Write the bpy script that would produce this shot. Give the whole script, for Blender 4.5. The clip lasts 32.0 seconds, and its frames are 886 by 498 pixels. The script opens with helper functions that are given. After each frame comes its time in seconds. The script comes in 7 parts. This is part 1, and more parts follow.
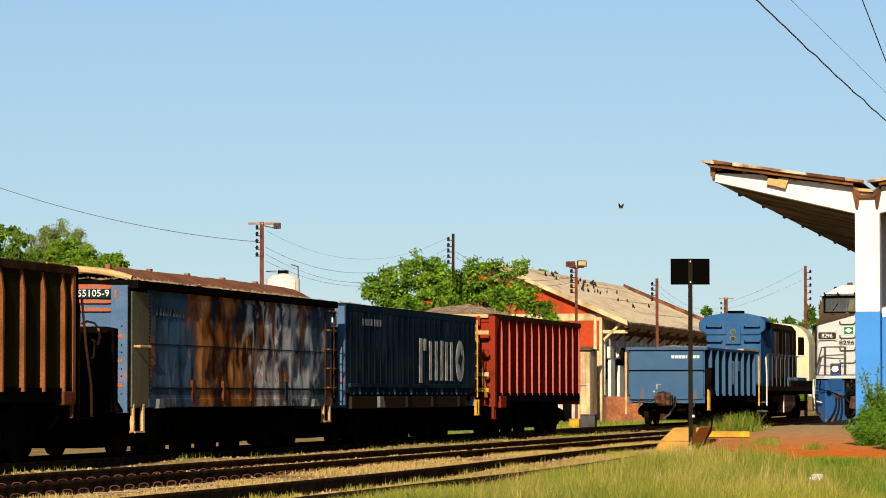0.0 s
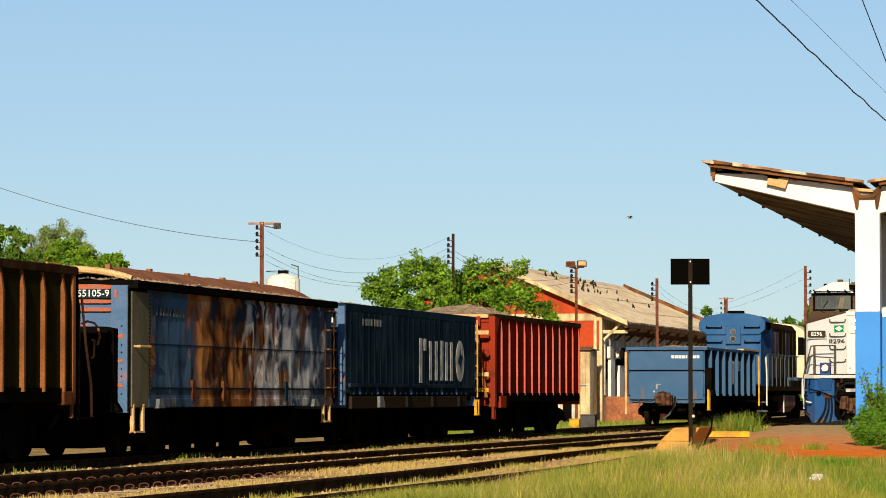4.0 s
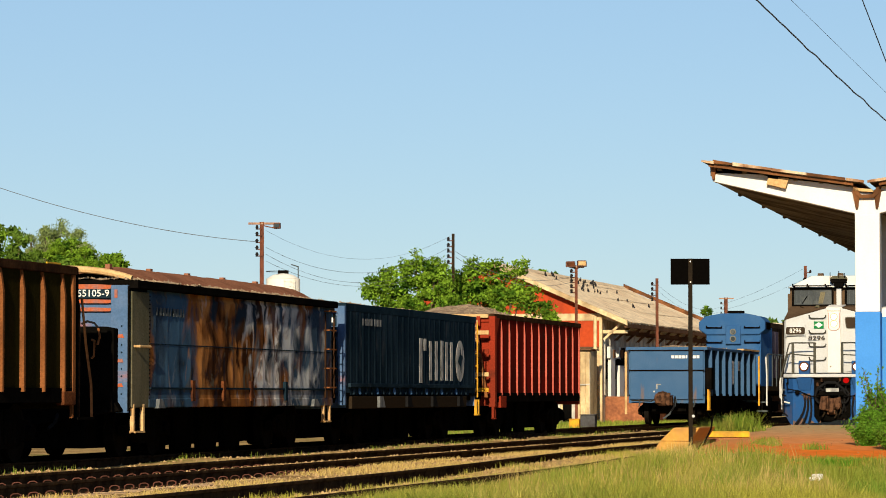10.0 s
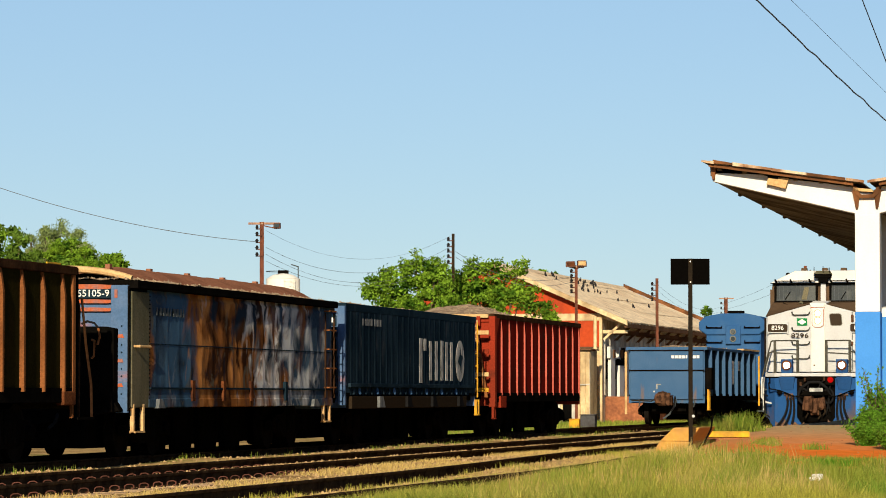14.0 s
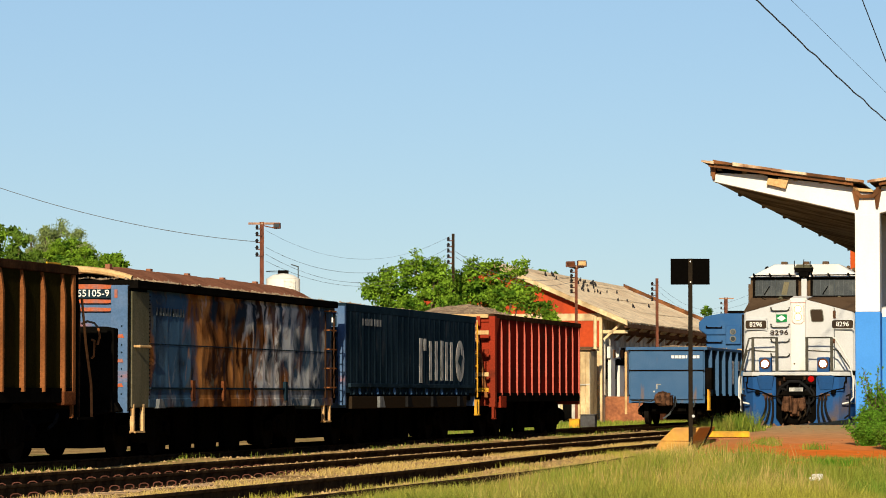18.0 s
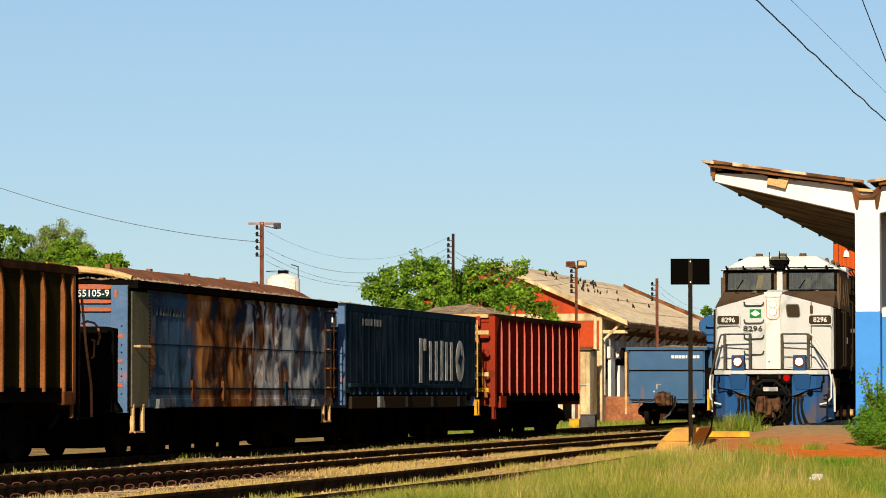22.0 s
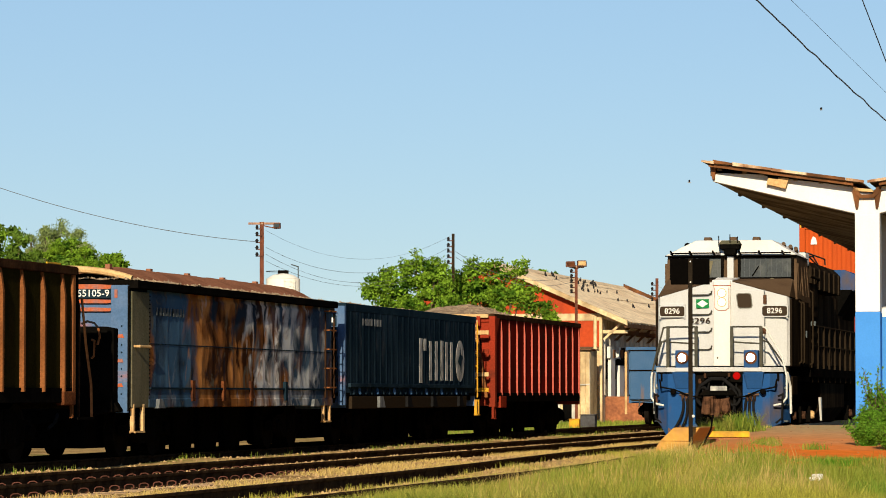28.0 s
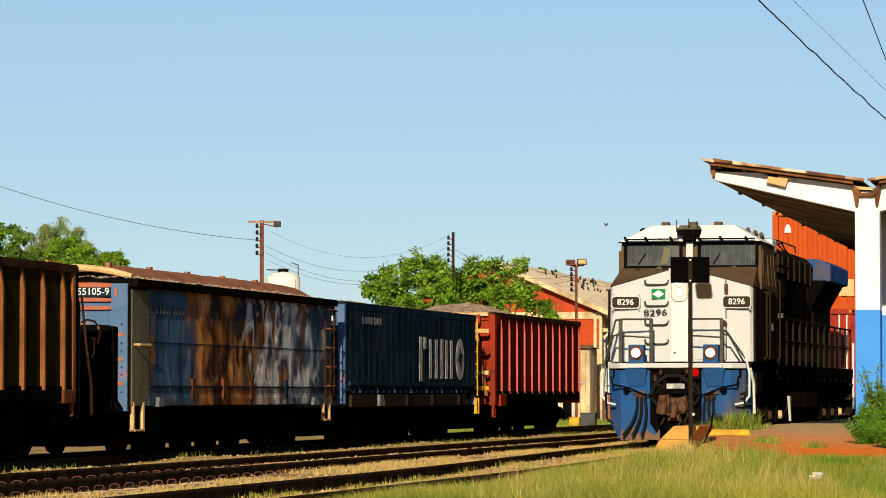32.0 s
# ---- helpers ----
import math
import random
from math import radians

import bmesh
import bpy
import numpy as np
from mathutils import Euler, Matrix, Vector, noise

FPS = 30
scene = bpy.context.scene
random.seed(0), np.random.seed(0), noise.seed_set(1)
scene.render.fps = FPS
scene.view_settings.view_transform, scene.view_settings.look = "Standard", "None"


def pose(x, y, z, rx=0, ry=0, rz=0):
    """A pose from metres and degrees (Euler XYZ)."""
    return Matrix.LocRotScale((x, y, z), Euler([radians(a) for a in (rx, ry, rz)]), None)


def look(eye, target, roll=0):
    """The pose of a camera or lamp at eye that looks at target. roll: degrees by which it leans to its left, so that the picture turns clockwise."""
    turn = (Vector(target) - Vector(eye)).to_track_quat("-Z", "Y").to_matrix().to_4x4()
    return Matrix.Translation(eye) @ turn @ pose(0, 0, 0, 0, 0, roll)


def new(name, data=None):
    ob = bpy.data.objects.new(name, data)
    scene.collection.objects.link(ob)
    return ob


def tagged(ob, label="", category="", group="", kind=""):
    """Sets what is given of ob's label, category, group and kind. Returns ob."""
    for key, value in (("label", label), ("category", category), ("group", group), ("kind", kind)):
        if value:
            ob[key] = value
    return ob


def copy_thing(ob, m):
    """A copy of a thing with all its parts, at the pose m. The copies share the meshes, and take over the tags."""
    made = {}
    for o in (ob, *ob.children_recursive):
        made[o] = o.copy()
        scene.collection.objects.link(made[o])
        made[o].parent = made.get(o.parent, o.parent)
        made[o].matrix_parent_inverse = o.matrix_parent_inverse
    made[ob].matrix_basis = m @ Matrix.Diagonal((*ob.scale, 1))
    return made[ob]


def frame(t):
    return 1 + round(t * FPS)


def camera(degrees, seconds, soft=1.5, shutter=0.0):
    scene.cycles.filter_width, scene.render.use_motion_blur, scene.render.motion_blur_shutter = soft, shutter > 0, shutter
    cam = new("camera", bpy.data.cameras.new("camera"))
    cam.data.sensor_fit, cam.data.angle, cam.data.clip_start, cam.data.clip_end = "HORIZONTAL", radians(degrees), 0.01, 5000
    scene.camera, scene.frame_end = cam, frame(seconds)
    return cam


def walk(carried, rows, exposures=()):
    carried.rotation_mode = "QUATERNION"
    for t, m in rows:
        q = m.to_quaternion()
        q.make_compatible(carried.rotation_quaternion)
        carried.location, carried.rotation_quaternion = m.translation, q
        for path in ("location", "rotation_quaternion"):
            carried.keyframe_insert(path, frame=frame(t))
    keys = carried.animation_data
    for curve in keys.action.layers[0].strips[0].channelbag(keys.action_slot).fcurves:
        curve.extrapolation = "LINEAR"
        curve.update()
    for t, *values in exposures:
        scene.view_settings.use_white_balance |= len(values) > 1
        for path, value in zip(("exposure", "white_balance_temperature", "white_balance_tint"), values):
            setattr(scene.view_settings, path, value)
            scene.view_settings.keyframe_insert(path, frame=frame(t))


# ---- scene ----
PHI = 12.25                      # heading of all tracks, degrees right of the view
TAN, SIN, COS = math.tan(radians(PHI)), math.sin(radians(PHI)), math.cos(radians(PHI))
EYE = (0.0, 0.0, 1.0)            # one metre above the rail tops


def aim(slope):
    return look(EYE, (0, 100, 1.0 + 100 * slope))


LEVEL = 259 / 6200
cam = camera(14.42, 32.0, soft=0.95)
walk(cam, [(0, aim(LEVEL)), (28, aim(LEVEL)), (30.4, aim(LEVEL - 0.4 / 6200)), (31.2, aim(LEVEL - 1.4 / 6200)),
           (31.6, aim(LEVEL - 1.9 / 6200)), (32, aim(LEVEL - 3.0 / 6200))])

# ---- light ----
SUN_AZ, SUN_EL = 6.5, 20.5      # the sun stands behind the eye, to its left
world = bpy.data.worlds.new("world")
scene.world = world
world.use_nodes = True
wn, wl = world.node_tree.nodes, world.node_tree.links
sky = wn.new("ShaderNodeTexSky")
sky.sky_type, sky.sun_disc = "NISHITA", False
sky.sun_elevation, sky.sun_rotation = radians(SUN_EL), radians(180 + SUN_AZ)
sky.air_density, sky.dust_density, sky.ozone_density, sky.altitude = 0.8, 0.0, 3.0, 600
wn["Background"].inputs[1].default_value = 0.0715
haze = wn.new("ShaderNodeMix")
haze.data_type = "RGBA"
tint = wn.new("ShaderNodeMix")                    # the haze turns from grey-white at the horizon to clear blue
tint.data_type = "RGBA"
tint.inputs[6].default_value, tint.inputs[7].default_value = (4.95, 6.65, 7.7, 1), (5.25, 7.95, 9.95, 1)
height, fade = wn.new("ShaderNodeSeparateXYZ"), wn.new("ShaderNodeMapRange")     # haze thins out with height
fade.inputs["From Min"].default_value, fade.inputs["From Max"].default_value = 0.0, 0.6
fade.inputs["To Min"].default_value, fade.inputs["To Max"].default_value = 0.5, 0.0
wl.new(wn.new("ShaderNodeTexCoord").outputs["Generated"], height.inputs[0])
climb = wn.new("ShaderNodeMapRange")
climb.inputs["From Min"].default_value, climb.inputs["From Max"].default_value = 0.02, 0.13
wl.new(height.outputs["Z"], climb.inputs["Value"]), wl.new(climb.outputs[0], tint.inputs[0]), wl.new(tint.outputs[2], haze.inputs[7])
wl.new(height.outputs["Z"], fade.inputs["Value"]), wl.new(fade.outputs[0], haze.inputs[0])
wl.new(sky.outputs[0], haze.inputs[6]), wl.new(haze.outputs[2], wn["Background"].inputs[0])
sun_data = bpy.data.lights.new("sun", "SUN")
sun_data.energy, sun_data.angle, sun_data.color = 5.05, radians(0.53), (1.0, 0.835, 0.575)
sun = new("sun", sun_data)
SUN_WAY = Vector((-math.sin(radians(SUN_AZ)) * math.cos(radians(SUN_EL)),
                  -math.cos(radians(SUN_AZ)) * math.cos(radians(SUN_EL)), math.sin(radians(SUN_EL))))
sun.matrix_world = look(SUN_WAY * 100, (0, 0, 0))
scene.view_settings.exposure = 0.3


# ---- materials ----
def make_mat(name, base, rough=0.7, metal=0.0, second=None, amount=0.5, scale=1.0, stretch=(1, 1, 1), grain=0.25,
             grain_scale=30.0, bump=0.15, bump_scale=25.0, island=0.0, per_object=0.0, lo=0.45, hi=0.6, third=None,
             third_at=(0.58, 0.66), third_scale=3.0, third_stretch=(1, 1, 1), through_light=0.0):
    m = bpy.data.materials.new(name)
    m.use_nodes = True
    n, l = m.node_tree.nodes, m.node_tree.links
    b = n["Principled BSDF"]
    b.inputs["Roughness"].default_value, b.inputs["Metallic"].default_value = rough, metal
    b.inputs["Specular IOR Level"].default_value = 0.5 if rough < 0.4 else 0.0
    co = n.new("ShaderNodeTexCoord").outputs["Object"]

    def cloud(sc, st, detail=6.0):
        mp = n.new("ShaderNodeMapping")
        mp.inputs["Scale"].default_value = st
        l.new(co, mp.inputs[0])
        t = n.new("ShaderNodeTexNoise")
        t.inputs["Scale"].default_value, t.inputs["Detail"].default_value = sc, detail
        l.new(mp.outputs[0], t.inputs["Vector"])
        return t.outputs["Fac"]

    def step(v, a, c):
        r = n.new("ShaderNodeMapRange")
        r.inputs["From Min"].default_value, r.inputs["From Max"].default_value = a, c
        l.new(v, r.inputs["Value"])
        return r.outputs[0]

    def mix(f, a, c, kind="MIX"):
        x = n.new("ShaderNodeMix")
        x.data_type, x.blend_type = "RGBA", kind
        for v, s in ((f, x.inputs[0]), (a, x.inputs[6]), (c, x.inputs[7])):
            if isinstance(v, bpy.types.NodeSocket):
                l.new(v, s)
            else:
                s.default_value = v if isinstance(v, float) else (*v, 1)
        return x.outputs[2]

    def times(v, k):
        x = n.new("ShaderNodeMath")
        x.operation = "MULTIPLY"
        x.inputs[1].default_value = k
        l.new(v, x.inputs[0])
        return x.outputs[0]

    col = tuple(base)
    if second:
        col = mix(times(step(cloud(scale, stretch), lo, hi), amount), col, second)
    if third:
        col = mix(step(cloud(third_scale, third_stretch, 8.0), *third_at), col, third)
    if grain:
        g = n.new("ShaderNodeMapRange")
        g.inputs["From Min"].default_value, g.inputs["From Max"].default_value = 0.25, 0.75
        g.inputs["To Min"].default_value, g.inputs["To Max"].default_value = 1 - grain, 1 + grain
        l.new(cloud(grain_scale, (1, 1, 1), 4.0), g.inputs["Value"])
        col = mix(1.0, col, g.outputs[0], "MULTIPLY")
    for k, node, out in ((island, "ShaderNodeNewGeometry", "Random Per Island"), (per_object, "ShaderNodeObjectInfo", "Random")):
        if k:
            g = n.new("ShaderNodeMapRange")
            g.inputs["To Min"].default_value, g.inputs["To Max"].default_value = 1 - k, 1 + k
            l.new(n.new(node).outputs[out], g.inputs["Value"])
            col = mix(1.0, col, g.outputs[0], "MULTIPLY")
    if isinstance(col, tuple):
        b.inputs["Base Color"].default_value = (*col, 1)
    else:
        l.new(col, b.inputs["Base Color"])
    if bump:
        bp = n.new("ShaderNodeBump")
        bp.inputs["Strength"].default_value, bp.inputs["Distance"].default_value = bump, 0.02
        l.new(cloud(bump_scale, (1, 1, 1), 5.0), bp.inputs["Height"])
        l.new(bp.outputs[0], b.inputs["Normal"])
    if through_light:
        tr, ms = n.new("ShaderNodeBsdfTranslucent"), n.new("ShaderNodeMixShader")
        ms.inputs[0].default_value = through_light
        if isinstance(col, tuple):
            tr.inputs[0].default_value = (*col, 1)
        else:
            l.new(col, tr.inputs[0])
        l.new(b.outputs[0], ms.inputs[1]), l.new(tr.outputs[0], ms.inputs[2])
        l.new(ms.outputs[0], n["Material Output"].inputs[0])
    return m


def glow_mat(name, colour, power):
    m = bpy.data.materials.new(name)
    m.use_nodes = True
    b = m.node_tree.nodes["Principled BSDF"]
    b.inputs["Base Color"].default_value = (*colour, 1)
    b.inputs["Specular IOR Level"].default_value = 0.0
    b.inputs["Emission Color"].default_value, b.inputs["Emission Strength"].default_value = (*colour, 1), power
    return m


# Near black: the deep shade under the rolling stock is part of this colour.
BLACK = make_mat("grimy_shade_black_steel", (0.0035, 0.0033, 0.003), 0.8, 0.0, (0.007, 0.0055, 0.0045), 0.8, 1.5, grain=0.4)
RUBBER = make_mat("black_rubber_hose", (0.012, 0.012, 0.013), 0.6, bump=0.0)
STEEL = make_mat("worn_rail_steel", (0.045, 0.028, 0.016), 0.7, 0.0, (0.020, 0.012, 0.008), 0.8, 4.0)
WHEEL = make_mat("wheel_steel", (0.010, 0.008, 0.007), 0.7, 0.0, (0.006, 0.005, 0.004), 0.8, 3.0)
RUST = make_mat("rusty_steel", (0.13, 0.045, 0.018), 0.85, 0.0, (0.05, 0.02, 0.012), 0.9, 3.0, grain=0.35)
# Side panels darker, posts lighter: their shade and sunlight are in these colours.
RUST_BROWN = make_mat("shaded_rust_brown_paint", (0.017, 0.014, 0.0035), 0.8, 0.0, (0.028, 0.021, 0.0055), 0.6, 1.6, (1, 1, .4), 0.3,
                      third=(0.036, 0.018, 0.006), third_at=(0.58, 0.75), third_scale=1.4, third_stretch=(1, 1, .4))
RUST_POST = make_mat("sunlit_orange_rust", (0.23, 0.088, 0.032), 0.8, 0.0, (0.14, 0.052, 0.02), 0.9, 2.5, (1, 1, .5), 0.3)
RIM_BROWN = make_mat("worn_brown_rim", (0.045, 0.022, 0.011), 0.85, 0.0, (0.022, 0.012, 0.008), 0.8, 2.0, grain=0.4, grain_scale=14)
RED_PAINT = make_mat("faded_red_oxide_paint", (0.26, 0.032, 0.015), 0.7, 0.0, (0.17, 0.028, 0.014), 0.8, 1.2, (1, 1, .4), 0.25,
                     third=(0.06, 0.022, 0.014), third_at=(0.60, 0.75), third_scale=1.8)
BLUE_END = make_mat("sky_blue_wagon_paint", (0.075, 0.14, 0.27), 0.6, 0.0, (0.12, 0.18, 0.31), 0.6, 2.0, grain=0.15,
                    third=(0.34, 0.13, 0.10), third_at=(0.58, 0.74), third_scale=1.6, third_stretch=(.6, 1, 2.6))
BLUE_WAGON = make_mat("mid_blue_wagon_paint", (0.045, 0.105, 0.215), 0.6, 0.0, (0.06, 0.12, 0.23), 0.6, 1.5, grain=0.15,
                      third=(0.16, 0.11, 0.08), third_at=(0.63, 0.76), third_scale=1.6, third_stretch=(2, 1, .35))
NAVY = make_mat("dark_navy_wagon_paint", (0.0095, 0.021, 0.033), 0.55, 0.0, (0.016, 0.034, 0.049), 0.7, 1.0, (1, 1, .5), 0.25,
                third=(0.05, 0.06, 0.07), third_at=(0.62, 0.8), third_scale=2.5, third_stretch=(1, 1, .3))
NAVY_HAZE = make_mat("hazy_navy_wagon_paint", (0.008, 0.018, 0.029), 0.55, 0.0, (0.024, 0.044, 0.064), 0.9, 1.3, (1, .6, .5), 0.3, lo=0.42, hi=0.68,
                     third=(0.05, 0.06, 0.07), third_at=(0.60, 0.80), third_scale=2.4, third_stretch=(1, .8, .6), bump=0.25, bump_scale=5)
BOX_GREY = make_mat("dull_grey_box_paint", (0.07, 0.07, 0.075), 0.7, 0.0, (0.045, 0.042, 0.04), 0.8, 3.0, grain=0.2)
LETTER = make_mat("faded_white_lettering", (0.5, 0.5, 0.48), 0.8, 0.0, (0.12, 0.13, 0.14), 0.7, 6.0, (1, 1, .5), 0.25)
FADED = make_mat("worn_grey_marking", (0.16, 0.17, 0.18), 0.8, 0.0, (0.08, 0.09, 0.10), 0.7, 6.0, (1, 1, .5), 0.25)
WHITE_SHARP = make_mat("white_numbers", (0.72, 0.72, 0.70), 0.7, grain=0.1, bump=0.0)
ORANGE_STREAK = make_mat("orange_rust_streak", (0.42, 0.11, 0.05), 0.85, 0.0, (0.25, 0.13, 0.12), 0.8, 5.0)
OLIVE = make_mat("olive_grey_panel", (0.10, 0.095, 0.06), 0.8, 0.0, (0.16, 0.14, 0.09), 0.8, 1.6, (1, 1, .35), 0.3)
GRAVEL = make_mat("crushed_stone_load", (0.36, 0.27, 0.18), 0.95, 0.0, (0.22, 0.155, 0.11), 0.9, 6.0, grain=0.5, grain_scale=22, bump=0.7, bump_scale=18)
YELLOW = make_mat("yellow_safety_paint", (0.62, 0.33, 0.03), 0.6, 0.0, (0.40, 0.20, 0.04), 0.8, 5.0)
ORANGE_BOARD = make_mat("pale_orange_board", (0.58, 0.39, 0.19), 0.8, 0.0, (0.44, 0.27, 0.12), 0.8, 3.0)
LOCO_WHITE = make_mat("off_white_locomotive_paint", (0.50, 0.515, 0.535), 0.5, 0.0, (0.43, 0.435, 0.44), 0.6, 1.0, (1, 1, .4), 0.08, bump=0.03,
                      third=(0.36, 0.32, 0.27), third_at=(0.66, 0.80), third_scale=2.2, third_stretch=(1, 1, .3))
LOCO_COLUMN = make_mat("bright_white_locomotive_paint", (0.68, 0.67, 0.65), 0.5, 0.0, (0.60, 0.58, 0.55), 0.6, 1.0, (1, 1, .4), 0.05, bump=0.02)
LOCO_BLUE = make_mat("royal_blue_locomotive_paint", (0.018, 0.075, 0.23), 0.5, 0.0, (0.03, 0.07, 0.17), 0.7, 1.3, (1, 1, .5), 0.12,
                     third=(0.10, 0.075, 0.065), third_at=(0.55, 0.74), third_scale=1.7, third_stretch=(1, 1, .5), bump=0.05)
LOCO_BROWN = make_mat("bronze_brown_paint", (0.105, 0.068, 0.042), 0.5, 0.0, (0.075, 0.048, 0.03), 0.7, 1.5, grain=0.12, bump=0.04)
# Black paint made darker still: the shade on the body side is included.
LOCO_DARK = make_mat("shaded_black_hood_paint", (0.014, 0.010, 0.007), 0.6, 0.0, (0.036, 0.025, 0.015), 0.7, 1.4, (1, 1, .3), 0.3)
DIRT_BROWN = make_mat("dust_coated_pilot_steel", (0.16, 0.095, 0.06), 0.9, 0.0, (0.09, 0.07, 0.08), 0.8, 2.0)
PLATE_DARK = make_mat("dark_number_board", (0.042, 0.030, 0.021), 0.5, grain=0.05, bump=0.0)
GREEN_SIGN = make_mat("green_emblem", (0.015, 0.19, 0.06), 0.6, grain=0.05, bump=0.0)
RAIL_GREY = make_mat("grey_handrail", (0.075, 0.09, 0.10), 0.5, 0.2, grain=0.15, bump=0.0)
RAIL_WHITE = make_mat("white_handrail", (0.62, 0.63, 0.62), 0.55, grain=0.1, bump=0.0)
GLASS_DARK = make_mat("tinted_cab_glass", (0.022, 0.030, 0.034), 0.12, 0.0, (0.05, 0.06, 0.065), 0.7, 2.0, grain=0.1, bump=0.0)
HANDRAIL = make_mat("olive_grey_handrail", (0.05, 0.05, 0.042), 0.5, 0.1, (0.09, 0.085, 0.07), 0.6, 3.0, grain=0.15, bump=0.0)
SHADE_GLASS = make_mat("smoky_windscreen_glass", (0.045, 0.05, 0.048), 0.10, 0.0, (0.10, 0.105, 0.095), 0.8, 1.6, grain=0.2, bump=0.0)
RUBBER_SEAL = make_mat("grey_window_seal", (0.16, 0.16, 0.14), 0.7, grain=0.2, bump=0.0)
COUPLER = make_mat("rusty_cast_coupler", (0.11, 0.055, 0.032), 0.75, 0.1, (0.030, 0.017, 0.012), 0.9, 6.0, grain=0.4, bump=0.5, bump_scale=12)
LAMP_ON = glow_mat("burning_headlamp", (1.0, 0.93, 0.78), 12.0)
LAMP_NOSE = glow_mat("softly_burning_headlamp", (1.0, 0.90, 0.72), 1.3)
LAMP_RED = glow_mat("red_marker_lens", (0.30, 0.004, 0.004), 0.08)
CONT_ORANGE = make_mat("orange_container_paint", (0.44, 0.075, 0.016), 0.55, 0.0, (0.36, 0.062, 0.016), 0.7, 1.5, (1, 1, .3), 0.1, bump=0.04)
CONT_RED = make_mat("dull_red_container_paint", (0.30, 0.035, 0.022), 0.6, 0.0, (0.22, 0.03, 0.02), 0.7, 1.5, (1, 1, .3), 0.12, bump=0.04)
RED_WALL = make_mat("orange_red_gable_plaster", (0.42, 0.062, 0.02), 0.85, 0.0, (0.32, 0.05, 0.022), 0.8, 0.8, grain=0.15, grain_scale=6)
PLASTER = make_mat("stained_cream_plaster", (0.62, 0.49, 0.29), 0.9, 0.0, (0.32, 0.22, 0.125), 0.8, 1.2, (1, 1, .35), 0.25, 5.0)
GREY_WALL = make_mat("weathered_grey_boarding", (0.50, 0.48, 0.43), 0.9, 0.0, (0.34, 0.32, 0.28), 0.8, 1.5, (1, 1, .3), 0.25, 5.0)
ROOF_SHEET = make_mat("dusty_fibre_cement_roof", (0.86, 0.69, 0.47), 0.9, 0.0, (0.74, 0.56, 0.37), 0.8, 0.5, (1, .4, 1), 0.2, 3.0,
                      third=(0.28, 0.18, 0.12), third_at=(0.62, 0.78), third_scale=0.9)
ROOF_RUST = make_mat("rusted_roof_edge", (0.20, 0.085, 0.036), 0.9, 0.0, (0.07, 0.034, 0.018), 0.8, 2.0)
TIMBER = make_mat("old_brown_timber", (0.16, 0.085, 0.048), 0.85, 0.0, (0.09, 0.05, 0.03), 0.8, 2.0, (1, 1, .2))
BRICKY = make_mat("red_earth_plinth", (0.30, 0.12, 0.06), 0.95, 0.0, (0.20, 0.08, 0.045), 0.8, 2.0, grain=0.3, grain_scale=9)
CANOPY_WHITE = make_mat("white_limewashed_concrete", (0.72, 0.74, 0.76), 0.8, 0.0, (0.64, 0.65, 0.65), 0.6, 1.5, (1, 1, .4), 0.04, bump=0.05)
CANOPY_BLUE = make_mat("bright_blue_wall_paint", (0.065, 0.26, 0.70), 0.7, 0.0, (0.055, 0.23, 0.64), 0.6, 1.5, grain=0.05, bump=0.05)
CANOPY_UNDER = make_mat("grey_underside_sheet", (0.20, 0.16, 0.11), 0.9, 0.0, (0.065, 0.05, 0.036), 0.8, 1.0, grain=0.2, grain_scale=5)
CANOPY_TOP = make_mat("peeling_canopy_edge", (0.62, 0.47, 0.32), 0.9, 0.0, (0.20, 0.085, 0.04), 0.9, 1.1, grain=0.3, lo=0.48, hi=0.56)
CAB_CREAM = make_mat("dusty_cream_cab_paint", (0.66, 0.58, 0.42), 0.6, 0.0, (0.46, 0.37, 0.25), 0.7, 1.5, (1, 1, .35), 0.12, bump=0.03)
TANK_WHITE = make_mat("cream_tank_paint", (0.78, 0.77, 0.73), 0.6, 0.0, (0.70, 0.67, 0.60), 0.5, 0.5, grain=0.05, bump=0.0)
POLE_RUST = make_mat("rusted_pole_steel", (0.16, 0.06, 0.038), 0.85, 0.0, (0.08, 0.035, 0.025), 0.8, 2.0)
INSULATOR = make_mat("dark_insulator", (0.02, 0.018, 0.018), 0.4, grain=0.0, bump=0.0)
WIRE = make_mat("weathered_wire", (0.11, 0.115, 0.125), 0.6, grain=0.0, bump=0.0)
LAMP_BOX = make_mat("rusted_floodlight_case", (0.17, 0.075, 0.05), 0.7, 0.0, (0.09, 0.05, 0.04), 0.8, 6.0)
CONCRETE_Y = make_mat("ochre_painted_concrete", (0.52, 0.29, 0.07), 0.9, 0.0, (0.38, 0.20, 0.07), 0.8, 3.0, grain=0.2, grain_scale=12)
YELLOW_KERB = make_mat("yellow_painted_kerb", (0.62, 0.36, 0.03), 0.85, 0.0, (0.42, 0.24, 0.05), 0.8, 4.0, grain=0.2, grain_scale=14)
BARK = make_mat("grey_brown_bark", (0.12, 0.09, 0.06), 0.95, 0.0, (0.07, 0.05, 0.035), 0.8, 3.0, (1, 1, .3))
LEAF_A = make_mat("fresh_green_leaves", (0.18, 0.31, 0.028), 0.6, grain=0.0, bump=0.0, island=0.55, second=(0.035, 0.10, 0.010), amount=0.9, scale=1.5, through_light=0.3)
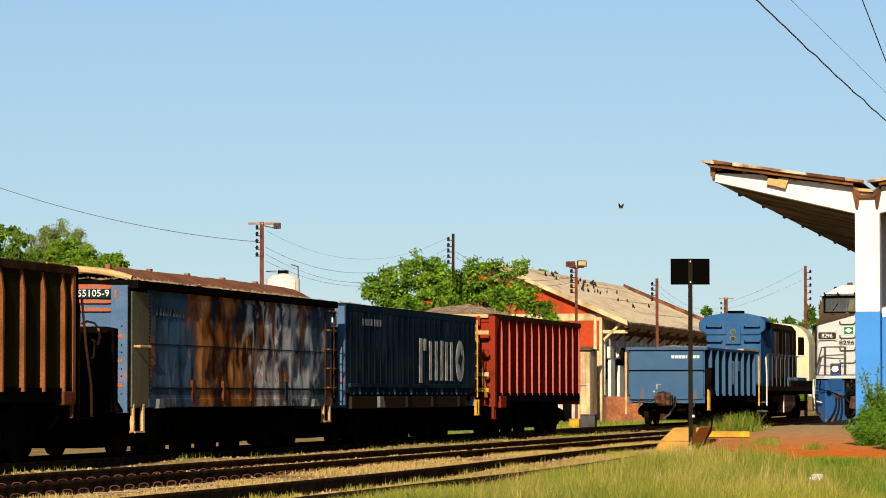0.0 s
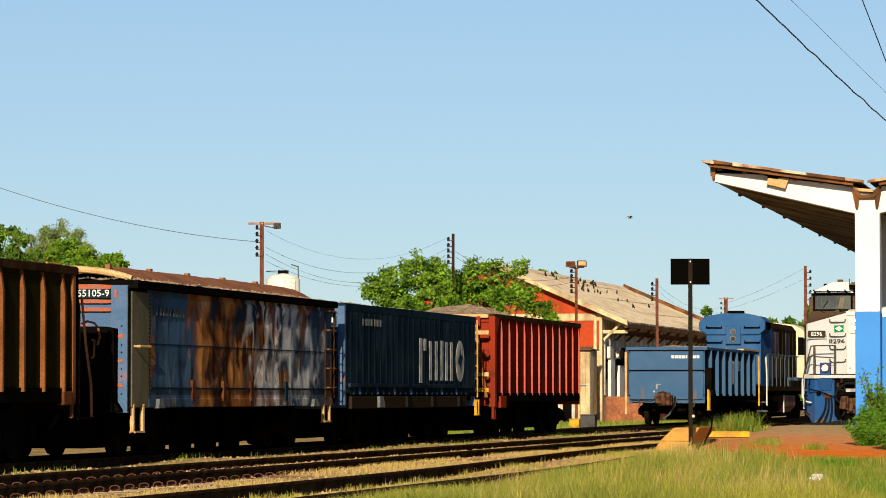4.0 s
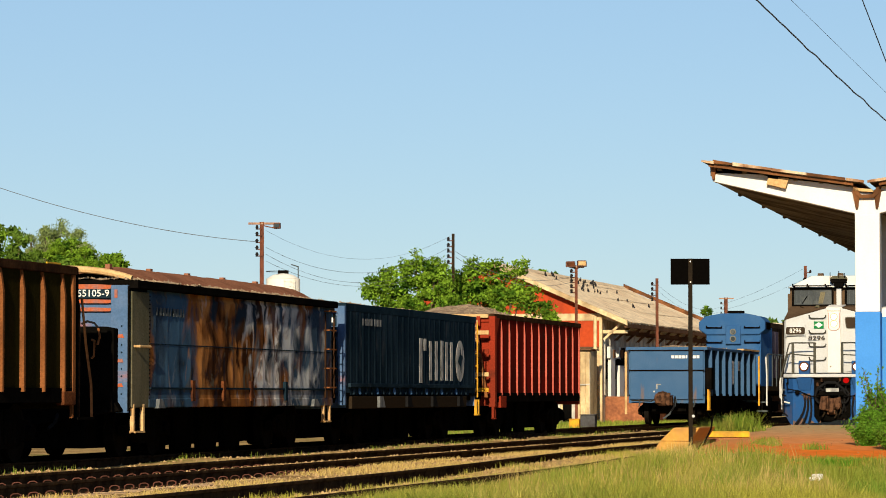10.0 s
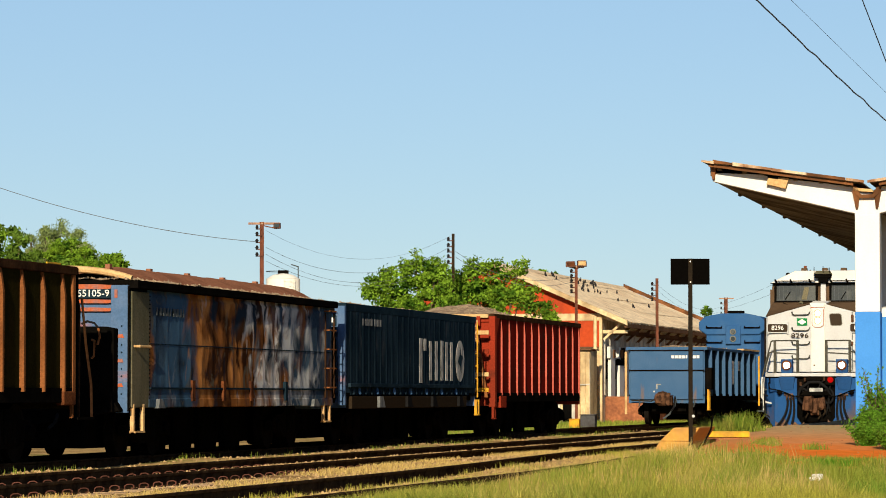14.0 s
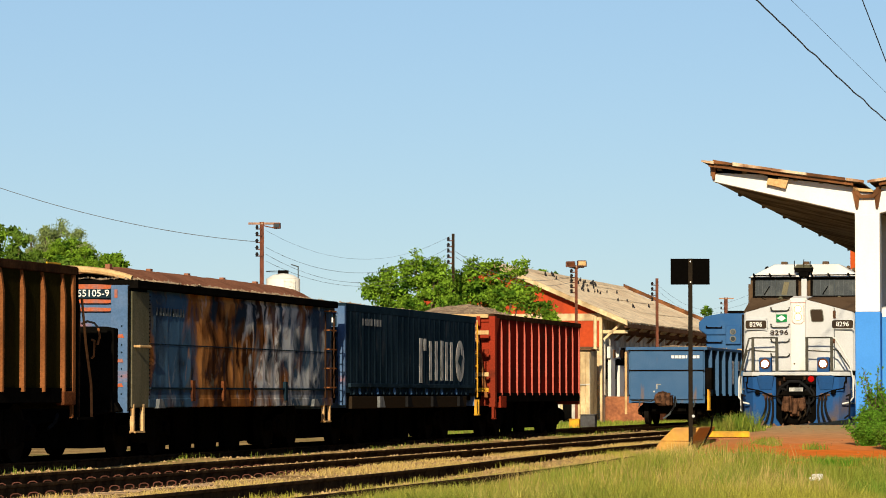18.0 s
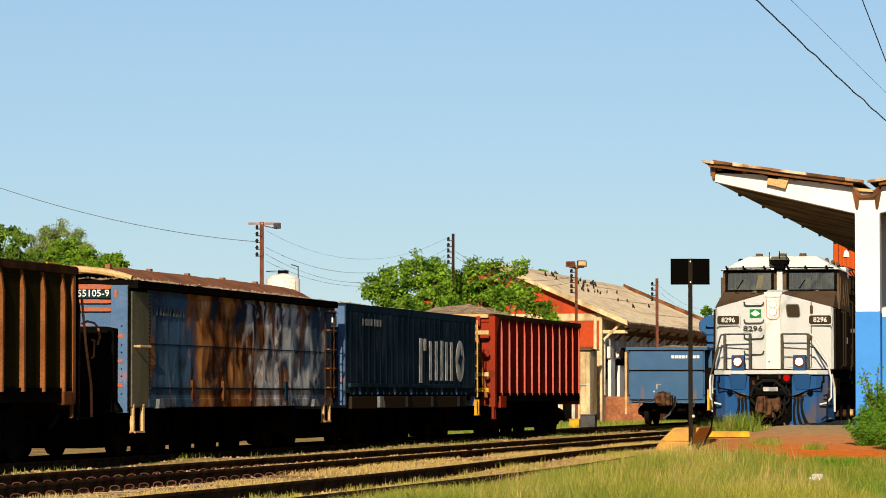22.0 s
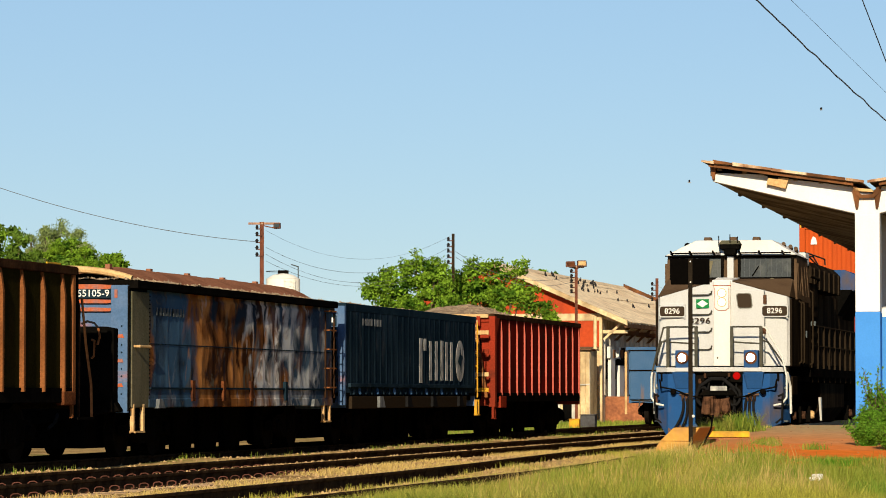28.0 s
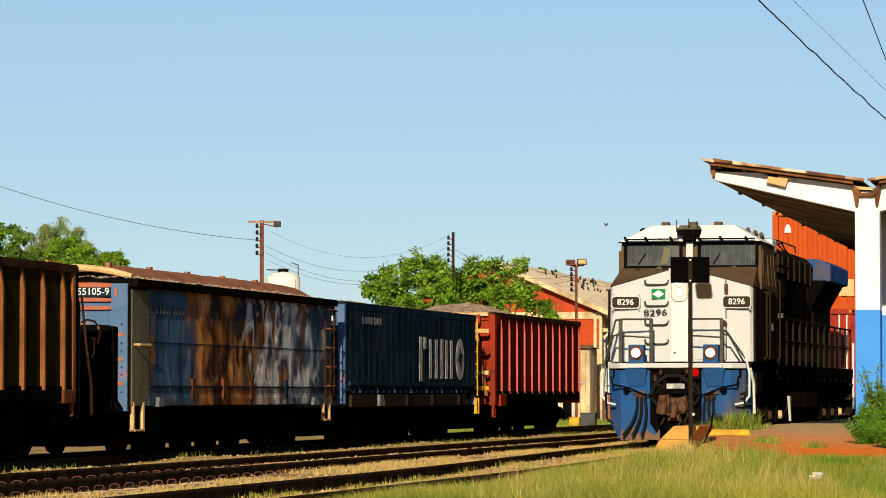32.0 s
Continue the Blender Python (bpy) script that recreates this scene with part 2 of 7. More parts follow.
LEAF_B = make_mat("deep_green_leaves", (0.12, 0.21, 0.03), 0.6, grain=0.0, bump=0.0, island=0.45, second=(0.03, 0.075, 0.015), amount=0.7, scale=0.7, through_light=0.25)
LEAF_C = make_mat("grey_green_leaves", (0.25, 0.32, 0.12), 0.7, grain=0.0, bump=0.0, island=0.35, second=(0.12, 0.18, 0.06), amount=0.7, scale=0.5, through_light=0.25)
LEAF_D = make_mat("lush_weed_leaves", (0.12, 0.25, 0.025), 0.55, grain=0.0, bump=0.0, island=0.4, second=(0.08, 0.22, 0.016), amount=0.7, scale=1.5, through_light=0.3)
GRASS = make_mat("sunlit_yellow_green_grass", (0.34, 0.325, 0.055), 0.7, grain=0.0, bump=0.0, island=0.45, second=(0.17, 0.22, 0.033), amount=0.9, scale=0.6, through_light=0.3,
                 third=(0.44, 0.37, 0.11), third_at=(0.50, 0.66), third_scale=0.9)
GREEN_GRASS = make_mat("fresh_green_grass", (0.235, 0.265, 0.04), 0.7, grain=0.0, bump=0.0, island=0.4, second=(0.13, 0.23, 0.03), amount=0.9, scale=0.6, through_light=0.3,
                       third=(0.34, 0.34, 0.08), third_at=(0.55, 0.72), third_scale=1.1)
DRY_GRASS = make_mat("dry_straw_grass", (0.46, 0.34, 0.12), 0.8, grain=0.0, bump=0.0, island=0.35, through_light=0.2)
# Light on the posts and shade on the grimy panels, put in as colour.
RED_POST = make_mat("sunlit_red_post_paint", (0.50, 0.115, 0.085), 0.75, 0.0, (0.34, 0.07, 0.045), 0.8, 2.0, (1, 1, .4), 0.2)
RED_SHADED = make_mat("shaded_grimy_red_panel", (0.14, 0.010, 0.006), 0.75, 0.0, (0.06, 0.009, 0.006), 0.8, 1.2, (1, 1, .4), 0.25, third=(0.04, 0.018, 0.012), third_at=(0.58, 0.72), third_scale=1.5)
VIOLET_DOOR = make_mat("faded_violet_grey_door", (0.085, 0.075, 0.11), 0.7, 0.0, (0.03, 0.026, 0.034), 0.8, 1.4, (1, 1, .4), 0.3)
ENGINE_BLUE = make_mat("bright_engine_blue_paint", (0.030, 0.098, 0.25), 0.55, 0.0, (0.05, 0.12, 0.26), 0.6, 1.2, grain=0.12)
STANCHION = make_mat("dull_brown_stanchion", (0.028, 0.02, 0.013), 0.6, grain=0.2, bump=0.0)
SIGN_BLACK = make_mat("matt_black_sheet", (0.0025, 0.0022, 0.002), 0.9, grain=0.2, bump=0.0)
COVER_BROWN = make_mat("red_brown_load_cover", (0.30, 0.13, 0.075), 0.9, 0.0, (0.20, 0.085, 0.05), 0.8, 1.5, grain=0.25)
FEATHER_DARK = make_mat("dark_feathers", (0.025, 0.024, 0.026), 0.8, grain=0.2, bump=0.0)
FEATHER_PALE = make_mat("pale_feathers", (0.32, 0.33, 0.34), 0.8, grain=0.2, bump=0.0)
BALLAST = make_mat("dusty_ballast_stones", (0.38, 0.26, 0.13), 0.95, grain=0.3, island=0.45, bump=0.0)
SLEEPER = make_mat("dusty_concrete_sleeper", (0.34, 0.24, 0.15), 0.95, 0.0, (0.20, 0.135, 0.09), 0.8, 4.0)
CLIP = make_mat("rusty_spring_clip", (0.12, 0.05, 0.036), 0.8, 0.0, grain=0.3, grain_scale=20, per_object=0.35)
PLASTIC = make_mat("white_plastic_litter", (0.7, 0.7, 0.7), 0.5, grain=0.1)


def ground_mat():
    m = make_mat("yard_ground", (0.48, 0.33, 0.14), 0.97, 0.0, (0.26, 0.155, 0.07), 0.8, 1.1, grain=0.4, grain_scale=9,
                 third=(0.20, 0.22, 0.05), third_at=(0.55, 0.68), third_scale=0.5, bump=0.22, bump_scale=14)
    n, l = m.node_tree.nodes, m.node_tree.links
    b = n["Principled BSDF"]
    old = b.inputs["Base Color"].links[0].from_socket
    co = n.new("ShaderNodeTexCoord").outputs["Object"]
    warp = n.new("ShaderNodeTexNoise")
    warp.inputs["Scale"].default_value, warp.inputs["Detail"].default_value = 0.6, 6
    l.new(co, warp.inputs["Vector"])

    def patch(cx, cy, rx, ry, col, before, soft=0.5):
        mp = n.new("ShaderNodeMapping")
        mp.vector_type = "TEXTURE"
        mp.inputs["Location"].default_value, mp.inputs["Scale"].default_value = (cx, cy, 0), (rx, ry, 50)
        l.new(co, mp.inputs[0])
        ln = n.new("ShaderNodeVectorMath")
        ln.operation = "LENGTH"
        l.new(mp.outputs[0], ln.inputs[0])
        ad = n.new("ShaderNodeMath")
        l.new(ln.outputs["Value"], ad.inputs[0])
        l.new(warp.outputs["Fac"], ad.inputs[1])
        r = n.new("ShaderNodeMapRange")
        r.inputs["From Min"].default_value, r.inputs["From Max"].default_value = 1.5 + soft / 2, 1.5 - soft / 2
        l.new(ad.outputs[0], r.inputs["Value"])
        x = n.new("ShaderNodeMix")
        x.data_type = "RGBA"
        l.new(r.outputs[0], x.inputs[0]), l.new(before, x.inputs[6])
        x.inputs[7].default_value = (*col, 1)
        return x.outputs[2]

    c = patch(5.0, 45.0, 2.0, 6.0, (0.52, 0.24, 0.085), old, 1.2)      # red earth of the slope
    c = patch(5.35, 46.6, 1.6, 5.2, (0.80, 0.20, 0.032), c, 1.1)
    c = patch(6.3, 61.0, 3.6, 11.0, (0.50, 0.36, 0.20), c, 0.9)        # trodden crossing road
    fine, span, mul = n.new("ShaderNodeTexNoise"), n.new("ShaderNodeMapRange"), n.new("ShaderNodeMix")
    fine.inputs["Scale"].default_value, fine.inputs["Detail"].default_value = 6.0, 8
    span.inputs["From Min"].default_value, span.inputs["From Max"].default_value = 0.3, 0.7
    span.inputs["To Min"].default_value, span.inputs["To Max"].default_value = 0.88, 1.12
    mul.data_type, mul.blend_type = "RGBA", "MULTIPLY"
    mul.inputs[0].default_value = 1.0
    l.new(co, fine.inputs["Vector"]), l.new(fine.outputs["Fac"], span.inputs["Value"])
    l.new(c, mul.inputs[6]), l.new(span.outputs[0], mul.inputs[7])
    c = mul.outputs[2]
    l.new(c, b.inputs["Base Color"])
    return m


GROUND = ground_mat()


# ---- builders ----
class Shape:
    """Collects the faces of one mesh."""

    def __init__(self):
        self.v, self.f = [], []

    def add(self, verts, faces):
        k = len(self.v)
        self.v += [tuple(p) for p in verts]
        self.f += [tuple(k + i for i in q) for q in faces]
        return self

    def box(self, x0, x1, y0, y1, z0, z1):
        return self.add([(x, y, z) for z in (z0, z1) for x, y in ((x0, y0), (x1, y0), (x1, y1), (x0, y1))],
                        [(3, 2, 1, 0), (4, 5, 6, 7), (0, 1, 5, 4), (1, 2, 6, 5), (2, 3, 7, 6), (3, 0, 4, 7)])

    def hull(self, lower, upper):
        """A solid between two rings with the same number of points."""
        k = len(lower)
        return self.add(list(lower) + list(upper), [tuple(range(k - 1, -1, -1)), tuple(range(k, 2 * k))]
                        + [(i, (i + 1) % k, k + (i + 1) % k, k + i) for i in range(k)])

    def prism(self, pts, axis, a, b):
        """A flat outline drawn out along an axis. pts hold the other two axes in order."""
        def at(p, w):
            return {"x": (w, p[0], p[1]), "y": (p[0], w, p[1]), "z": (p[0], p[1], w)}[axis]
        return self.hull([at(p, a) for p in pts], [at(p, b) for p in pts])

    def cone(self, p, q, r, r2=None, k=10):
        p, q = Vector(p), Vector(q)
        r2 = r if r2 is None else r2
        d = (q - p).normalized()
        s = d.orthogonal().normalized()
        t = d.cross(s)
        ring = [s * math.cos(2 * math.pi * i / k) + t * math.sin(2 * math.pi * i / k) for i in range(k)]
        return self.hull([p + c * r for c in ring], [q + c * r2 for c in ring])

    def tube(self, pts, r, k=6):
        """One continuous round bar along a line of points."""
        pts = [Vector(p) for p in pts]
        ways = [(q - p).normalized() for p, q in zip(pts, pts[1:])]
        side, rings = ways[0].orthogonal().normalized(), []
        for i, p in enumerate(pts):
            a, b = ways[max(i - 1, 0)], ways[min(i, len(ways) - 1)]
            d = (a + b).normalized() if (a + b).length > .05 else b
            side = (side - d * side.dot(d)).normalized() if (side - d * side.dot(d)).length > .05 else d.orthogonal().normalized()
            t = d.cross(side)
            w = r / max(.55, a.dot(d))
            rings += [p + (side * math.cos(2 * math.pi * j / k) + t * math.sin(2 * math.pi * j / k)) * w for j in range(k)]
        n = len(pts)
        return self.add(rings, [tuple(range(k - 1, -1, -1)), tuple(range((n - 1) * k, n * k))]
                        + [(i * k + j, i * k + (j + 1) % k, (i + 1) * k + (j + 1) % k, (i + 1) * k + j) for i in range(n - 1) for j in range(k)])

    def ball(self, c, r, k=10, rings=6):
        r = r if isinstance(r, tuple) else (r, r, r)
        vs = [(c[0] + r[0] * math.sin(math.pi * j / rings) * math.cos(2 * math.pi * i / k),
               c[1] + r[1] * math.sin(math.pi * j / rings) * math.sin(2 * math.pi * i / k),
               c[2] + r[2] * math.cos(math.pi * j / rings)) for j in range(rings + 1) for i in range(k)]
        return self.add(vs, [(j * k + i, j * k + (i + 1) % k, (j + 1) * k + (i + 1) % k, (j + 1) * k + i)
                             for j in range(rings) for i in range(k)])

    def sheet(self, nx, ny, at, thick=None):
        vs = [at(i / nx, j / ny) for j in range(ny + 1) for i in range(nx + 1)]
        w = nx + 1
        self.add(vs, [(j * w + i, j * w + i + 1, (j + 1) * w + i + 1, (j + 1) * w + i) for j in range(ny) for i in range(nx)])
        if thick:
            o = Vector(thick)
            self.add([Vector(p) + o for p in vs], [(j * w + i, (j + 1) * w + i, (j + 1) * w + i + 1, j * w + i + 1)
                                                   for j in range(ny) for i in range(nx)])
        return self

    def mesh(self, name, material, smooth=False):
        me = bpy.data.meshes.new(name)
        me.from_pydata(self.v, [], self.f)
        me.materials.append(material)
        if smooth:
            me.shade_smooth()
        me.update()
        return me


def part(name, shape, material, parent=None, label="", bevel=0.0, smooth=False, at=None):
    me = shape.mesh(name, material, smooth) if isinstance(shape, Shape) else shape
    ob = new(name, me)
    ob.parent = parent
    if at is not None:
        ob.matrix_basis = at
    if label:
        tagged(ob, label)
    if bevel:
        mod = ob.modifiers.new("bevel", "BEVEL")
        mod.width, mod.segments, mod.limit_method, mod.angle_limit = bevel, 2, "ANGLE", radians(40)
    return ob


def thing(name, m, label, category, group="", kind=""):
    ob = new(name)
    ob.empty_display_size = 0.3
    ob.matrix_basis = m
    return tagged(ob, label, category, group, kind)


def quads(name, centres, axes_u, axes_v, material, parent=None, **kw):
    """Many small leaf-shaped faces, from arrays of centres and half axes."""
    c, u, v = (np.asarray(a, dtype=np.float64) for a in (centres, axes_u, axes_v))
    k = len(c)
    co = np.stack([c - u, c + v * 0.75 - u * 0.1, c + u, c - v * 0.75 - u * 0.1], 1).reshape(-1, 3)
    me = bpy.data.meshes.new(name)
    me.vertices.add(4 * k), me.loops.add(4 * k), me.polygons.add(k)
    me.vertices.foreach_set("co", co.ravel())
    me.loops.foreach_set("vertex_index", np.arange(4 * k))
    me.polygons.foreach_set("loop_start", np.arange(0, 4 * k, 4))
    me.update(calc_edges=True)
    me.materials.append(material)
    return part(name, me, material, parent, **kw)


def writing(name, words, size, m, material, parent, label, squeeze=1.0):
    cu = bpy.data.curves.new(name, "FONT")
    cu.body, cu.size, cu.extrude, cu.align_x, cu.align_y, cu.resolution_u = words, size, 0.004, "CENTER", "CENTER", 3
    cu.offset = 0.008 * size
    tmp = new("lettering", cu)
    me = bpy.data.meshes.new_from_object(tmp.evaluated_get(bpy.context.evaluated_depsgraph_get()))
    bpy.data.objects.remove(tmp)
    me.name = name
    me.materials.clear(), me.materials.append(material)
    me.transform(Matrix.Diagonal((squeeze, 1, 1, 1)))
    return part(name, me, material, parent, label, at=m)


def on_line(c, z, h=0.0):
    """The pose of a thing that stands along a track: c is the track's offset, z its depth."""
    return pose(TAN * z - c, z, h, 0, 0, -PHI)


def track_c(z):
    """Offset of the running line: a gentle bend near the eye, straight beyond."""
    s = min(1, max(0, (z - 44) / 24))
    return 9.75 + 0.80 * s * s * (3 - 2 * s)


# ---- ground and tracks ----
def smooth01(x):
    x = min(1.0, max(0.0, x))
    return x * x * (3 - 2 * x)


def ground_z(x, y):
    z = -0.17
    if 20 < y < 140:
        d = (x - (TAN * y - track_c(y))) * COS          # metres to the right of the running line
        bank = smooth01((d - 0.9) / 2.6)
        rise = 0.10 + 0.36 * smooth01((y - 40) / 15)
        side = smooth01((d - 1.6) / 1.4) * smooth01((y - 33) / 9)
        z = -0.17 + bank * 0.20 + side * rise
        m = (x - (TAN * y - 16.35)) * COS               # low ridge of earth between siding and middle track
        z += max(0.0, 1 - (m / 1.15) ** 2) * (0.03 + 0.12 * noise.noise((x * .5, y * .35, 8)))
        z += 0.04 * noise.noise((x * 0.35, y * 0.2, 0)) * bank
        z += .05 * smooth01((y - 45) / 11) * (1 - bank) * smooth01((d + 8) / 1.5)
        z -= smooth01((y - 100) / 30) * (z + 0.17)
    return z + 0.012 * noise.noise((x * 1.7, y * 1.1, 3)) * (1 if 20 < y < 140 else 0)


def build_ground():
    xs = np.unique(np.concatenate([np.linspace(-3500, -60, 12), np.linspace(-60, -16, 12), np.arange(-16, 22, 0.4), np.linspace(22, 60, 10), np.linspace(60, 3500, 12)]))
    ys = np.unique(np.concatenate([np.linspace(-400, 20, 8), np.arange(20, 80, 0.6), np.linspace(80, 160, 40), np.linspace(160, 4500, 16)]))
    s, w = Shape(), len(xs)
    s.add([(x, y, ground_z(x, y)) for y in ys for x in xs],
          [(j * w + i, j * w + i + 1, (j + 1) * w + i + 1, (j + 1) * w + i) for j in range(len(ys) - 1) for i in range(w - 1)])
    tagged(part("ground", s, GROUND, smooth=True), "dusty yard ground of tan gravel and red earth", "ground", kind="structure")


build_ground()

RAIL = [(-.065, -.17), (.065, -.17), (.06, -.155), (.011, -.14), (.011, -.04), (.034, -.03), (.034, -.003), (.025, 0), (-.025, 0),
        (-.034, -.003), (-.034, -.03), (-.011, -.04), (-.011, -.14), (-.06, -.155)]


def sweep(pts, side):
    s, k = Shape(), len(RAIL)
    rings = [[(x + a * COS + side * COS, y - a * SIN - side * SIN, b) for a, b in RAIL] for x, y in pts]
    for r0, r1 in zip(rings, rings[1:]):
        s.add(r0 + r1, [(i, (i + 1) % k, k + (i + 1) % k, k + i) for i in range(k)])
    return s


def build_track(c_of, z0, z1, near0, near1, label, clip_to=0):
    track = thing("railway_track", pose(0, 0, 0), label, "railway track", "tracks of the yard", "structure")
    pts = [(TAN * z - c_of(z), z) for z in np.arange(z0, z1 + 0.1, 2.0)]
    for side in (-0.83, 0.83):
        part("rail", sweep(pts, side), STEEL, track)
    sl = Shape().prism([(-.13, -.3), (.13, -.3), (.1, -.155), (-.1, -.155)], "x", -1.3, 1.3).mesh("sleeper", SLEEPER)
    cl = Shape().tube([(.05, -.01, -.155), (.05, -.02, -.115), (.075, -.02, -.095), (.125, 0, -.09), (.155, .02, -.105), (.155, .02, -.135), (.12, .01, -.15)], 0.0065, 5).mesh("spring_clip", CLIP)
    far = Shape()
    z = z0
    while z < z1:
        m = on_line(c_of(z), z)
        if near0 <= z <= near1:
            part("sleeper", sl, SLEEPER, track, at=m)
            for side in (-0.83, 0.83) if z < clip_to else ():
                part("spring_clip", cl, CLIP, track, at=m @ pose(side, 0, 0))
        else:
            far.add([m @ v.co - Vector((0, 0, .035)) for v in sl.vertices], [tuple(p.vertices) for p in sl.polygons])
        z += 0.6 * COS
    tagged(part("far_sleepers", far, SLEEPER, track), kind="stuff")
    return track


SIDING, MIDDLE = 18.5, 14.15
build_track(lambda z: SIDING, 36, 260, 60, 72, "rusty siding rails on buried sleepers under the parked wagons")
build_track(lambda z: MIDDLE, 28, 240, 33, 72, "empty rusty track with spring clips on dusty sleepers", 56)
build_track(track_c, 24, 240, 44, 72, "running track beside tall grass, carrying the approaching train")


def build_ballast():
    rng = np.random.default_rng(5)
    s = Shape()
    for c_of, k in ((lambda z: MIDDLE, 11000), (track_c, 9000), (lambda z: SIDING, 2500), (lambda z: 16.35, 3500)):
        for _ in range(k):
            z = 30 + 75 * rng.random() ** 1.6
            d = rng.uniform(-2.1, 1.6 if c_of is track_c else 2.1)
            x, y = TAN * z - c_of(z) + d * COS, z - d * SIN
            r = rng.uniform(0.010, 0.030)
            h = ground_z(x, y) + r * 0.25
            j = rng.uniform(0.6, 1.3, 6) * r
            s.add([(x + j[0], y, h), (x, y + j[1], h), (x - j[2], y, h), (x, y - j[3], h), (x, y, h + j[4]), (x, y, h - r)],
                  [(0, 1, 4), (1, 2, 4), (2, 3, 4), (3, 0, 4), (1, 0, 5), (2, 1, 5), (3, 2, 5), (0, 3, 5)])
    tagged(part("ballast", s, BALLAST), "loose dusty ballast stones between the rails", "ballast", kind="stuff")


build_ballast()


# ---- rolling stock ----
def add_bogie(parent, y, gauge=0.83, wheel=0.44, base=1.75, mesh_cache={}):
    key = (wheel, base)
    if key not in mesh_cache:
        fr = Shape()
        for s in (-1, 1):
            fr.prism([(-1.25, .52), (-1.0, .62), (-.45, .66), (-.3, .78), (.3, .78), (.45, .66), (1.0, .62), (1.25, .52), (1.2, .34), (.75, .36), (.4, .22), (-.4, .22), (-.75, .36), (-1.2, .34)],
                     "x", s * 1.02 - .07, s * 1.02 + .07)
            for yy in (-base / 2, base / 2):
                fr.cone((s * 1.02, yy, wheel), (s * 1.16, yy, wheel), 0.14, 0.11, 12)
            for yy in (-.18, 0, .18):
                fr.cone((s * 1.08, yy, .3), (s * 1.08, yy, .62), 0.07, 0.07, 8)
        fr.box(-1.1, 1.1, -.2, .2, .5, .8)
        wh = Shape()
        for s in (-1, 1):
            wh.cone((s * (gauge - .06), 0, 0), (s * (gauge + .07), 0, 0), wheel, wheel, 24)
            wh.cone((s * (gauge - .09), 0, 0), (s * (gauge - .06), 0, 0), wheel + .03, wheel + .03, 24)
            wh.cone((s * (gauge + .07), 0, 0), (s * (gauge + .1), 0, 0), .16, .13, 12)
        wh.cone((-gauge, 0, 0), (gauge, 0, 0), .08, .08, 8)
        mesh_cache[key] = fr.mesh("bogie", BLACK), wh.mesh("wheelset", WHEEL)
    fr, wh = mesh_cache[key]
    b = part("bogie", fr, BLACK, parent, at=pose(0, y, 0))
    for yy in (-base / 2, base / 2):
        part("wheelset", wh, WHEEL, b, at=pose(0, yy, wheel))
    return b


def add_coupler(parent, y, way, z=0.92):
    s = Shape().box(-.09, .09, min(y, y + way * .45), max(y, y + way * .45), z - .09, z + .09)
    s.box(-.17, .17, min(y + way * .42, y + way * .68), max(y + way * .42, y + way * .68), z - .17, z + .17)
    part("coupler", s, BLACK, parent, bevel=0.02)
    h = Shape().tube([(.3, y, z + .1), (.32, y + way * .25, z - .1), (.3, y + way * .45, z - .35), (.24, y + way * .6, z - .45)], 0.03, 6)
    part("brake_hose", h, RUBBER, parent)


def add_load(parent, hw, L, z, heap, seed, name="stone_load", material=None, flat=2.2, crest=None):
    def at(u, v):
        x, y = (u * 2 - 1) * (hw - .06), .08 + v * (L - .16)
        e = min(1, 5 * min(v, 1 - v)) * (1 - abs(2 * u - 1) ** flat)
        b = 0.55 + 0.45 * math.sin(v * math.pi * 3 + seed) ** 2
        if crest:
            b = math.exp(-((y - crest[0]) / crest[1]) ** 2) - crest[2]
        return (x, y, z + heap * e * b + 0.05 * noise.noise((x * 2.5, y * 2.5, seed)) + 0.03 * noise.noise((x * 9, y * 9, seed)))
    s = Shape().sheet(18, int(L * 6), at)
    rng = np.random.default_rng(seed + 40)
    for _ in range(int(L * 110)):
        x, y, h = at(1 - .5 * rng.random() ** 2, rng.random())
        r = rng.uniform(.010, .03)
        j = rng.uniform(.6, 1.3, 6) * r
        s.add([(x + j[0], y, h), (x, y + j[1], h), (x - j[2], y, h), (x, y - j[3], h), (x, y, h + j[4]), (x, y, h - r)],
              [(0, 1, 4), (1, 2, 4), (2, 3, 4), (3, 0, 4), (1, 0, 5), (2, 1, 5), (3, 2, 5), (0, 3, 5)])
    part(name, s, material or GRAVEL, parent, "crushed stone load heaped along the wagon")


def add_ladder(parent, x, y, z0, z1, material, n=5, width=0.36, along=True, name="ladder"):
    s = Shape()
    a, b = ((0, -width / 2), (0, width / 2)) if along else ((-width / 2, 0), (width / 2, 0))
    for o in (a, b):
        s.cone((x + o[0], y + o[1], z0), (x + o[0], y + o[1], z1), .018, .018, 6)
    for i in range(n):
        zz = z0 + (i + .5) * (z1 - z0) / n
        s.cone((x + a[0], y + a[1], zz), (x + b[0], y + b[1], zz), .014, .014, 6)
    return part(name, s, material, parent)


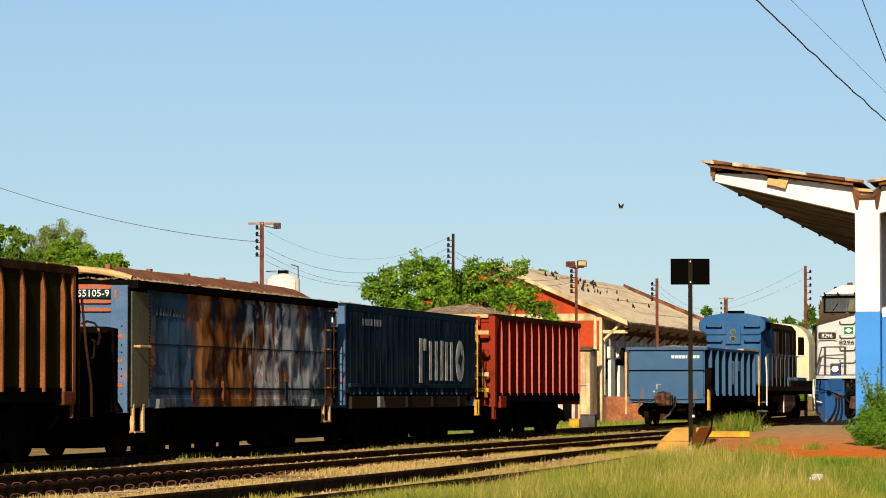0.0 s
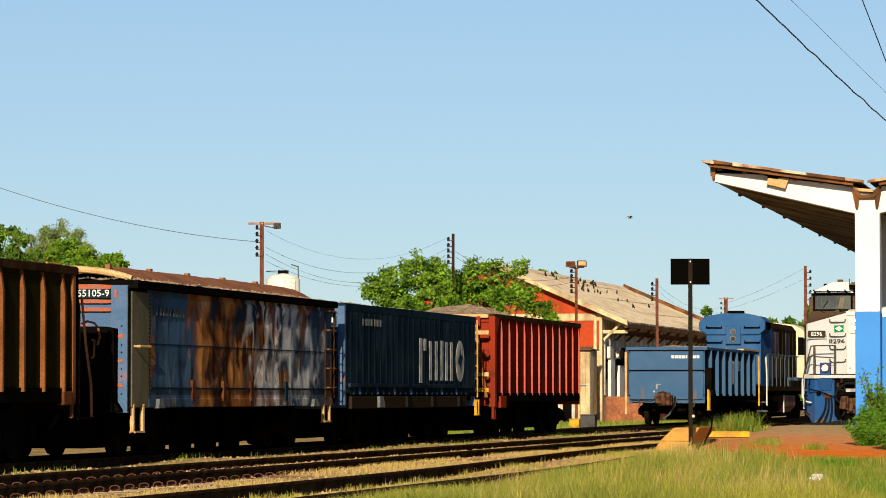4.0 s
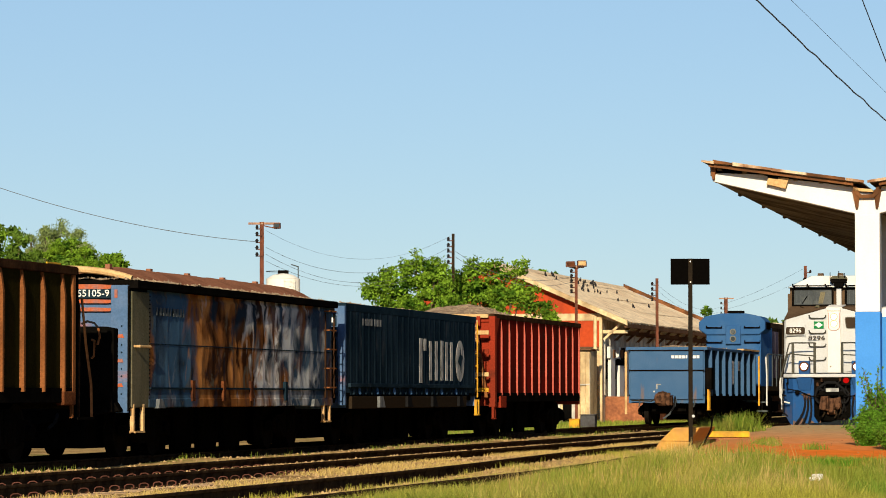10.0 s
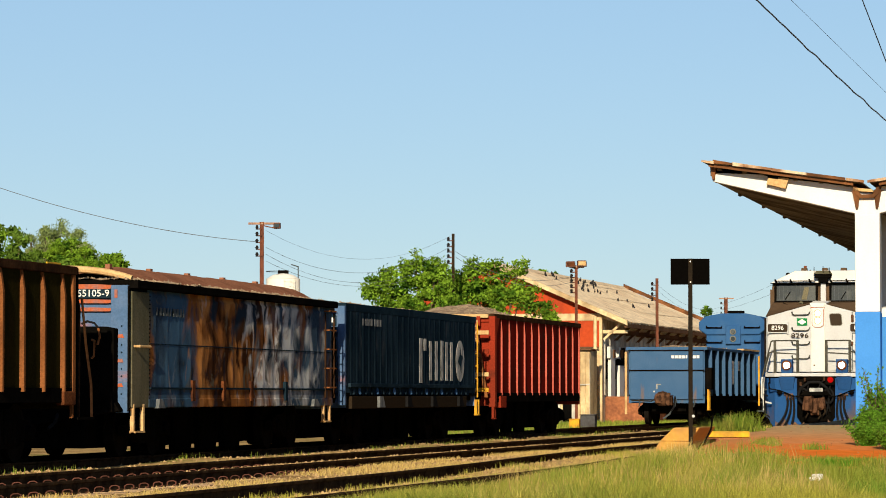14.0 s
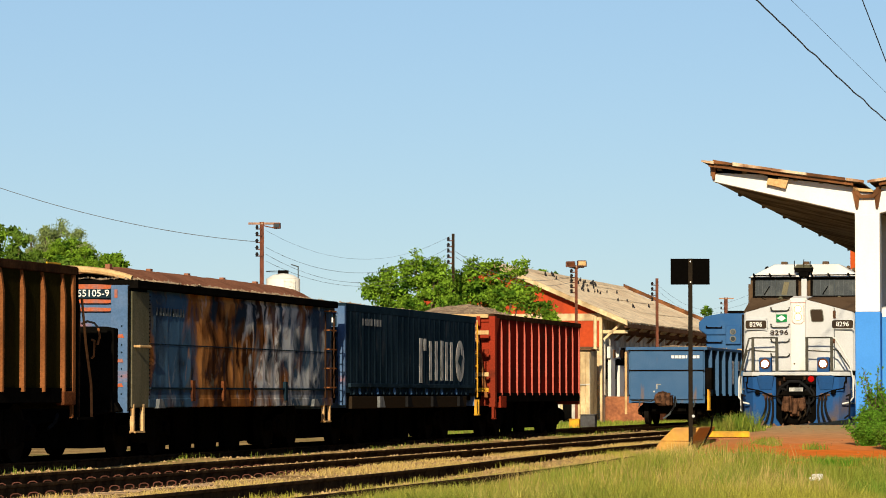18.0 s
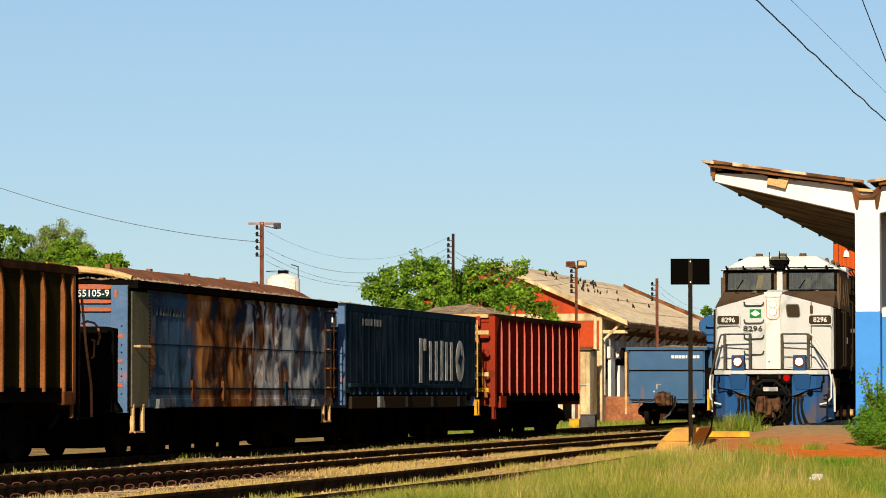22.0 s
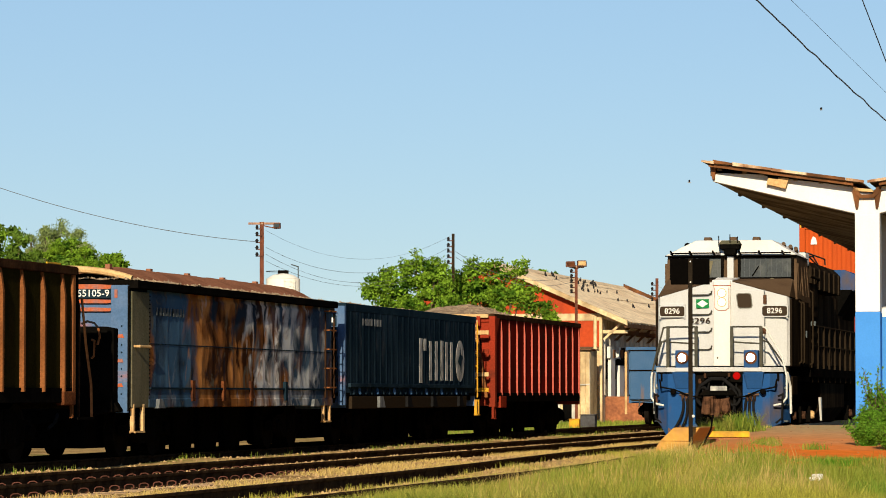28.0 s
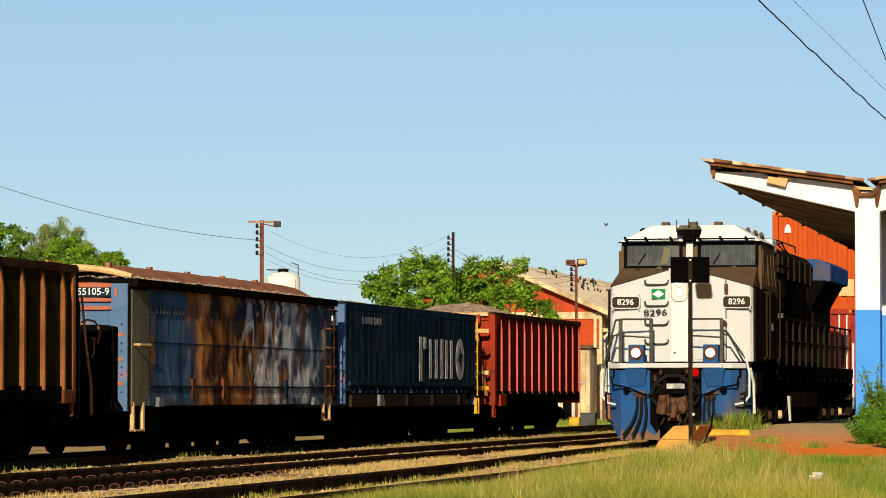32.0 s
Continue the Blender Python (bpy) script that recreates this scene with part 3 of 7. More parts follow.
def gondola(label, z_near, L, hw, zb, zt, side_mat, end_mat, post_mat, rim_mat, spacing, depth, first=0.5, post_w=0.09, sill=True,
            heap=0.3, seed=0, rim_h=0.13, taper=True, c=SIDING, load_drop=0.12, ribs=3, post_end=0.0, flat=2.2, low=.085, out=.9, crest=None, slim=.8):
    g = thing("gondola_wagon", on_line(c, z_near), label, "freight wagon", "parked freight wagons")
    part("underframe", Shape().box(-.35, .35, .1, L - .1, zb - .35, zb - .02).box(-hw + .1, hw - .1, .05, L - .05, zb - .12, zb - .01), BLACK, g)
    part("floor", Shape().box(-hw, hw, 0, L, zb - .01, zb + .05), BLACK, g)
    for s in (-1, 1):
        x0, x1 = sorted((s * (hw - .05), s * hw))
        part("side_wall", Shape().box(x0, x1, .02, L - .02, zb + .05, zt - .02), side_mat, g)
        x0, x1 = sorted((s * (hw - .08), s * (hw + depth * .8)))
        part("top_rim", Shape().box(x0, x1, -.04, L + .04, zt - rim_h, zt), rim_mat, g, bevel=0.012)
        if sill:
            x0, x1 = sorted((s * (hw - .12), s * (hw + .03)))
            part("side_sill", Shape().box(x0, x1, .15, L - .15, zb - .16, zb + .06), BLACK if sill == 1 else sill, g, bevel=0.01)
    d0 = depth
    top = depth * .35 if taper else depth
    zk = zt - rim_h - (.32 if taper else 0)
    ps = Shape()
    ps.hull([(0, -post_w / 2, zb + post_end), (d0, -post_w / 2 * slim, zb + post_end), (d0, post_w / 2 * slim, zb + post_end), (0, post_w / 2, zb + post_end)],
            [(0, -post_w / 2, zk), (d0, -post_w / 2 * slim, zk), (d0, post_w / 2 * slim, zk), (0, post_w / 2, zk)])
    if taper:
        ps.hull([(0, -post_w / 2, zk), (d0, -post_w / 2 * slim, zk), (d0, post_w / 2 * slim, zk), (0, post_w / 2, zk)],
                [(0, -post_w / 2, zt - rim_h), (top, -post_w / 2 * slim, zt - rim_h), (top, post_w / 2 * slim, zt - rim_h), (0, post_w / 2, zt - rim_h)])
    pm = ps.mesh("post", post_mat)
    if spacing:
        y = first
        while y < L - .1:
            part("post", pm, post_mat, g, at=pose(hw + .002, y, 0))
            part("post", pm, post_mat, g, at=pose(-hw - .002, y, 0, 0, 0, 180))
            y += spacing
    for y0, y1, w in ((0, .06, -1), (L - .06, L, 1)):
        e = Shape().box(-hw, hw, y0 + (0 if w < 0 else .0), y1, zb - .25, zt - .04)
        part("end_wall", e, end_mat, g)
        for k in range(ribs):
            zz = zb + .25 + k * (zt - zb - .4) / max(1, ribs - 1)
            yy0, yy1 = (y0 - .05, y0 + .01) if w < 0 else (y1 - .01, y1 + .05)
            part("end_rib", Shape().box(-hw + .02, hw - .02, yy0, yy1, zz - .05, zz + .05), end_mat, g, bevel=0.015)
    yy = ((-.05, .06), (L - .06, L + .05))
    for a, b in yy:
        part("end_rim", Shape().box(-hw - .02, hw + .02, a, b, zt - .1, zt + .003), rim_mat, g, bevel=0.012)
    add_load(g, hw, L, zt - load_drop, heap, seed, flat=flat, crest=crest)
    # Plain black blocks added to hide the sunlit ground behind the bogies.
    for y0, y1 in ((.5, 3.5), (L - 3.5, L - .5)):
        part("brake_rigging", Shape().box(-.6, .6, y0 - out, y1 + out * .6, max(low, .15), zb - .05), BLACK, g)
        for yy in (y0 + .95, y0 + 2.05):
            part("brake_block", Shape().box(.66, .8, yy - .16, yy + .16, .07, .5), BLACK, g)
    # Added near-side plates close off the view underneath, leaving small bright gaps.
    blinds = int((L - 6.6) / 1.45)
    for k in range(blinds):
        ya = 3.4 + k * (L - 6.8) / blinds
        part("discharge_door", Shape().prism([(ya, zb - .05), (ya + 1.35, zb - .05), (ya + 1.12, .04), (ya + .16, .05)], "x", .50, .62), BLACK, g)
    # Deep black box added to keep the space below the wagon dark.
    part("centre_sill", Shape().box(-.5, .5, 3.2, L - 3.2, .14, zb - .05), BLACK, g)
    for y in (2.0, L - 2.0):
        add_bogie(g, y)
    add_coupler(g, 0, -1), add_coupler(g, L, 1)
    part("brake_tank", Shape().cone((-.6, L / 2 - .6, .62), (-.6, L / 2 + .6, .62), .2, .2, 14), BLACK, g, smooth=False)
    return g


def add_steps(parent, x, ys, z0, z1, material):
    for y in ys:
        part("step_strap", Shape().box(x - .03, x + .03, y - .04, y + .04, z0, z1), material, parent)
    part("step_tread", Shape().box(x - .05, x + .05, ys[0], ys[-1], z0 - .02, z0 + .01), material, parent)


# first wagon: rust brown
ZC = SIN * 1.42
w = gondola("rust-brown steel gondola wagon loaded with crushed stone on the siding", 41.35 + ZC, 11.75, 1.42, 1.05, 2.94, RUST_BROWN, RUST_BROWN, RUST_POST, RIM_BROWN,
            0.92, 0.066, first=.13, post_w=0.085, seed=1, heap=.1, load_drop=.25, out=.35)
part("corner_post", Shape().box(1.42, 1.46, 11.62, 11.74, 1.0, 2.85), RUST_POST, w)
part("corner_bracket", Shape().box(1.36, 1.49, 11.12, 11.68, .85, 1.06), RUST, w, bevel=0.02)
part("step_strap", Shape().box(1.41, 1.45, 11.62, 11.68, .66, .9), RUST_POST, w)
part("yellow_grab_bar", Shape().tube([(1.3, 10.8, 2.93), (1.3, 10.85, 2.97), (1.3, 11.45, 2.97), (1.3, 11.5, 2.93)], .016, 6), YELLOW, w)
add_ladder(w, -.9, 11.85, 1.0, 2.8, BLACK, 6, along=False)
part("end_stanchion", Shape().box(1.37, 1.44, 11.86, 11.93, 1.0, 2.92), BLACK, w)
part("hand_brake_pipe", Shape().tube([(1.40, 11.9, 2.62), (1.41, 12.06, 2.3), (1.40, 12.08, 1.2), (1.40, 12.08, .66)], .022, 6), RIM_BROWN, w, "rusty upright brake pipe")
part("hand_brake_pipe", Shape().tube([(1.42, 12.15, 2.48), (1.42, 12.35, 1.8), (1.42, 12.62, 1.17), (1.42, 12.66, .64)], .022, 6), RIM_BROWN, w, "rusty slanting brake pipe")
part("end_step", Shape().box(1.2, 1.45, 11.9, 12.7, .63, .67), BLACK, w)


# second wagon: blue with sheeted, streaked sides
def streak_mat():
    m = make_mat("blue_paint_with_rust_and_white_drips", (0.034, 0.060, 0.098), 0.5, 0.0, (0.075, 0.125, 0.185), 0.8, 1.6, (1, .6, .5), 0.2, 20)
    n, l = m.node_tree.nodes, m.node_tree.links
    b = n["Principled BSDF"]
    col = b.inputs["Base Color"].links[0].from_socket
    co = n.new("ShaderNodeTexCoord").outputs["Object"]
    sep = n.new("ShaderNodeSeparateXYZ")
    l.new(co, sep.inputs[0])

    def layer(col, colour, y0, y1, y2, y3, scale, stretch, a, c):
        mp, t = n.new("ShaderNodeMapping"), n.new("ShaderNodeTexNoise")
        mp.inputs["Scale"].default_value = stretch
        t.inputs["Scale"].default_value, t.inputs["Detail"].default_value, t.inputs["Distortion"].default_value = scale, 7, 0.7
        l.new(co, mp.inputs[0]), l.new(mp.outputs[0], t.inputs["Vector"])
        up, dn = n.new("ShaderNodeMapRange"), n.new("ShaderNodeMapRange")
        for r, p, q in ((up, y0, y1), (dn, y3, y2)):
            r.inputs["From Min"].default_value, r.inputs["From Max"].default_value = p, q
            l.new(sep.outputs["Y"], r.inputs["Value"])
        band = n.new("ShaderNodeMath")
        band.operation = "MULTIPLY"
        l.new(up.outputs[0], band.inputs[0]), l.new(dn.outputs[0], band.inputs[1])
        bias = n.new("ShaderNodeMath")
        bias.operation = "MULTIPLY_ADD"
        bias.inputs[1].default_value = 0.22
        l.new(band.outputs[0], bias.inputs[0]), l.new(t.outputs["Fac"], bias.inputs[2])
        r = n.new("ShaderNodeMapRange")
        r.inputs["From Min"].default_value, r.inputs["From Max"].default_value = a, c
        l.new(bias.outputs[0], r.inputs["Value"])
        x = n.new("ShaderNodeMix")
        x.data_type = "RGBA"
        l.new(r.outputs[0], x.inputs[0]), l.new(col, x.inputs[6])
        x.inputs[7].default_value = (*colour, 1)
        return x.outputs[2]

    col = layer(col, (0.046, 0.10, 0.175), .8, 1.6, 3.0, 4.6, 1.6, (1, .6, .5), .58, .72)
    col = layer(col, (0.23, 0.088, 0.026), 2.6, 4.2, 7.8, 9.8, 1.3, (1, .55, .45), .52, .66)
    col = layer(col, (0.44, 0.19, 0.06), 2.6, 3.6, 8.4, 10.2, 2.2, (1, .7, .42), .68, .80)
    col = layer(col, (0.042, 0.018, 0.009), 3.0, 4.4, 7.4, 9.2, 1.9, (1, .7, .5), .68, .78)
    col = layer(col, (0.46, 0.48, 0.50), 6.0, 7.6, 11.4, 13.4, 2.2, (1, .7, .45), .66, .80)
    col = layer(col, (0.78, 0.74, 0.70), 6.2, 7.4, 9.2, 11.0, 3.6, (1, .8, .45), .76, .85)
    col = layer(col, (0.020, 0.032, 0.05), 0, 1, 12, 13, 2.0, (1, .7, .5), .76, .88)
    col = layer(col, (0.11, 0.095, 0.07), 0, .6, 12, 13, 3.0, (1, .8, .7), .82, .94)
    l.new(col, b.inputs["Base Color"])
    return m


STREAK = streak_mat()
L2 = 13.1
w = gondola("blue gondola wagon with sheeted sides streaked by rust and white drips", 55.7 + ZC, L2, 1.36, .98, 2.83, NAVY, BLUE_END, NAVY, BLACK,
            0, 0.22, seed=4, heap=.11, ribs=2, rim_h=.13, sill=0, load_drop=-.015, crest=(.5, 1.0, -.3), flat=9, out=.35)


def wavy(u, v):
    """Steel skin sucked in between its posts and dented, with a flat band along the middle rail."""
    y, z = .9 + u * (L2 - .95), .92 + v * 1.80
    tier = abs(math.sin(math.pi * min(1.0, max(0.0, (v - .04) / .46 if v < .5 else (v - .5) / .44)))) ** .7
    bay = y / .66 + .12 * noise.noise((y * .4, 0, 3))
    k = math.floor(bay)
    deep = .35 + .9 * abs(noise.noise((k * 1.7, 2.0 if v < .5 else 6.0, 4)))
    x = 1.43 - .036 * deep * tier * math.sin(math.pi * (bay - k)) ** .8
    x += .010 * tier * noise.noise((y * 2.1, z * .9, 1)) + .005 * noise.noise((y * 4.6, z * 1.8, 5)) + .0015 * noise.noise((y * 13, z * 5, 2))
    if v > .95:
        x -= .03
    return (x, y, z)


part("side_sheet", Shape().sheet(420, 46, wavy), STREAK, w, "dented steel sheet streaked with rust and white drips", smooth=True)
part("middle_seam", Shape().box(1.40, 1.437, 1.0, L2 - .1, 1.825, 1.84), NAVY, w)
part("sheet_seam", Shape().box(1.38, 1.455, .95, L2 - .1, 1.10, 1.13), NAVY, w)
for y in (3.3, 5.2, 7.0, 9.4):
    part("side_stiffener", Shape().box(1.38, 1.47, y, y + .16, .9, 1.25), RUST if y < 8 else NAVY, w)
part("lower_side_band", Shape().box(1.36, 1.44, .9, L2, .80, .95), STREAK, w, bevel=0.015)
part("corner_panel", Shape().box(1.36, 1.43, 0.0, .95, .80, 2.66), OLIVE, w, "olive grey corner panel", bevel=0.02)
for k in range(26):
    part("rivet", Shape().ball((1.435, .93, .95 + k * .066), .014, 6, 4), BLACK, w)
part("corner_flange", Shape().prism([(1.1, .95), (1.2, .72), (1.4, .72), (1.4, 2.75), (1.12, 2.75)], "y", -.14, -.05), BLUE_END, w, bevel=0.01)
add_steps(w, 1.41, (.1, .62), .42, .86, ORANGE_BOARD)
add_steps(w, 1.41, (L2 - .65, L2 - .18), .5, .88, ORANGE_BOARD)
part("sill_gusset", Shape().prism([(1.25, .79), (1.62, .79), (1.45, .94), (1.3, .94)], "x", 1.4, 1.5), FADED, w)
part("sill_gusset", Shape().prism([(L2 - 1.7, .79), (L2 - 1.2, .79), (L2 - 1.45, .93), (L2 - 1.65, .93)], "x", 1.4, 1.5), FADED, w)
for k in range(5):
    zz = 1.15 + k * .37
    part("rung", Shape().tube([(1.42, L2 - .62, zz), (1.52, L2 - .60, zz), (1.52, L2 - .05, zz), (1.42, L2 - .02, zz)], .012, 6), RUST_POST, w)
part("ladder_rail", Shape().box(1.44, 1.47, L2 - .66, L2 - .64, .95, 2.6), RIM_BROWN, w)
part("ladder_rail", Shape().box(1.47, 1.50, L2 - .10, L2 - .08, .95, 2.6), RIM_BROWN, w)
part("grab_iron", Shape().tube([(1.42, .1, 1.78), (1.52, .12, 1.78), (1.52, .7, 1.78), (1.42, .72, 1.78)], .018, 6), ORANGE_BOARD, w)
for zz, hh in ((2.735, 1.0), (2.50, .8), (2.37, .8), (1.98, .5), (1.35, .4)):
    s = Shape().prism([(-.3, -.035 * hh), (.9, -.045 * hh), (1.1, -.02), (1.12, .01), (.7, .035 * hh), (-.3, .03 * hh)], "y", -.008, 0)
    part("rust_streak", s, ORANGE_STREAK, w, "orange rust streak", at=pose(0.12, -.056, zz))
writing("running_number", "55105-9", .155, pose(.80, -.062, 2.62, 90, 0, 0), WHITE_SHARP, w, "white stencilled running number", 1.05)
part("number_panel", Shape().box(.3, 1.2, -.06, -.045, 2.545, 2.69), NAVY, w)
for k in range(9):
    part("small_marking", Shape().box(1.436, 1.441, 1.3 + k * .19, 1.3 + k * .19 + (.12 if k % 4 else .06), 2.30, 2.43), RAIL_GREY, w)
part("reflector", Shape().box(1.18, 1.23, -.15, -.142, 2.55, 2.68), ORANGE_STREAK, w)
# Black box stands in for the neighbouring wagon's shadow on this end.
part("end_gear_box", Shape().prism([(-.6, .45), (1.34, .75), (1.24, .9), (1.24, 2.06), (1.05, 2.09), (-.6, 2.09)], "y", -.36, -.06), BLACK, w, bevel=0.02)
part("hose_hook", Shape().tube([(.72, -.4, 2.13), (.82, -.42, 2.17), (.94, -.42, 2.14), (1.0, -.42, 2.06)], .018, 6), RUBBER, w)
part("hose_end", Shape().tube([(1.0, -.42, 2.06), (1.03, -.42, 1.93), (.99, -.42, 1.8)], .02, 6), RUST_POST, w, "rusty bent hose end")
part("hose_bar", Shape().tube([(.89, -.42, 1.88), (.94, -.42, 1.86), (.93, -.42, 1.62), (.89, -.42, 1.58)], .018, 6), RUST_POST, w)
for x, z, ww in ((1.27, 1.94, .07), (1.27, 1.55, .06), (1.25, 1.16, .08)):
    part("rust_streak", Shape().prism([(x - ww, z - .025), (x + ww, z - .03), (x + ww * .7, z + .03), (x - ww, z + .02)], "y", -.148, -.141), ORANGE_STREAK, w, "orange rust streak")
for z in (2.10, 1.80, 1.68, 1.42, 1.30, 1.02):
    part("end_bolt", Shape().ball((1.30, -.142, z), .016, 6, 4), NAVY, w)
part("rivet_strip", Shape().box(1.40, 1.425, -.15, -.13, .75, 2.74), BLACK, w)
part("end_hose", Shape().tube([(1.05, -.16, 1.9), (1.12, -.2, 1.7), (1.06, -.2, 1.5), (1.1, -.2, 1.2), (1.05, -.2, 1.0)], .02, 6), RUBBER, w)
part("load_hoop", Shape().tube([(-1.28 + .16 * i, .45, 2.87 + .165 * (1 - abs(i / 8 - 1) ** 2.6)) for i in range(17)], .055, 8), ORANGE_BOARD, w, "pale bent timber hoop")
tar = Shape().sheet(12, 60, lambda u, v: (-1.2 + u * 2.3, 1.7 + v * 11.2, 2.86 + .28 * math.sin(math.pi * u ** 1.6) * min(1, .6 + 5 * v) + .02 * noise.noise((u * 5, v * 30, 2))))
part("load_cover", tar, COVER_BROWN, w, "rust brown cover sheet over the load")
for k in range(5):
    part("cover_lug", Shape().box(.27, .35, 2.2 + k * 2.3, 2.34 + k * 2.3, 3.05, 3.18), COVER_BROWN, w)

# third wagon: dark navy with faded emblem letters
L3 = 12.7
w = gondola("dark navy gondola wagon with faded white lettering, loaded with stone", 69.75 + ZC, L3, 1.38, 1.0, 2.84, NAVY_HAZE, BLUE_END, NAVY_HAZE, NAVY,
            .52, .011, first=.45, post_w=.15, seed=2, heap=.16, taper=False, sill=0, load_drop=.06, ribs=2, rim_h=.16, slim=.3)
part("side_sill", Shape().box(1.30, 1.43, .35, L3 - 1.2, .73, .98), STANCHION, w, bevel=0.01)
for y in (2.5, 5.1, 7.6, 10.4):
    part("sill_gusset", Shape().prism([(y, .75), (y + .5, .75), (y + .3, .98), (y, .98)], "x", 1.44, 1.5), FADED if y == 2.5 else RUBBER, w)
part("lower_rail", Shape().box(1.385, 1.44, .2, L3 - .2, 1.16, 1.24), NAVY_HAZE, w, bevel=0.008)
# faded emblem: plain upright shapes
X3 = 1.393
for y0, y1, z0, z1 in ((6.65, 6.95, 1.27, 2.24), (7.1, 7.35, 1.98, 2.24), (7.65, 7.92, 1.33, 2.2), (8.25, 8.52, 1.33, 2.2),
                       (8.85, 9.10, 1.33, 2.22), (9.35, 9.60, 1.33, 2.2), (9.85, 10.10, 1.33, 2.2)):
    part("emblem_bar", Shape().box(X3, X3 + .006, y0, y1, z0, z1), LETTER, w)
ring = [(10.92 + .46 * math.cos(a), 1.78 + .47 * math.sin(a)) for a in np.linspace(0, 2 * math.pi, 25)]
part("emblem_disc", Shape().prism(ring[:-1], "x", X3, X3 + .006), LETTER, w)
part("emblem_star", Shape().prism([(10.66, 1.76), (10.88, 1.68), (11.0, 1.46), (11.05, 1.72), (11.22, 1.88), (11.0, 1.93), (10.92, 2.1), (10.83, 1.9)], "x", X3 + .007, X3 + .011), NAVY, w)
# Every third foot in lighter blue, a painted glint of sunlit post ends.
for k in range(22):
    part("post_foot", Shape().hull([(1.38, .55 + k * .52, 1.02), (1.425, .57 + k * .52, 1.02), (1.425, .66 + k * .52, 1.02), (1.38, .68 + k * .52, 1.02)], [(1.38, .55 + k * .52, 1.16), (1.40, .57 + k * .52, 1.16), (1.40, .66 + k * .52, 1.16), (1.38, .68 + k * .52, 1.16)]), BLUE_WAGON if k % 3 == 1 else NAVY_HAZE, w)
for k in range(7):
    part("small_marking", Shape().box(X3, X3 + .006, 1.4 + k * .26, 1.4 + k * .26 + (.18 if k % 3 else .1), 2.42, 2.56), FADED, w)
part("number_panel", Shape().box(.4, 1.2, -.06, -.045, 2.4, 2.6), NAVY, w)
part("small_marking", Shape().box(.95, 1.15, -.068, -.06, 2.45, 2.55), WHITE_SHARP, w)
part("end_column", Shape().box(1.26, 1.40, -.16, -.02, .8, 2.78), BLUE_END, w, bevel=0.01)
# Black box in place of the shadow thrown by the second wagon.
part("end_gear_box", Shape().box(-.4, 1.2, -.42, -.06, .85, 2.36), BLACK, w, bevel=0.03)
part("end_rail", Shape().tube([(.3, -.2, 2.7), (1.2, -.2, 2.7)], .03, 6), BLACK, w)
add_ladder(w, 1.24, L3 + .12, .95, 2.72, YELLOW, 6, .34, along=False)
add_steps(w, 1.42, (L3 - .1, L3 + .14), .55, .9, YELLOW)

# fourth wagon: red oxide
L4 = 11.9
w = gondola("red oxide gondola wagon with ribbed sides, heaped with stone", 84.2 + ZC, L4, 1.40, 1.0, 2.96, RED_SHADED, RED_PAINT, RED_POST, RIM_BROWN,
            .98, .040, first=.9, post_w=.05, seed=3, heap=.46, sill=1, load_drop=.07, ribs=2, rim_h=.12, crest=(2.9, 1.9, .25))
part("corner_post", Shape().box(1.30, 1.46, -.1, .12, .72, 2.9), RED_PAINT, w, bevel=0.01)
part("corner_bracket", Shape().box(1.36, 1.48, .5, 1.2, .7, .98), RED_PAINT, w, bevel=0.01)
# Black box added as the dark gap behind the ladder and boards.
part("end_gear_box", Shape().box(-.4, 1.12, -.45, -.06, .9, 2.35), BLACK, w, bevel=0.03)
add_ladder(w, .9, -.5, 1.0, 2.8, ORANGE_BOARD, 6, .4, along=False)
part("yellow_end_beam", Shape().box(-.6, 1.30, -.16, -.08, 2.86, 2.95), ORANGE_BOARD, w, bevel=0.01)
for x in (.62, 1.02):
    part("end_lug", Shape().box(x, x + .09, -.2, -.1, 2.66, 2.9), RED_PAINT, w, bevel=0.01)
part("yellow_end_post", Shape().box(.75, .86, -.2, -.1, 1.0, 2.85), YELLOW, w)
for z0, m2 in ((2.45, ORANGE_BOARD), (2.0, RED_PAINT), (1.45, ORANGE_BOARD), (1.08, YELLOW)):
    part("end_platform_board", Shape().box(.55, 1.38, -.5, -.44, z0, z0 + .1), m2, w, bevel=0.008)
part("brake_wheel", Shape().cone((1.05, -.56, 1.75), (1.05, -.52, 1.75), .2, .2, 16), RUST, w)
part("end_brace", Shape().hull([(1.28, -.5, .95), (1.36, -.5, .95), (1.36, -.44, .95), (1.28, -.44, .95)], [(1.0, -.5, 2.7), (1.08, -.5, 2.7), (1.08, -.44, 2.7), (1.0, -.44, 2.7)]), RUST_POST, w)
part("corner_gusset", Shape().prism([(.1, 2.35), (.5, 2.86), (.1, 2.86)], "x", 1.41, 1.45), RED_PAINT, w)
add_steps(w, 1.40, (-.05, .12), .45, .78, RED_PAINT)
add_ladder(w, .4, L4 + .12, 1.0, 2.8, BLACK, 5, along=False)

# fifth wagon: blue, its end towards the eye
L5 = 14.2
# Navy panels on a blue wagon: the dark side's shade set in colour.
w = gondola("mid-blue gondola wagon loaded with stone, seen end on", 120.4 + SIN * 1.34, L5, 1.32, .98, 2.66, NAVY, BLUE_WAGON, BLUE_WAGON, BLUE_WAGON,
            1.72, .12, first=1.0, post_w=.13, seed=6, heap=.12, ribs=0, sill=1, load_drop=.04, rim_h=.1, taper=False, low=.45, out=0)
part("end_panel", Shape().box(-1.26, 1.28, -.10, -.02, .86, 2.52), BLUE_WAGON, w, bevel=0.015)
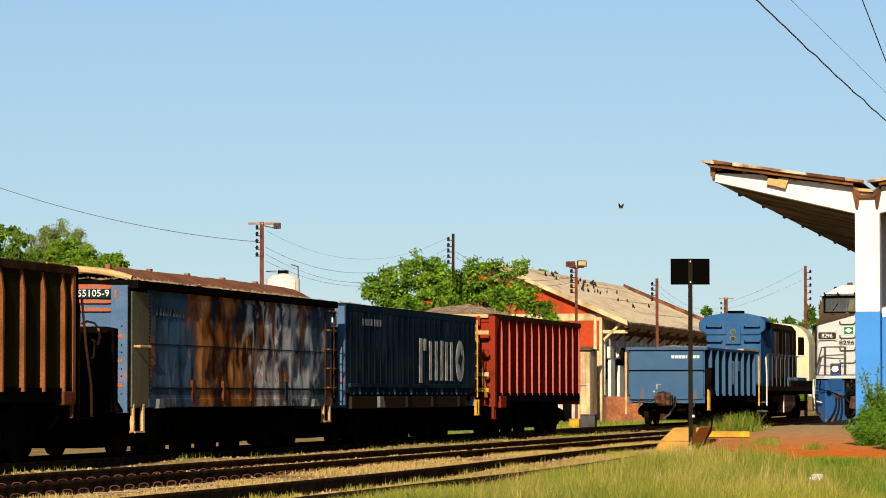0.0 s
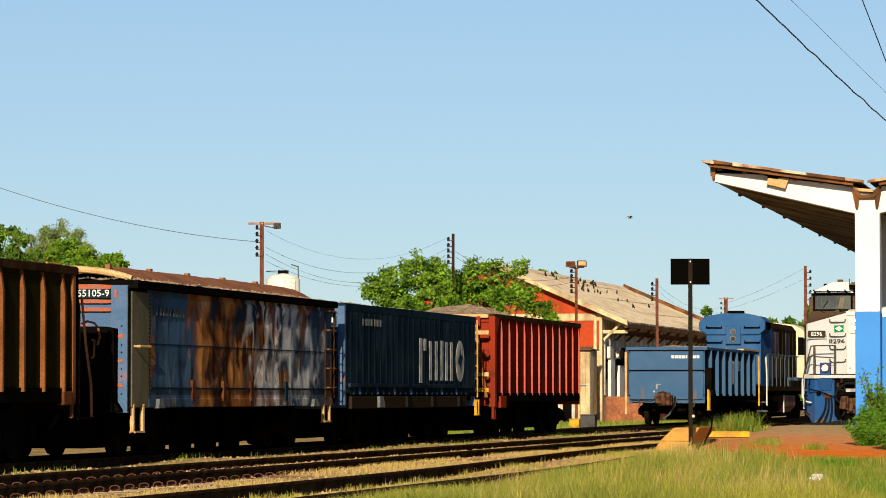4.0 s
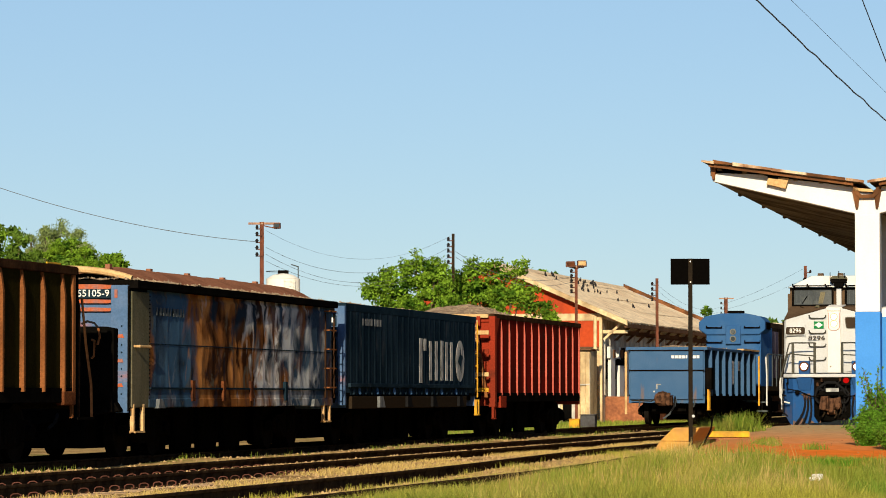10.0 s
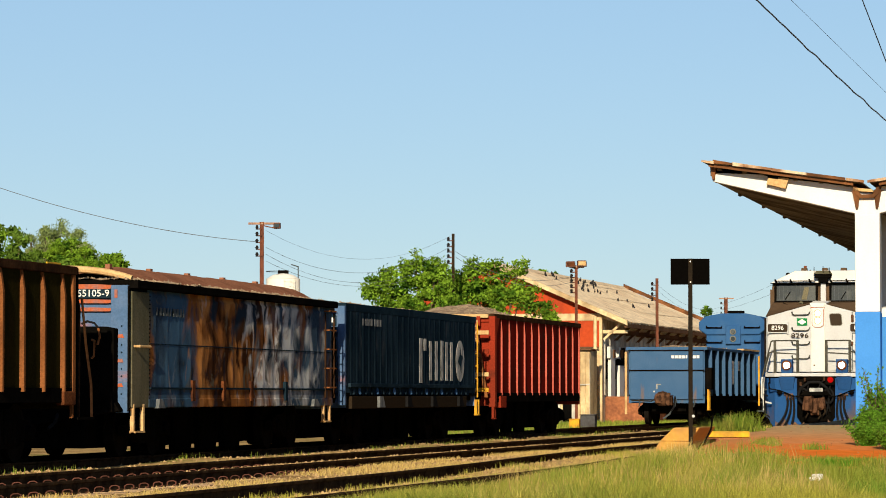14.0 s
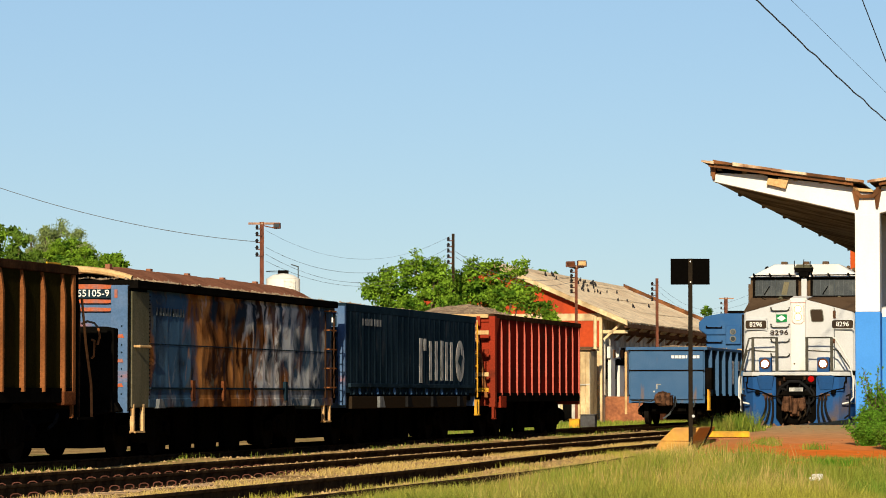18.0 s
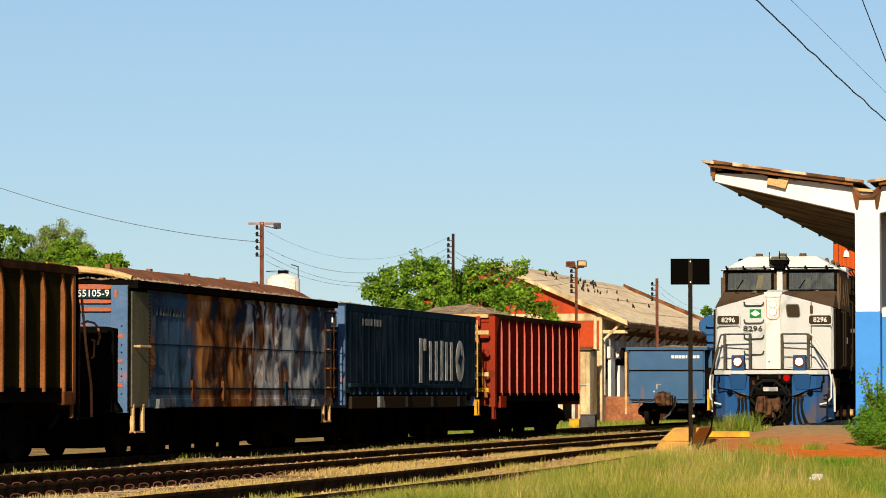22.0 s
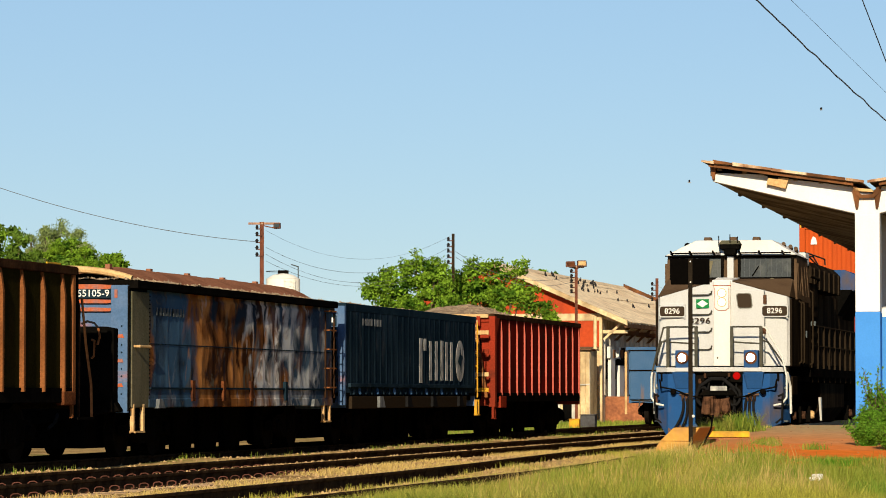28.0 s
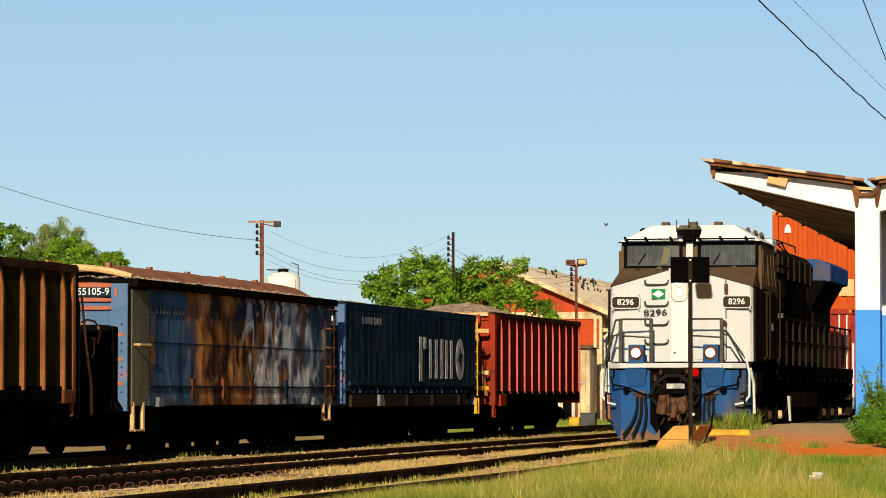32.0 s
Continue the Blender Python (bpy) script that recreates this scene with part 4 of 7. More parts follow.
part("end_seam", Shape().box(-1.3, 1.32, -.125, -.09, 1.83, 1.88), BLACK, w)
part("end_rim_shadow_strip", Shape().box(-1.32, 1.32, -.12, -.09, 2.52, 2.56), BLACK, w)
for k in range(8):
    part("small_marking", Shape().box(.18 + k * .125, .18 + k * .125 + (.1 if k != 4 else .05), -.115, -.1, 2.27, 2.37), WHITE_SHARP, w)
part("chalk_mark", Shape().box(-.35, -.18, -.112, -.1, 1.35, 1.39).box(-.35, -.3, -.112, -.1, 1.22, 1.39).box(-.45, -.4, -.112, -.1, 1.1, 1.16), LETTER, w)
part("corner_pole", Shape().cone((-1.4, -.12, .35), (-1.4, -.12, 2.5), .045, .045, 8), ORANGE_BOARD, w)
add_steps(w, 1.44, (.0, .3), .5, 1.2, YELLOW)
part("corner_box", Shape().box(1.33, 1.55, .05, .6, 1.2, 1.95), BLACK, w, bevel=0.02)
part("far_corner_rail", Shape().box(1.40, 1.46, L5 - .1, L5 + .0, .6, 2.5), YELLOW, w)
part("draw_gear", Shape().box(-.24, .24, -.5, -.08, .66, 1.0).ball((-.06, -.58, .88), (.30, .22, .26), 9, 7).cone((.14, -.78, .66), (.14, -.78, 1.08), .09, .11, 9).box(-.26, -.08, -.84, -.5, .74, 1.06), COUPLER, w, "rusty cast coupler")
for x in (-.95, .95):
    part("hand_rope_ring", Shape().tube([(x, -.12, .86), (x + .05, -.2, .74), (x, -.14, .60)], .02, 6), RAIL_GREY, w)
part("cut_bar", Shape().tube([(-1.2, -.16, .82), (-.5, -.22, .80), (-.1, -.5, .98)], .02, 6), STANCHION, w)
part("air_hose", Shape().tube([(.35, -.15, .85), (.3, -.3, .6), (.15, -.4, .35), (-.05, -.45, .2)], .035, 6), RAIL_GREY, w)
for y0, y1, z0, z1 in ((6.6, 7.5, 1.4, 2.25), (8.5, 9.1, 1.9, 2.25)):
    part("bright_marking", Shape().box(1.322, 1.33, y0, y1, z0, z1), WHITE_SHARP, w)
part("rim_board", Shape().box(1.2, 1.45, 9.5, 14.2, 2.66, 2.72), ORANGE_BOARD, w)


# ---- parked blue locomotive behind the fifth wagon ----
def parked_loco():
    g = thing("diesel_locomotive", on_line(SIDING, 137.2), "parked blue and rust-streaked diesel locomotive with a cream cab", "locomotive", "locomotives")
    L = 17.8
    part("underframe", Shape().box(-1.35, 1.35, 0, L, 1.05, 1.35), BLACK, g, bevel=0.02)
    # Black box added to shut out bright ground seen below the frame.
    part("underbody_gear", Shape().box(-.65, .65, .3, L - .3, .12, 1.05), BLACK, g)
    part("pilot", Shape().prism([(-1.3, 1.05), (1.3, 1.05), (1.2, .3), (-1.2, .3)], "y", -.06, .1), BLACK, g)
    part("end_hood", Shape().prism([(-1.08, 1.35), (1.08, 1.35), (1.08, 3.7), (-1.08, 3.7)], "y", .7, 4.4), ENGINE_BLUE, g, bevel=0.03)
    part("radiator_wing", Shape().prism([(-1.05, 3.38), (-1.36, 3.58), (-1.36, 3.88), (-1.12, 4.10), (-.5, 4.22), (.5, 4.22), (1.05, 4.10), (1.26, 3.92), (1.26, 3.58), (1.02, 3.38)], "y", .6, 2.4), ENGINE_BLUE, g, bevel=0.04)
    part("radiator_grille", Shape().box(1.2, 1.275, .9, 2.3, 3.6, 3.88), BLACK, g)
    part("long_hood", Shape().prism([(-.92, 1.35), (.92, 1.35), (.92, 3.75), (.74, 3.98), (-.74, 3.98), (-.92, 3.75)], "y", 2.4, 14.3), LOCO_DARK, g, bevel=0.03)
    for k in range(9):
        part("hood_door", Shape().box(.92, .95, 2.8 + k * 1.25, 3.85 + k * 1.25, 1.7, 3.6), VIOLET_DOOR if k in (2, 3, 6) else LOCO_DARK, g, bevel=0.008)
        part("door_latch", Shape().box(.95, .97, 3.75 + k * 1.25, 3.79 + k * 1.25, 2.5, 2.7), RAIL_GREY, g)
    ring = [(-1.48, 1.62), (1.48, 1.62), (1.48, 3.2), (1.40, 3.55), (1.18, 3.85), (.8, 4.04), (0, 4.14), (-.8, 4.04), (-1.18, 3.85), (-1.40, 3.55), (-1.48, 3.2)]
    part("cab", Shape().prism(ring, "y", 14.3, 16.9), CAB_CREAM, g, "cream cab with a rounded roof", bevel=0.03)
    wd = part("cab_window", Shape().prism([(1.0, 2.72), (1.28, 2.72), (1.28, 3.42), (1.22, 3.5), (1.0, 3.5)], "y", 14.27, 14.32), BLACK, g)
    part("window_frame", Shape().box(.96, 1.0, 14.25, 14.31, 2.68, 3.54).box(1.28, 1.32, 14.25, 14.31, 2.68, 3.46).box(1.0, 1.28, 14.25, 14.31, 2.68, 2.72), TANK_WHITE, wd)
    part("battery_box", Shape().box(.95, 1.40, 10.6, 14.0, 1.38, 1.75), BLUE_WAGON, g, "blue battery box beside the hood", bevel=0.02)
    part("lower_skirt", Shape().box(1.3, 1.41, 8.2, 16.8, 1.35, 1.62), LOCO_DARK, g)
    part("walkway_edge", Shape().box(1.3, 1.42, .3, 16.9, 1.18, 1.36), STANCHION, g)
    lamp = part("headlight_housing", Shape().box(-.3, .3, .55, .7, 3.0, 3.75), ENGINE_BLUE, g, bevel=0.04)
    for z in (3.22, 3.5):
        part("headlight", Shape().cone((0, .56, z), (0, .5, z), .12, .12, 16), RUBBER_SEAL, lamp)
        part("headlight_lens", Shape().cone((0, .5, z), (0, .48, z), .085, .075, 12), GLASS_DARK if z < 3.3 else RAIL_GREY, lamp)
    for x in (-.75, .75):
        part("grab_iron", Shape().tube([(x - .3, .68, 3.15), (x - .3, .6, 3.08), (x + .3, .6, 3.08), (x + .3, .68, 3.15)], .02, 6), BLACK, g)
        part("hood_panel", Shape().box(x - .28, x + .28, .67, .7, 2.0, 2.9), ENGINE_BLUE, g, bevel=0.01)
        part("grab_iron", Shape().tube([(x - .3, .6, 3.72), (x - .3, .52, 3.66), (x + .3, .52, 3.66), (x + .3, .6, 3.72)], .02, 6), BLACK, g)
    part("roof_hatch", Shape().box(-.3, .3, 1.2, 1.8, 4.24, 4.34), BLACK, g)
    for s in (-1, 1):
        part("walkway_rail", Shape().tube([(s * 1.38, .1, 2.0), (s * 1.38, .2, 2.55), (s * 1.38, .5, 2.62), (s * 1.38, 11.0, 2.62)], .024, 6), RAIL_GREY, g)
        for k in range(8):
            part("stanchion", Shape().cone((s * 1.38, .5 + k * 1.4, 1.3), (s * 1.38, .5 + k * 1.4, 2.62), .024, .024, 6), RAIL_GREY, g)
        part("corner_handrail", Shape().tube([(s * 1.36, -.05, 2.5), (s * 1.4, -.08, 1.9), (s * 1.4, -.08, .6)], .03, 6), RAIL_WHITE, g)
    part("end_step", Shape().box(1.0, 1.4, -.1, .3, .35, .42).box(1.0, 1.4, -.1, .3, .7, .76), RAIL_GREY, g)
    part("fuel_tank", Shape().prism([(-1.3, 1.0), (1.3, 1.0), (1.3, .55), (1.05, .3), (-1.05, .3), (-1.3, .55)], "y", 6.4, 10.6), DIRT_BROWN, g, bevel=0.03)
    part("tank_edge", Shape().box(1.29, 1.33, 6.3, 6.42, .3, 1.02), RAIL_WHITE, g)
    for y in (3.6, 13.8):
        b = part("truck_frame", Shape().prism([(-2.3, .75), (2.3, .75), (2.2, .45), (1.5, .35), (-1.5, .35), (-2.2, .45)], "x", 1.0, 1.15).prism(
            [(-2.3, .75), (2.3, .75), (2.2, .45), (1.5, .35), (-1.5, .35), (-2.2, .45)], "x", -1.15, -1.0).box(-1, 1, -.3, .3, .5, 1.0), BLACK, g, at=pose(0, y, 0))
        for yy in (-1.7, 0, 1.7):
            part("wheelset", Shape().cone((-.9, 0, 0), (-.77, 0, 0), .5, .5, 20).cone((.77, 0, 0), (.9, 0, 0), .5, .5, 20).cone((-1.2, 0, 0), (1.2, 0, 0), .12, .12, 10), WHEEL, b, at=pose(0, yy, .5))
    add_coupler(g, 0, -1)
    return g


parked_loco()


# ---- the moving train ----
def moving_loco():
    g = thing("train_locomotive", pose(0, 0, 0), "white, bronze and blue wide-cab diesel locomotive with lit headlights", "locomotive", "locomotives")
    L = 21.2
    # pilot and platform
    for q in (-1, 1):                      # swept plates either side of the coupler
        plate = [(q * .52, 0, 1.47), (q * 1.12, 0, 1.47), (q * 1.12, 0, .07), (q * .30, 0, .07), (q * .52, 0, .40)]
        corner = [(q * 1.12, 0, 1.47), (q * 1.37, .26, 1.47), (q * 1.37, .26, .42), (q * 1.12, 0, .07)]
        for name, front in (("pilot", plate), ("pilot_corner", corner)):
            back = [(x, y + .1, z) for x, y, z in front]
            part(name, Shape().hull(*((front, back) if q > 0 else (back, front))), LOCO_BLUE, g, "blue painted pilot plate, dusty at the foot", bevel=0.008)
        rng = random.Random(5 + q)
        rim = [(.32 + k * .088, .17 + .10 * rng.random() + .10 * (k % 3 == 0)) for k in range(10)]
        part("pilot_foot", Shape().prism([(q * a, b) for a, b in ([(.32, .075)] + rim + [(1.12, .075)])][::-q], "y", -.014, -.004), DIRT_BROWN, g, "dust caked on the pilot foot")
        wing = [(q * 1.37, .28, 1.47), (q * 1.47, .75, 1.47), (q * 1.47, .85, .40), (q * 1.37, .28, .40)]
        part("step_side_plate", Shape().add(wing + [(x - q * .04, y + .02, z) for x, y, z in wing], [(0, 1, 2, 3), (7, 6, 5, 4), (0, 4, 5, 1), (1, 5, 6, 2), (2, 6, 7, 3), (3, 7, 4, 0)]), LOCO_BLUE, g)
        for zz in (.42, .78, 1.14):
            part("step_tread", Shape().box(min(q * 1.2, q * 1.46), max(q * 1.2, q * 1.46), .34, .72, zz, zz + .035), RAIL_GREY, g)
    part("pilot_recess", Shape().box(-.52, .52, .12, .5, .15, 1.46), BLACK, g)
    for x in (-.78, .78):
        part("anticlimber_bracket", Shape().hull([(-.16, -.02, 1.14), (.16, -.02, 1.14), (.16, .02, 1.14), (-.16, .02, 1.14)], [(-.22, -.16, 1.5), (.22, -.16, 1.5), (.22, .02, 1.5), (-.22, .02, 1.5)]), LOCO_BLUE, g, bevel=0.015, at=pose(x, 0, 0))
    part("platform_edge", Shape().prism([(-1.42, .30), (-1.14, .02), (-.9, -.05), (.9, -.05), (1.14, .02), (1.42, .30), (1.42, .5), (-1.42, .5)], "z", 1.505, 1.61), LOCO_WHITE, g, "white painted platform edge", bevel=0.01)
    part("platform_lip", Shape().box(-.95, .95, -.10, -.05, 1.515, 1.60), LOCO_WHITE, g, bevel=0.01)
    part("frame", Shape().box(-1.3, 1.3, .14, .6, 1.3, 1.5).box(-1.45, 1.45, .6, L, 1.3, 1.62), BLACK, g, bevel=0.02)
    # nose
    N0 = .75
    lo = [(-1.46, N0 + .06, 1.64), (-1.40, N0, 1.64), (-.2, N0 - .12, 1.64), (.2, N0 - .12, 1.64), (1.40, N0, 1.64), (1.46, N0 + .06, 1.64), (1.46, 2.0, 1.64), (-1.46, 2.0, 1.64)]
    hi = [(-1.45, N0 + .08, 3.14), (-1.40, N0, 3.17), (-.2, N0 - .12, 3.50), (.2, N0 - .12, 3.50), (1.40, N0, 3.17), (1.45, N0 + .08, 3.14), (1.45, 2.0, 3.14), (-1.45, 2.0, 3.14)]
    part("nose", Shape().hull(lo, hi), LOCO_WHITE, g, "off-white wide nose", bevel=0.012)
    part("nose_centre_column", Shape().hull([(-.19, N0 - .2, 1.64), (.19, N0 - .2, 1.64), (.19, N0 + .3, 1.64), (-.19, N0 + .3, 1.64)],
                                             [(-.19, N0 - .2, 3.5), (.19, N0 - .2, 3.5), (.19, N0 + .3, 3.6), (-.19, N0 + .3, 3.6)]), LOCO_COLUMN, g, bevel=0.02)
    # sloping nose top: bronze shoulders either side of a white middle
    top = Shape()
    top.add([(-1.46, N0 + .004, 3.16), (-.2, N0 - .116, 3.505), (-.2, 2.0, 3.60), (-1.40, 2.0, 3.60), (-1.46, 2.0, 3.16),
             (1.46, N0 + .004, 3.16), (.2, N0 - .116, 3.505), (.2, 2.0, 3.60), (1.40, 2.0, 3.60), (1.46, 2.0, 3.16)],
            [(0, 1, 2, 3), (0, 3, 4), (6, 5, 8, 7), (5, 9, 8), (1, 6, 7, 2)])
    part("nose_shoulder_panel", top, LOCO_BROWN, g, "bronze brown nose shoulders")
    part("nose_peak", Shape().hull([(-.22, N0 - .14, 3.47), (.22, N0 - .14, 3.47), (.22, 1.9, 3.56), (-.22, 1.9, 3.56)],
                                   [(-.22, N0 - .14, 3.525), (.22, N0 - .14, 3.525), (.22, 1.9, 3.62), (-.22, 1.9, 3.62)]), LOCO_COLUMN, g)
    # cab
    cab_lo = [(-1.46, 1.95, 1.64), (1.49, 1.95, 1.64), (1.50, 4.6, 1.64), (-1.50, 4.6, 1.64)]
    cab_mid = [(-1.47, 1.95, 3.15), (1.50, 1.95, 3.15), (1.50, 4.6, 3.15), (-1.50, 4.6, 3.15)]
    cab_hi = [(-1.42, 2.05, 4.14), (1.47, 2.05, 4.14), (1.42, 4.6, 4.14), (-1.38, 4.6, 4.14)]
    part("cab", Shape().hull(cab_lo, cab_mid).hull(cab_mid, cab_hi), LOCO_BROWN, g, "bronze brown cab leaning in above the waist")
    ro_lo = [(-1.47, 1.9, 4.12), (1.50, 1.9, 4.12), (1.46, 4.8, 4.12), (-1.46, 4.8, 4.12)]
    ro_hi = [(-.80, 2.15, 4.47), (.90, 2.15, 4.47), (.90, 4.8, 4.47), (-.80, 4.8, 4.47)]
    part("cab_roof", Shape().hull(ro_lo, ro_hi), LOCO_COLUMN, g, "white cab roof with sloping sides", bevel=0.03)
    part("roof_gutter", Shape().box(-1.46, 1.49, 1.88, 1.94, 4.10, 4.125), BLACK, g)
    for x0, x1 in ((-1.36, -.15), (.17, 1.42)):
        xm = (x0 + x1) / 2
        wnd = part("windscreen", Shape().hull([(x0 + .06, 1.968, 3.63), (x1 - .06, 1.968, 3.63), (x1 - .06, 1.985, 3.63), (x0 + .06, 1.985, 3.63)],
                                              [(x0 + .06, 2.035, 4.075), (x1 - .06, 2.035, 4.075), (x1 - .06, 2.05, 4.075), (x0 + .06, 2.05, 4.075)]), SHADE_GLASS, g, "smoky windscreen pane")
        fr = Shape()
        fr.box(x0, x1, 1.935, 2.02, 3.58, 3.63).box(x0, x1, 1.99, 2.07, 4.075, 4.115).box(x0, x0 + .06, 1.95, 2.06, 3.62, 4.08).box(x1 - .06, x1, 1.95, 2.06, 3.62, 4.08)
        part("window_frame", fr, BLACK, wnd, "black rubber window frame")
        # Fine lines drawn on the pane imitate a grid reflected in it.
        for fx in np.linspace(x0 + .14, x1 - .14, 9):
            part("demister_wire", Shape().cone((fx, 1.962, 3.64), (fx, 2.028, 4.06), .0035, .0035, 4), WIRE, wnd)
        part("wiper_blade", Shape().tube([(xm - .30, 1.945, 3.66), (xm - .16, 1.97, 3.88)], .012, 5), BLACK, wnd)
        part("wiper", Shape().tube([(xm, 1.95, 3.66), (xm + .02, 1.955, 3.8), (xm, 1.99, 4.06)], .012, 5), RAIL_GREY, wnd)
        part("window_guard_rail", Shape().tube([(x0 + .05, 1.82, 4.17), (x1 - .05, 1.82, 4.17)], .016, 6), BLACK, g)
        for fx in (x0 + .08, xm - .1, xm + .42):
            part("guard_bracket", Shape().cone((fx, 1.95, 4.11), (fx - .04, 1.8, 4.21), .024, .024, 6), BLACK, g)
        part("wiper_motor", Shape().cone((xm + .15, 1.80, 3.55), (xm + .15, 1.95, 3.55), .06, .06, 10), OLIVE, g)
        part("wiper_arm", Shape().tube([(xm - .34, 1.80, 3.57), (xm - .1, 1.76, 3.46), (xm + .12, 1.80, 3.54), (xm + .36, 1.84, 3.58)], .014, 5), STANCHION, g)
    part("sun_blind", Shape().hull([(-.60, 1.95, 3.66), (-.46, 1.95, 3.66), (-.46, 1.964, 3.66), (-.60, 1.964, 3.66)], [(-.53, 2.005, 4.0), (-.39, 2.005, 4.0), (-.39, 2.02, 4.0), (-.53, 2.02, 4.0)]), OLIVE, g, "pale sun blind in the windscreen")
    part("windscreen_pillar", Shape().box(-.06, .08, 1.9, 2.02, 3.62, 4.11), LOCO_WHITE, g)
    # roof fittings
    hb = part("roof_headlight_box", Shape().box(-.26, .18, 1.7, 2.2, 4.22, 4.33).box(-.16, .10, 1.72, 2.1, 4.10, 4.24), BLACK, g, bevel=0.02, at=pose(.05, 0, .03))
    part("box_cover", Shape().hull([(-.28, 1.66, 4.33), (.20, 1.66, 4.33), (.20, 2.25, 4.33), (-.28, 2.25, 4.33)], [(-.22, 1.8, 4.42), (.14, 1.8, 4.42), (.14, 2.2, 4.42), (-.22, 2.2, 4.42)]), OLIVE, hb)
    for xx, yy in ((-.27, 4.52), (.15, 4.5), (-.02, 4.55)):
        part("box_guard", Shape().tube([(xx, 1.7, 4.28), (xx, 1.7, yy)], .012, 5), BLACK, hb)
    for x in (-.6, -.02, .5):
        part("antenna_base", Shape().prism([(-.09, 4.46), (.09, 4.46), (.07, 4.56), (-.07, 4.56)], "y", 2.6, 2.85), LOCO_BROWN, g, at=pose(x, 0, 0))
    part("roof_horn", Shape().cone((-1.0, 2.4, 4.3), (-1.0, 2.2, 4.36), .05, .07, 8), BLACK, g)
    part("roof_horn_cluster", Shape().cone((1.05, 3.4, 4.36), (1.05, 3.2, 4.42), .04, .05, 8).cone((1.18, 3.6, 4.30), (1.18, 3.4, 4.37), .04, .05, 8).cone((1.28, 3.8, 4.26), (1.28, 3.6, 4.33), .04, .05, 8), LOCO_BROWN, g)
    part("air_conditioner", Shape().box(.85, 1.35, 5.0, 5.7, 4.0, 4.30), RAIL_WHITE, g, "white roof air conditioner", bevel=0.04)
    # nose fittings
    for x in (-1.11, 1.15):
        def plate(w, h, r, x=x):
            return [(x + sx * (w - r) + r * math.cos(a), 2.845 + sz * (h - r) + r * math.sin(a)) for sx, sz, a0 in ((1, 1, 0), (-1, 1, 90), (-1, -1, 180), (1, -1, 270)) for a in (radians(a0), radians(a0 + 45), radians(a0 + 90))]
        nb = part("number_board", Shape().prism(plate(.30, .135, .05), "y", N0 - .13, N0 - .02), LOCO_WHITE, g, bevel=0.012)
        for qx, qz in ((-.27, -.15), (.27, -.15), (.27, .15), (-.27, .15)):
            part("board_lug", Shape().ball((x + qx, N0 - .10, 2.845 + qz), .026, 8, 5), LOCO_WHITE, nb)
        part("board_recess", Shape().prism(plate(.272, .108, .045), "y", N0 - .136, N0 - .128), STANCHION, nb)
        part("board_face", Shape().prism(plate(.262, .098, .04), "y", N0 - .14, N0 - .13), PLATE_DARK, nb)
        writing("board_digits", "8296", .17, pose(x, N0 - .146, 2.845, 90, 0, 0), WHITE_SHARP, nb, "cream digits")
    writing("nose_number", "8296", .18, pose(-.5, N0 - .15, 2.63, 90, 0, 4), PLATE_DARK, g, "dark nose number", 1.35)
    part("emblem_plate", Shape().box(-.62, -.34, N0 - .13, N0 - .07, 2.78, 2.98), GREEN_SIGN, g, "green emblem plate with a white diamond", at=pose(.04, 0, .13))
    part("emblem_diamond", Shape().prism([(-.56, 3.01), (-.44, 2.93), (-.32, 3.01), (-.44, 3.09)], "y", N0 - .14, N0 - .131), WHITE_SHARP, g)
    for z in (2.0, 2.385, 2.77, 3.2):
        part("grab_iron", Shape().tube([(-.72, N0 - .02, z + .07), (-.71, N0 - .14, z + .03), (-.66, N0 - .14, z), (-.30, N0 - .16, z), (-.25, N0 - .16, z + .03), (-.24, N0 - .06, z + .07)], .016, 6).ball((-.72, N0 - .06, z + .075), .028, 7, 5).ball((-.24, N0 - .10, z + .075), .028, 7, 5), HANDRAIL, g)
    nd = part("nose_door", Shape().box(.26, .92, N0 - .12, N0 - .0, 1.68, 3.3), LOCO_WHITE, g, bevel=0.015)
    pane = [(.485 + sx * .10 + .05 * math.cos(a) - .012 * sz, 3.07 + sz * .10 + .05 * math.sin(a)) for sx, sz, a0 in ((1, 1, 0), (-1, 1, 90), (-1, -1, 180), (1, -1, 270)) for a in (radians(a0), radians(a0 + 45), radians(a0 + 90))]
    part("door_window_seal", Shape().prism([(.485 + (a - .485) * 1.13, 3.07 + (b - 3.07) * 1.13) for a, b in pane], "y", N0 - .130, N0 - .115), RUBBER_SEAL, nd)
    part("door_window", Shape().prism(pane, "y", N0 - .137, N0 - .118), PLATE_DARK, nd, "dark rounded door window")
    part("door_seam", Shape().box(.925, .94, N0 - .115, N0 - .09, 1.70, 3.28), RAIL_GREY, nd)
    part("door_hinge", Shape().box(.90, .97, N0 - .14, N0 - .08, 3.0, 3.2), COUPLER, nd)
    part("door_latch", Shape().box(.86, .95, N0 - .15, N0 - .08, 2.35, 2.5), COUPLER, nd)
    hl = part("nose_headlight", Shape().prism([(-.15, 2.92), (-.08, 2.86), (.08, 2.86), (.15, 2.92), (.15, 3.36), (-.15, 3.36)], "y", N0 - .225, N0 - .2), LOCO_COLUMN, g, "white cover plate with a rusty outline", bevel=0.012)
    part("plate_outline", Shape().tube([(-.155, N0 - .205, 3.36), (-.155, N0 - .205, 2.92), (-.08, N0 - .205, 2.855), (.08, N0 - .205, 2.855), (.155, N0 - .205, 2.92), (.155, N0 - .205, 3.36)], .009, 5), ORANGE_STREAK, hl)
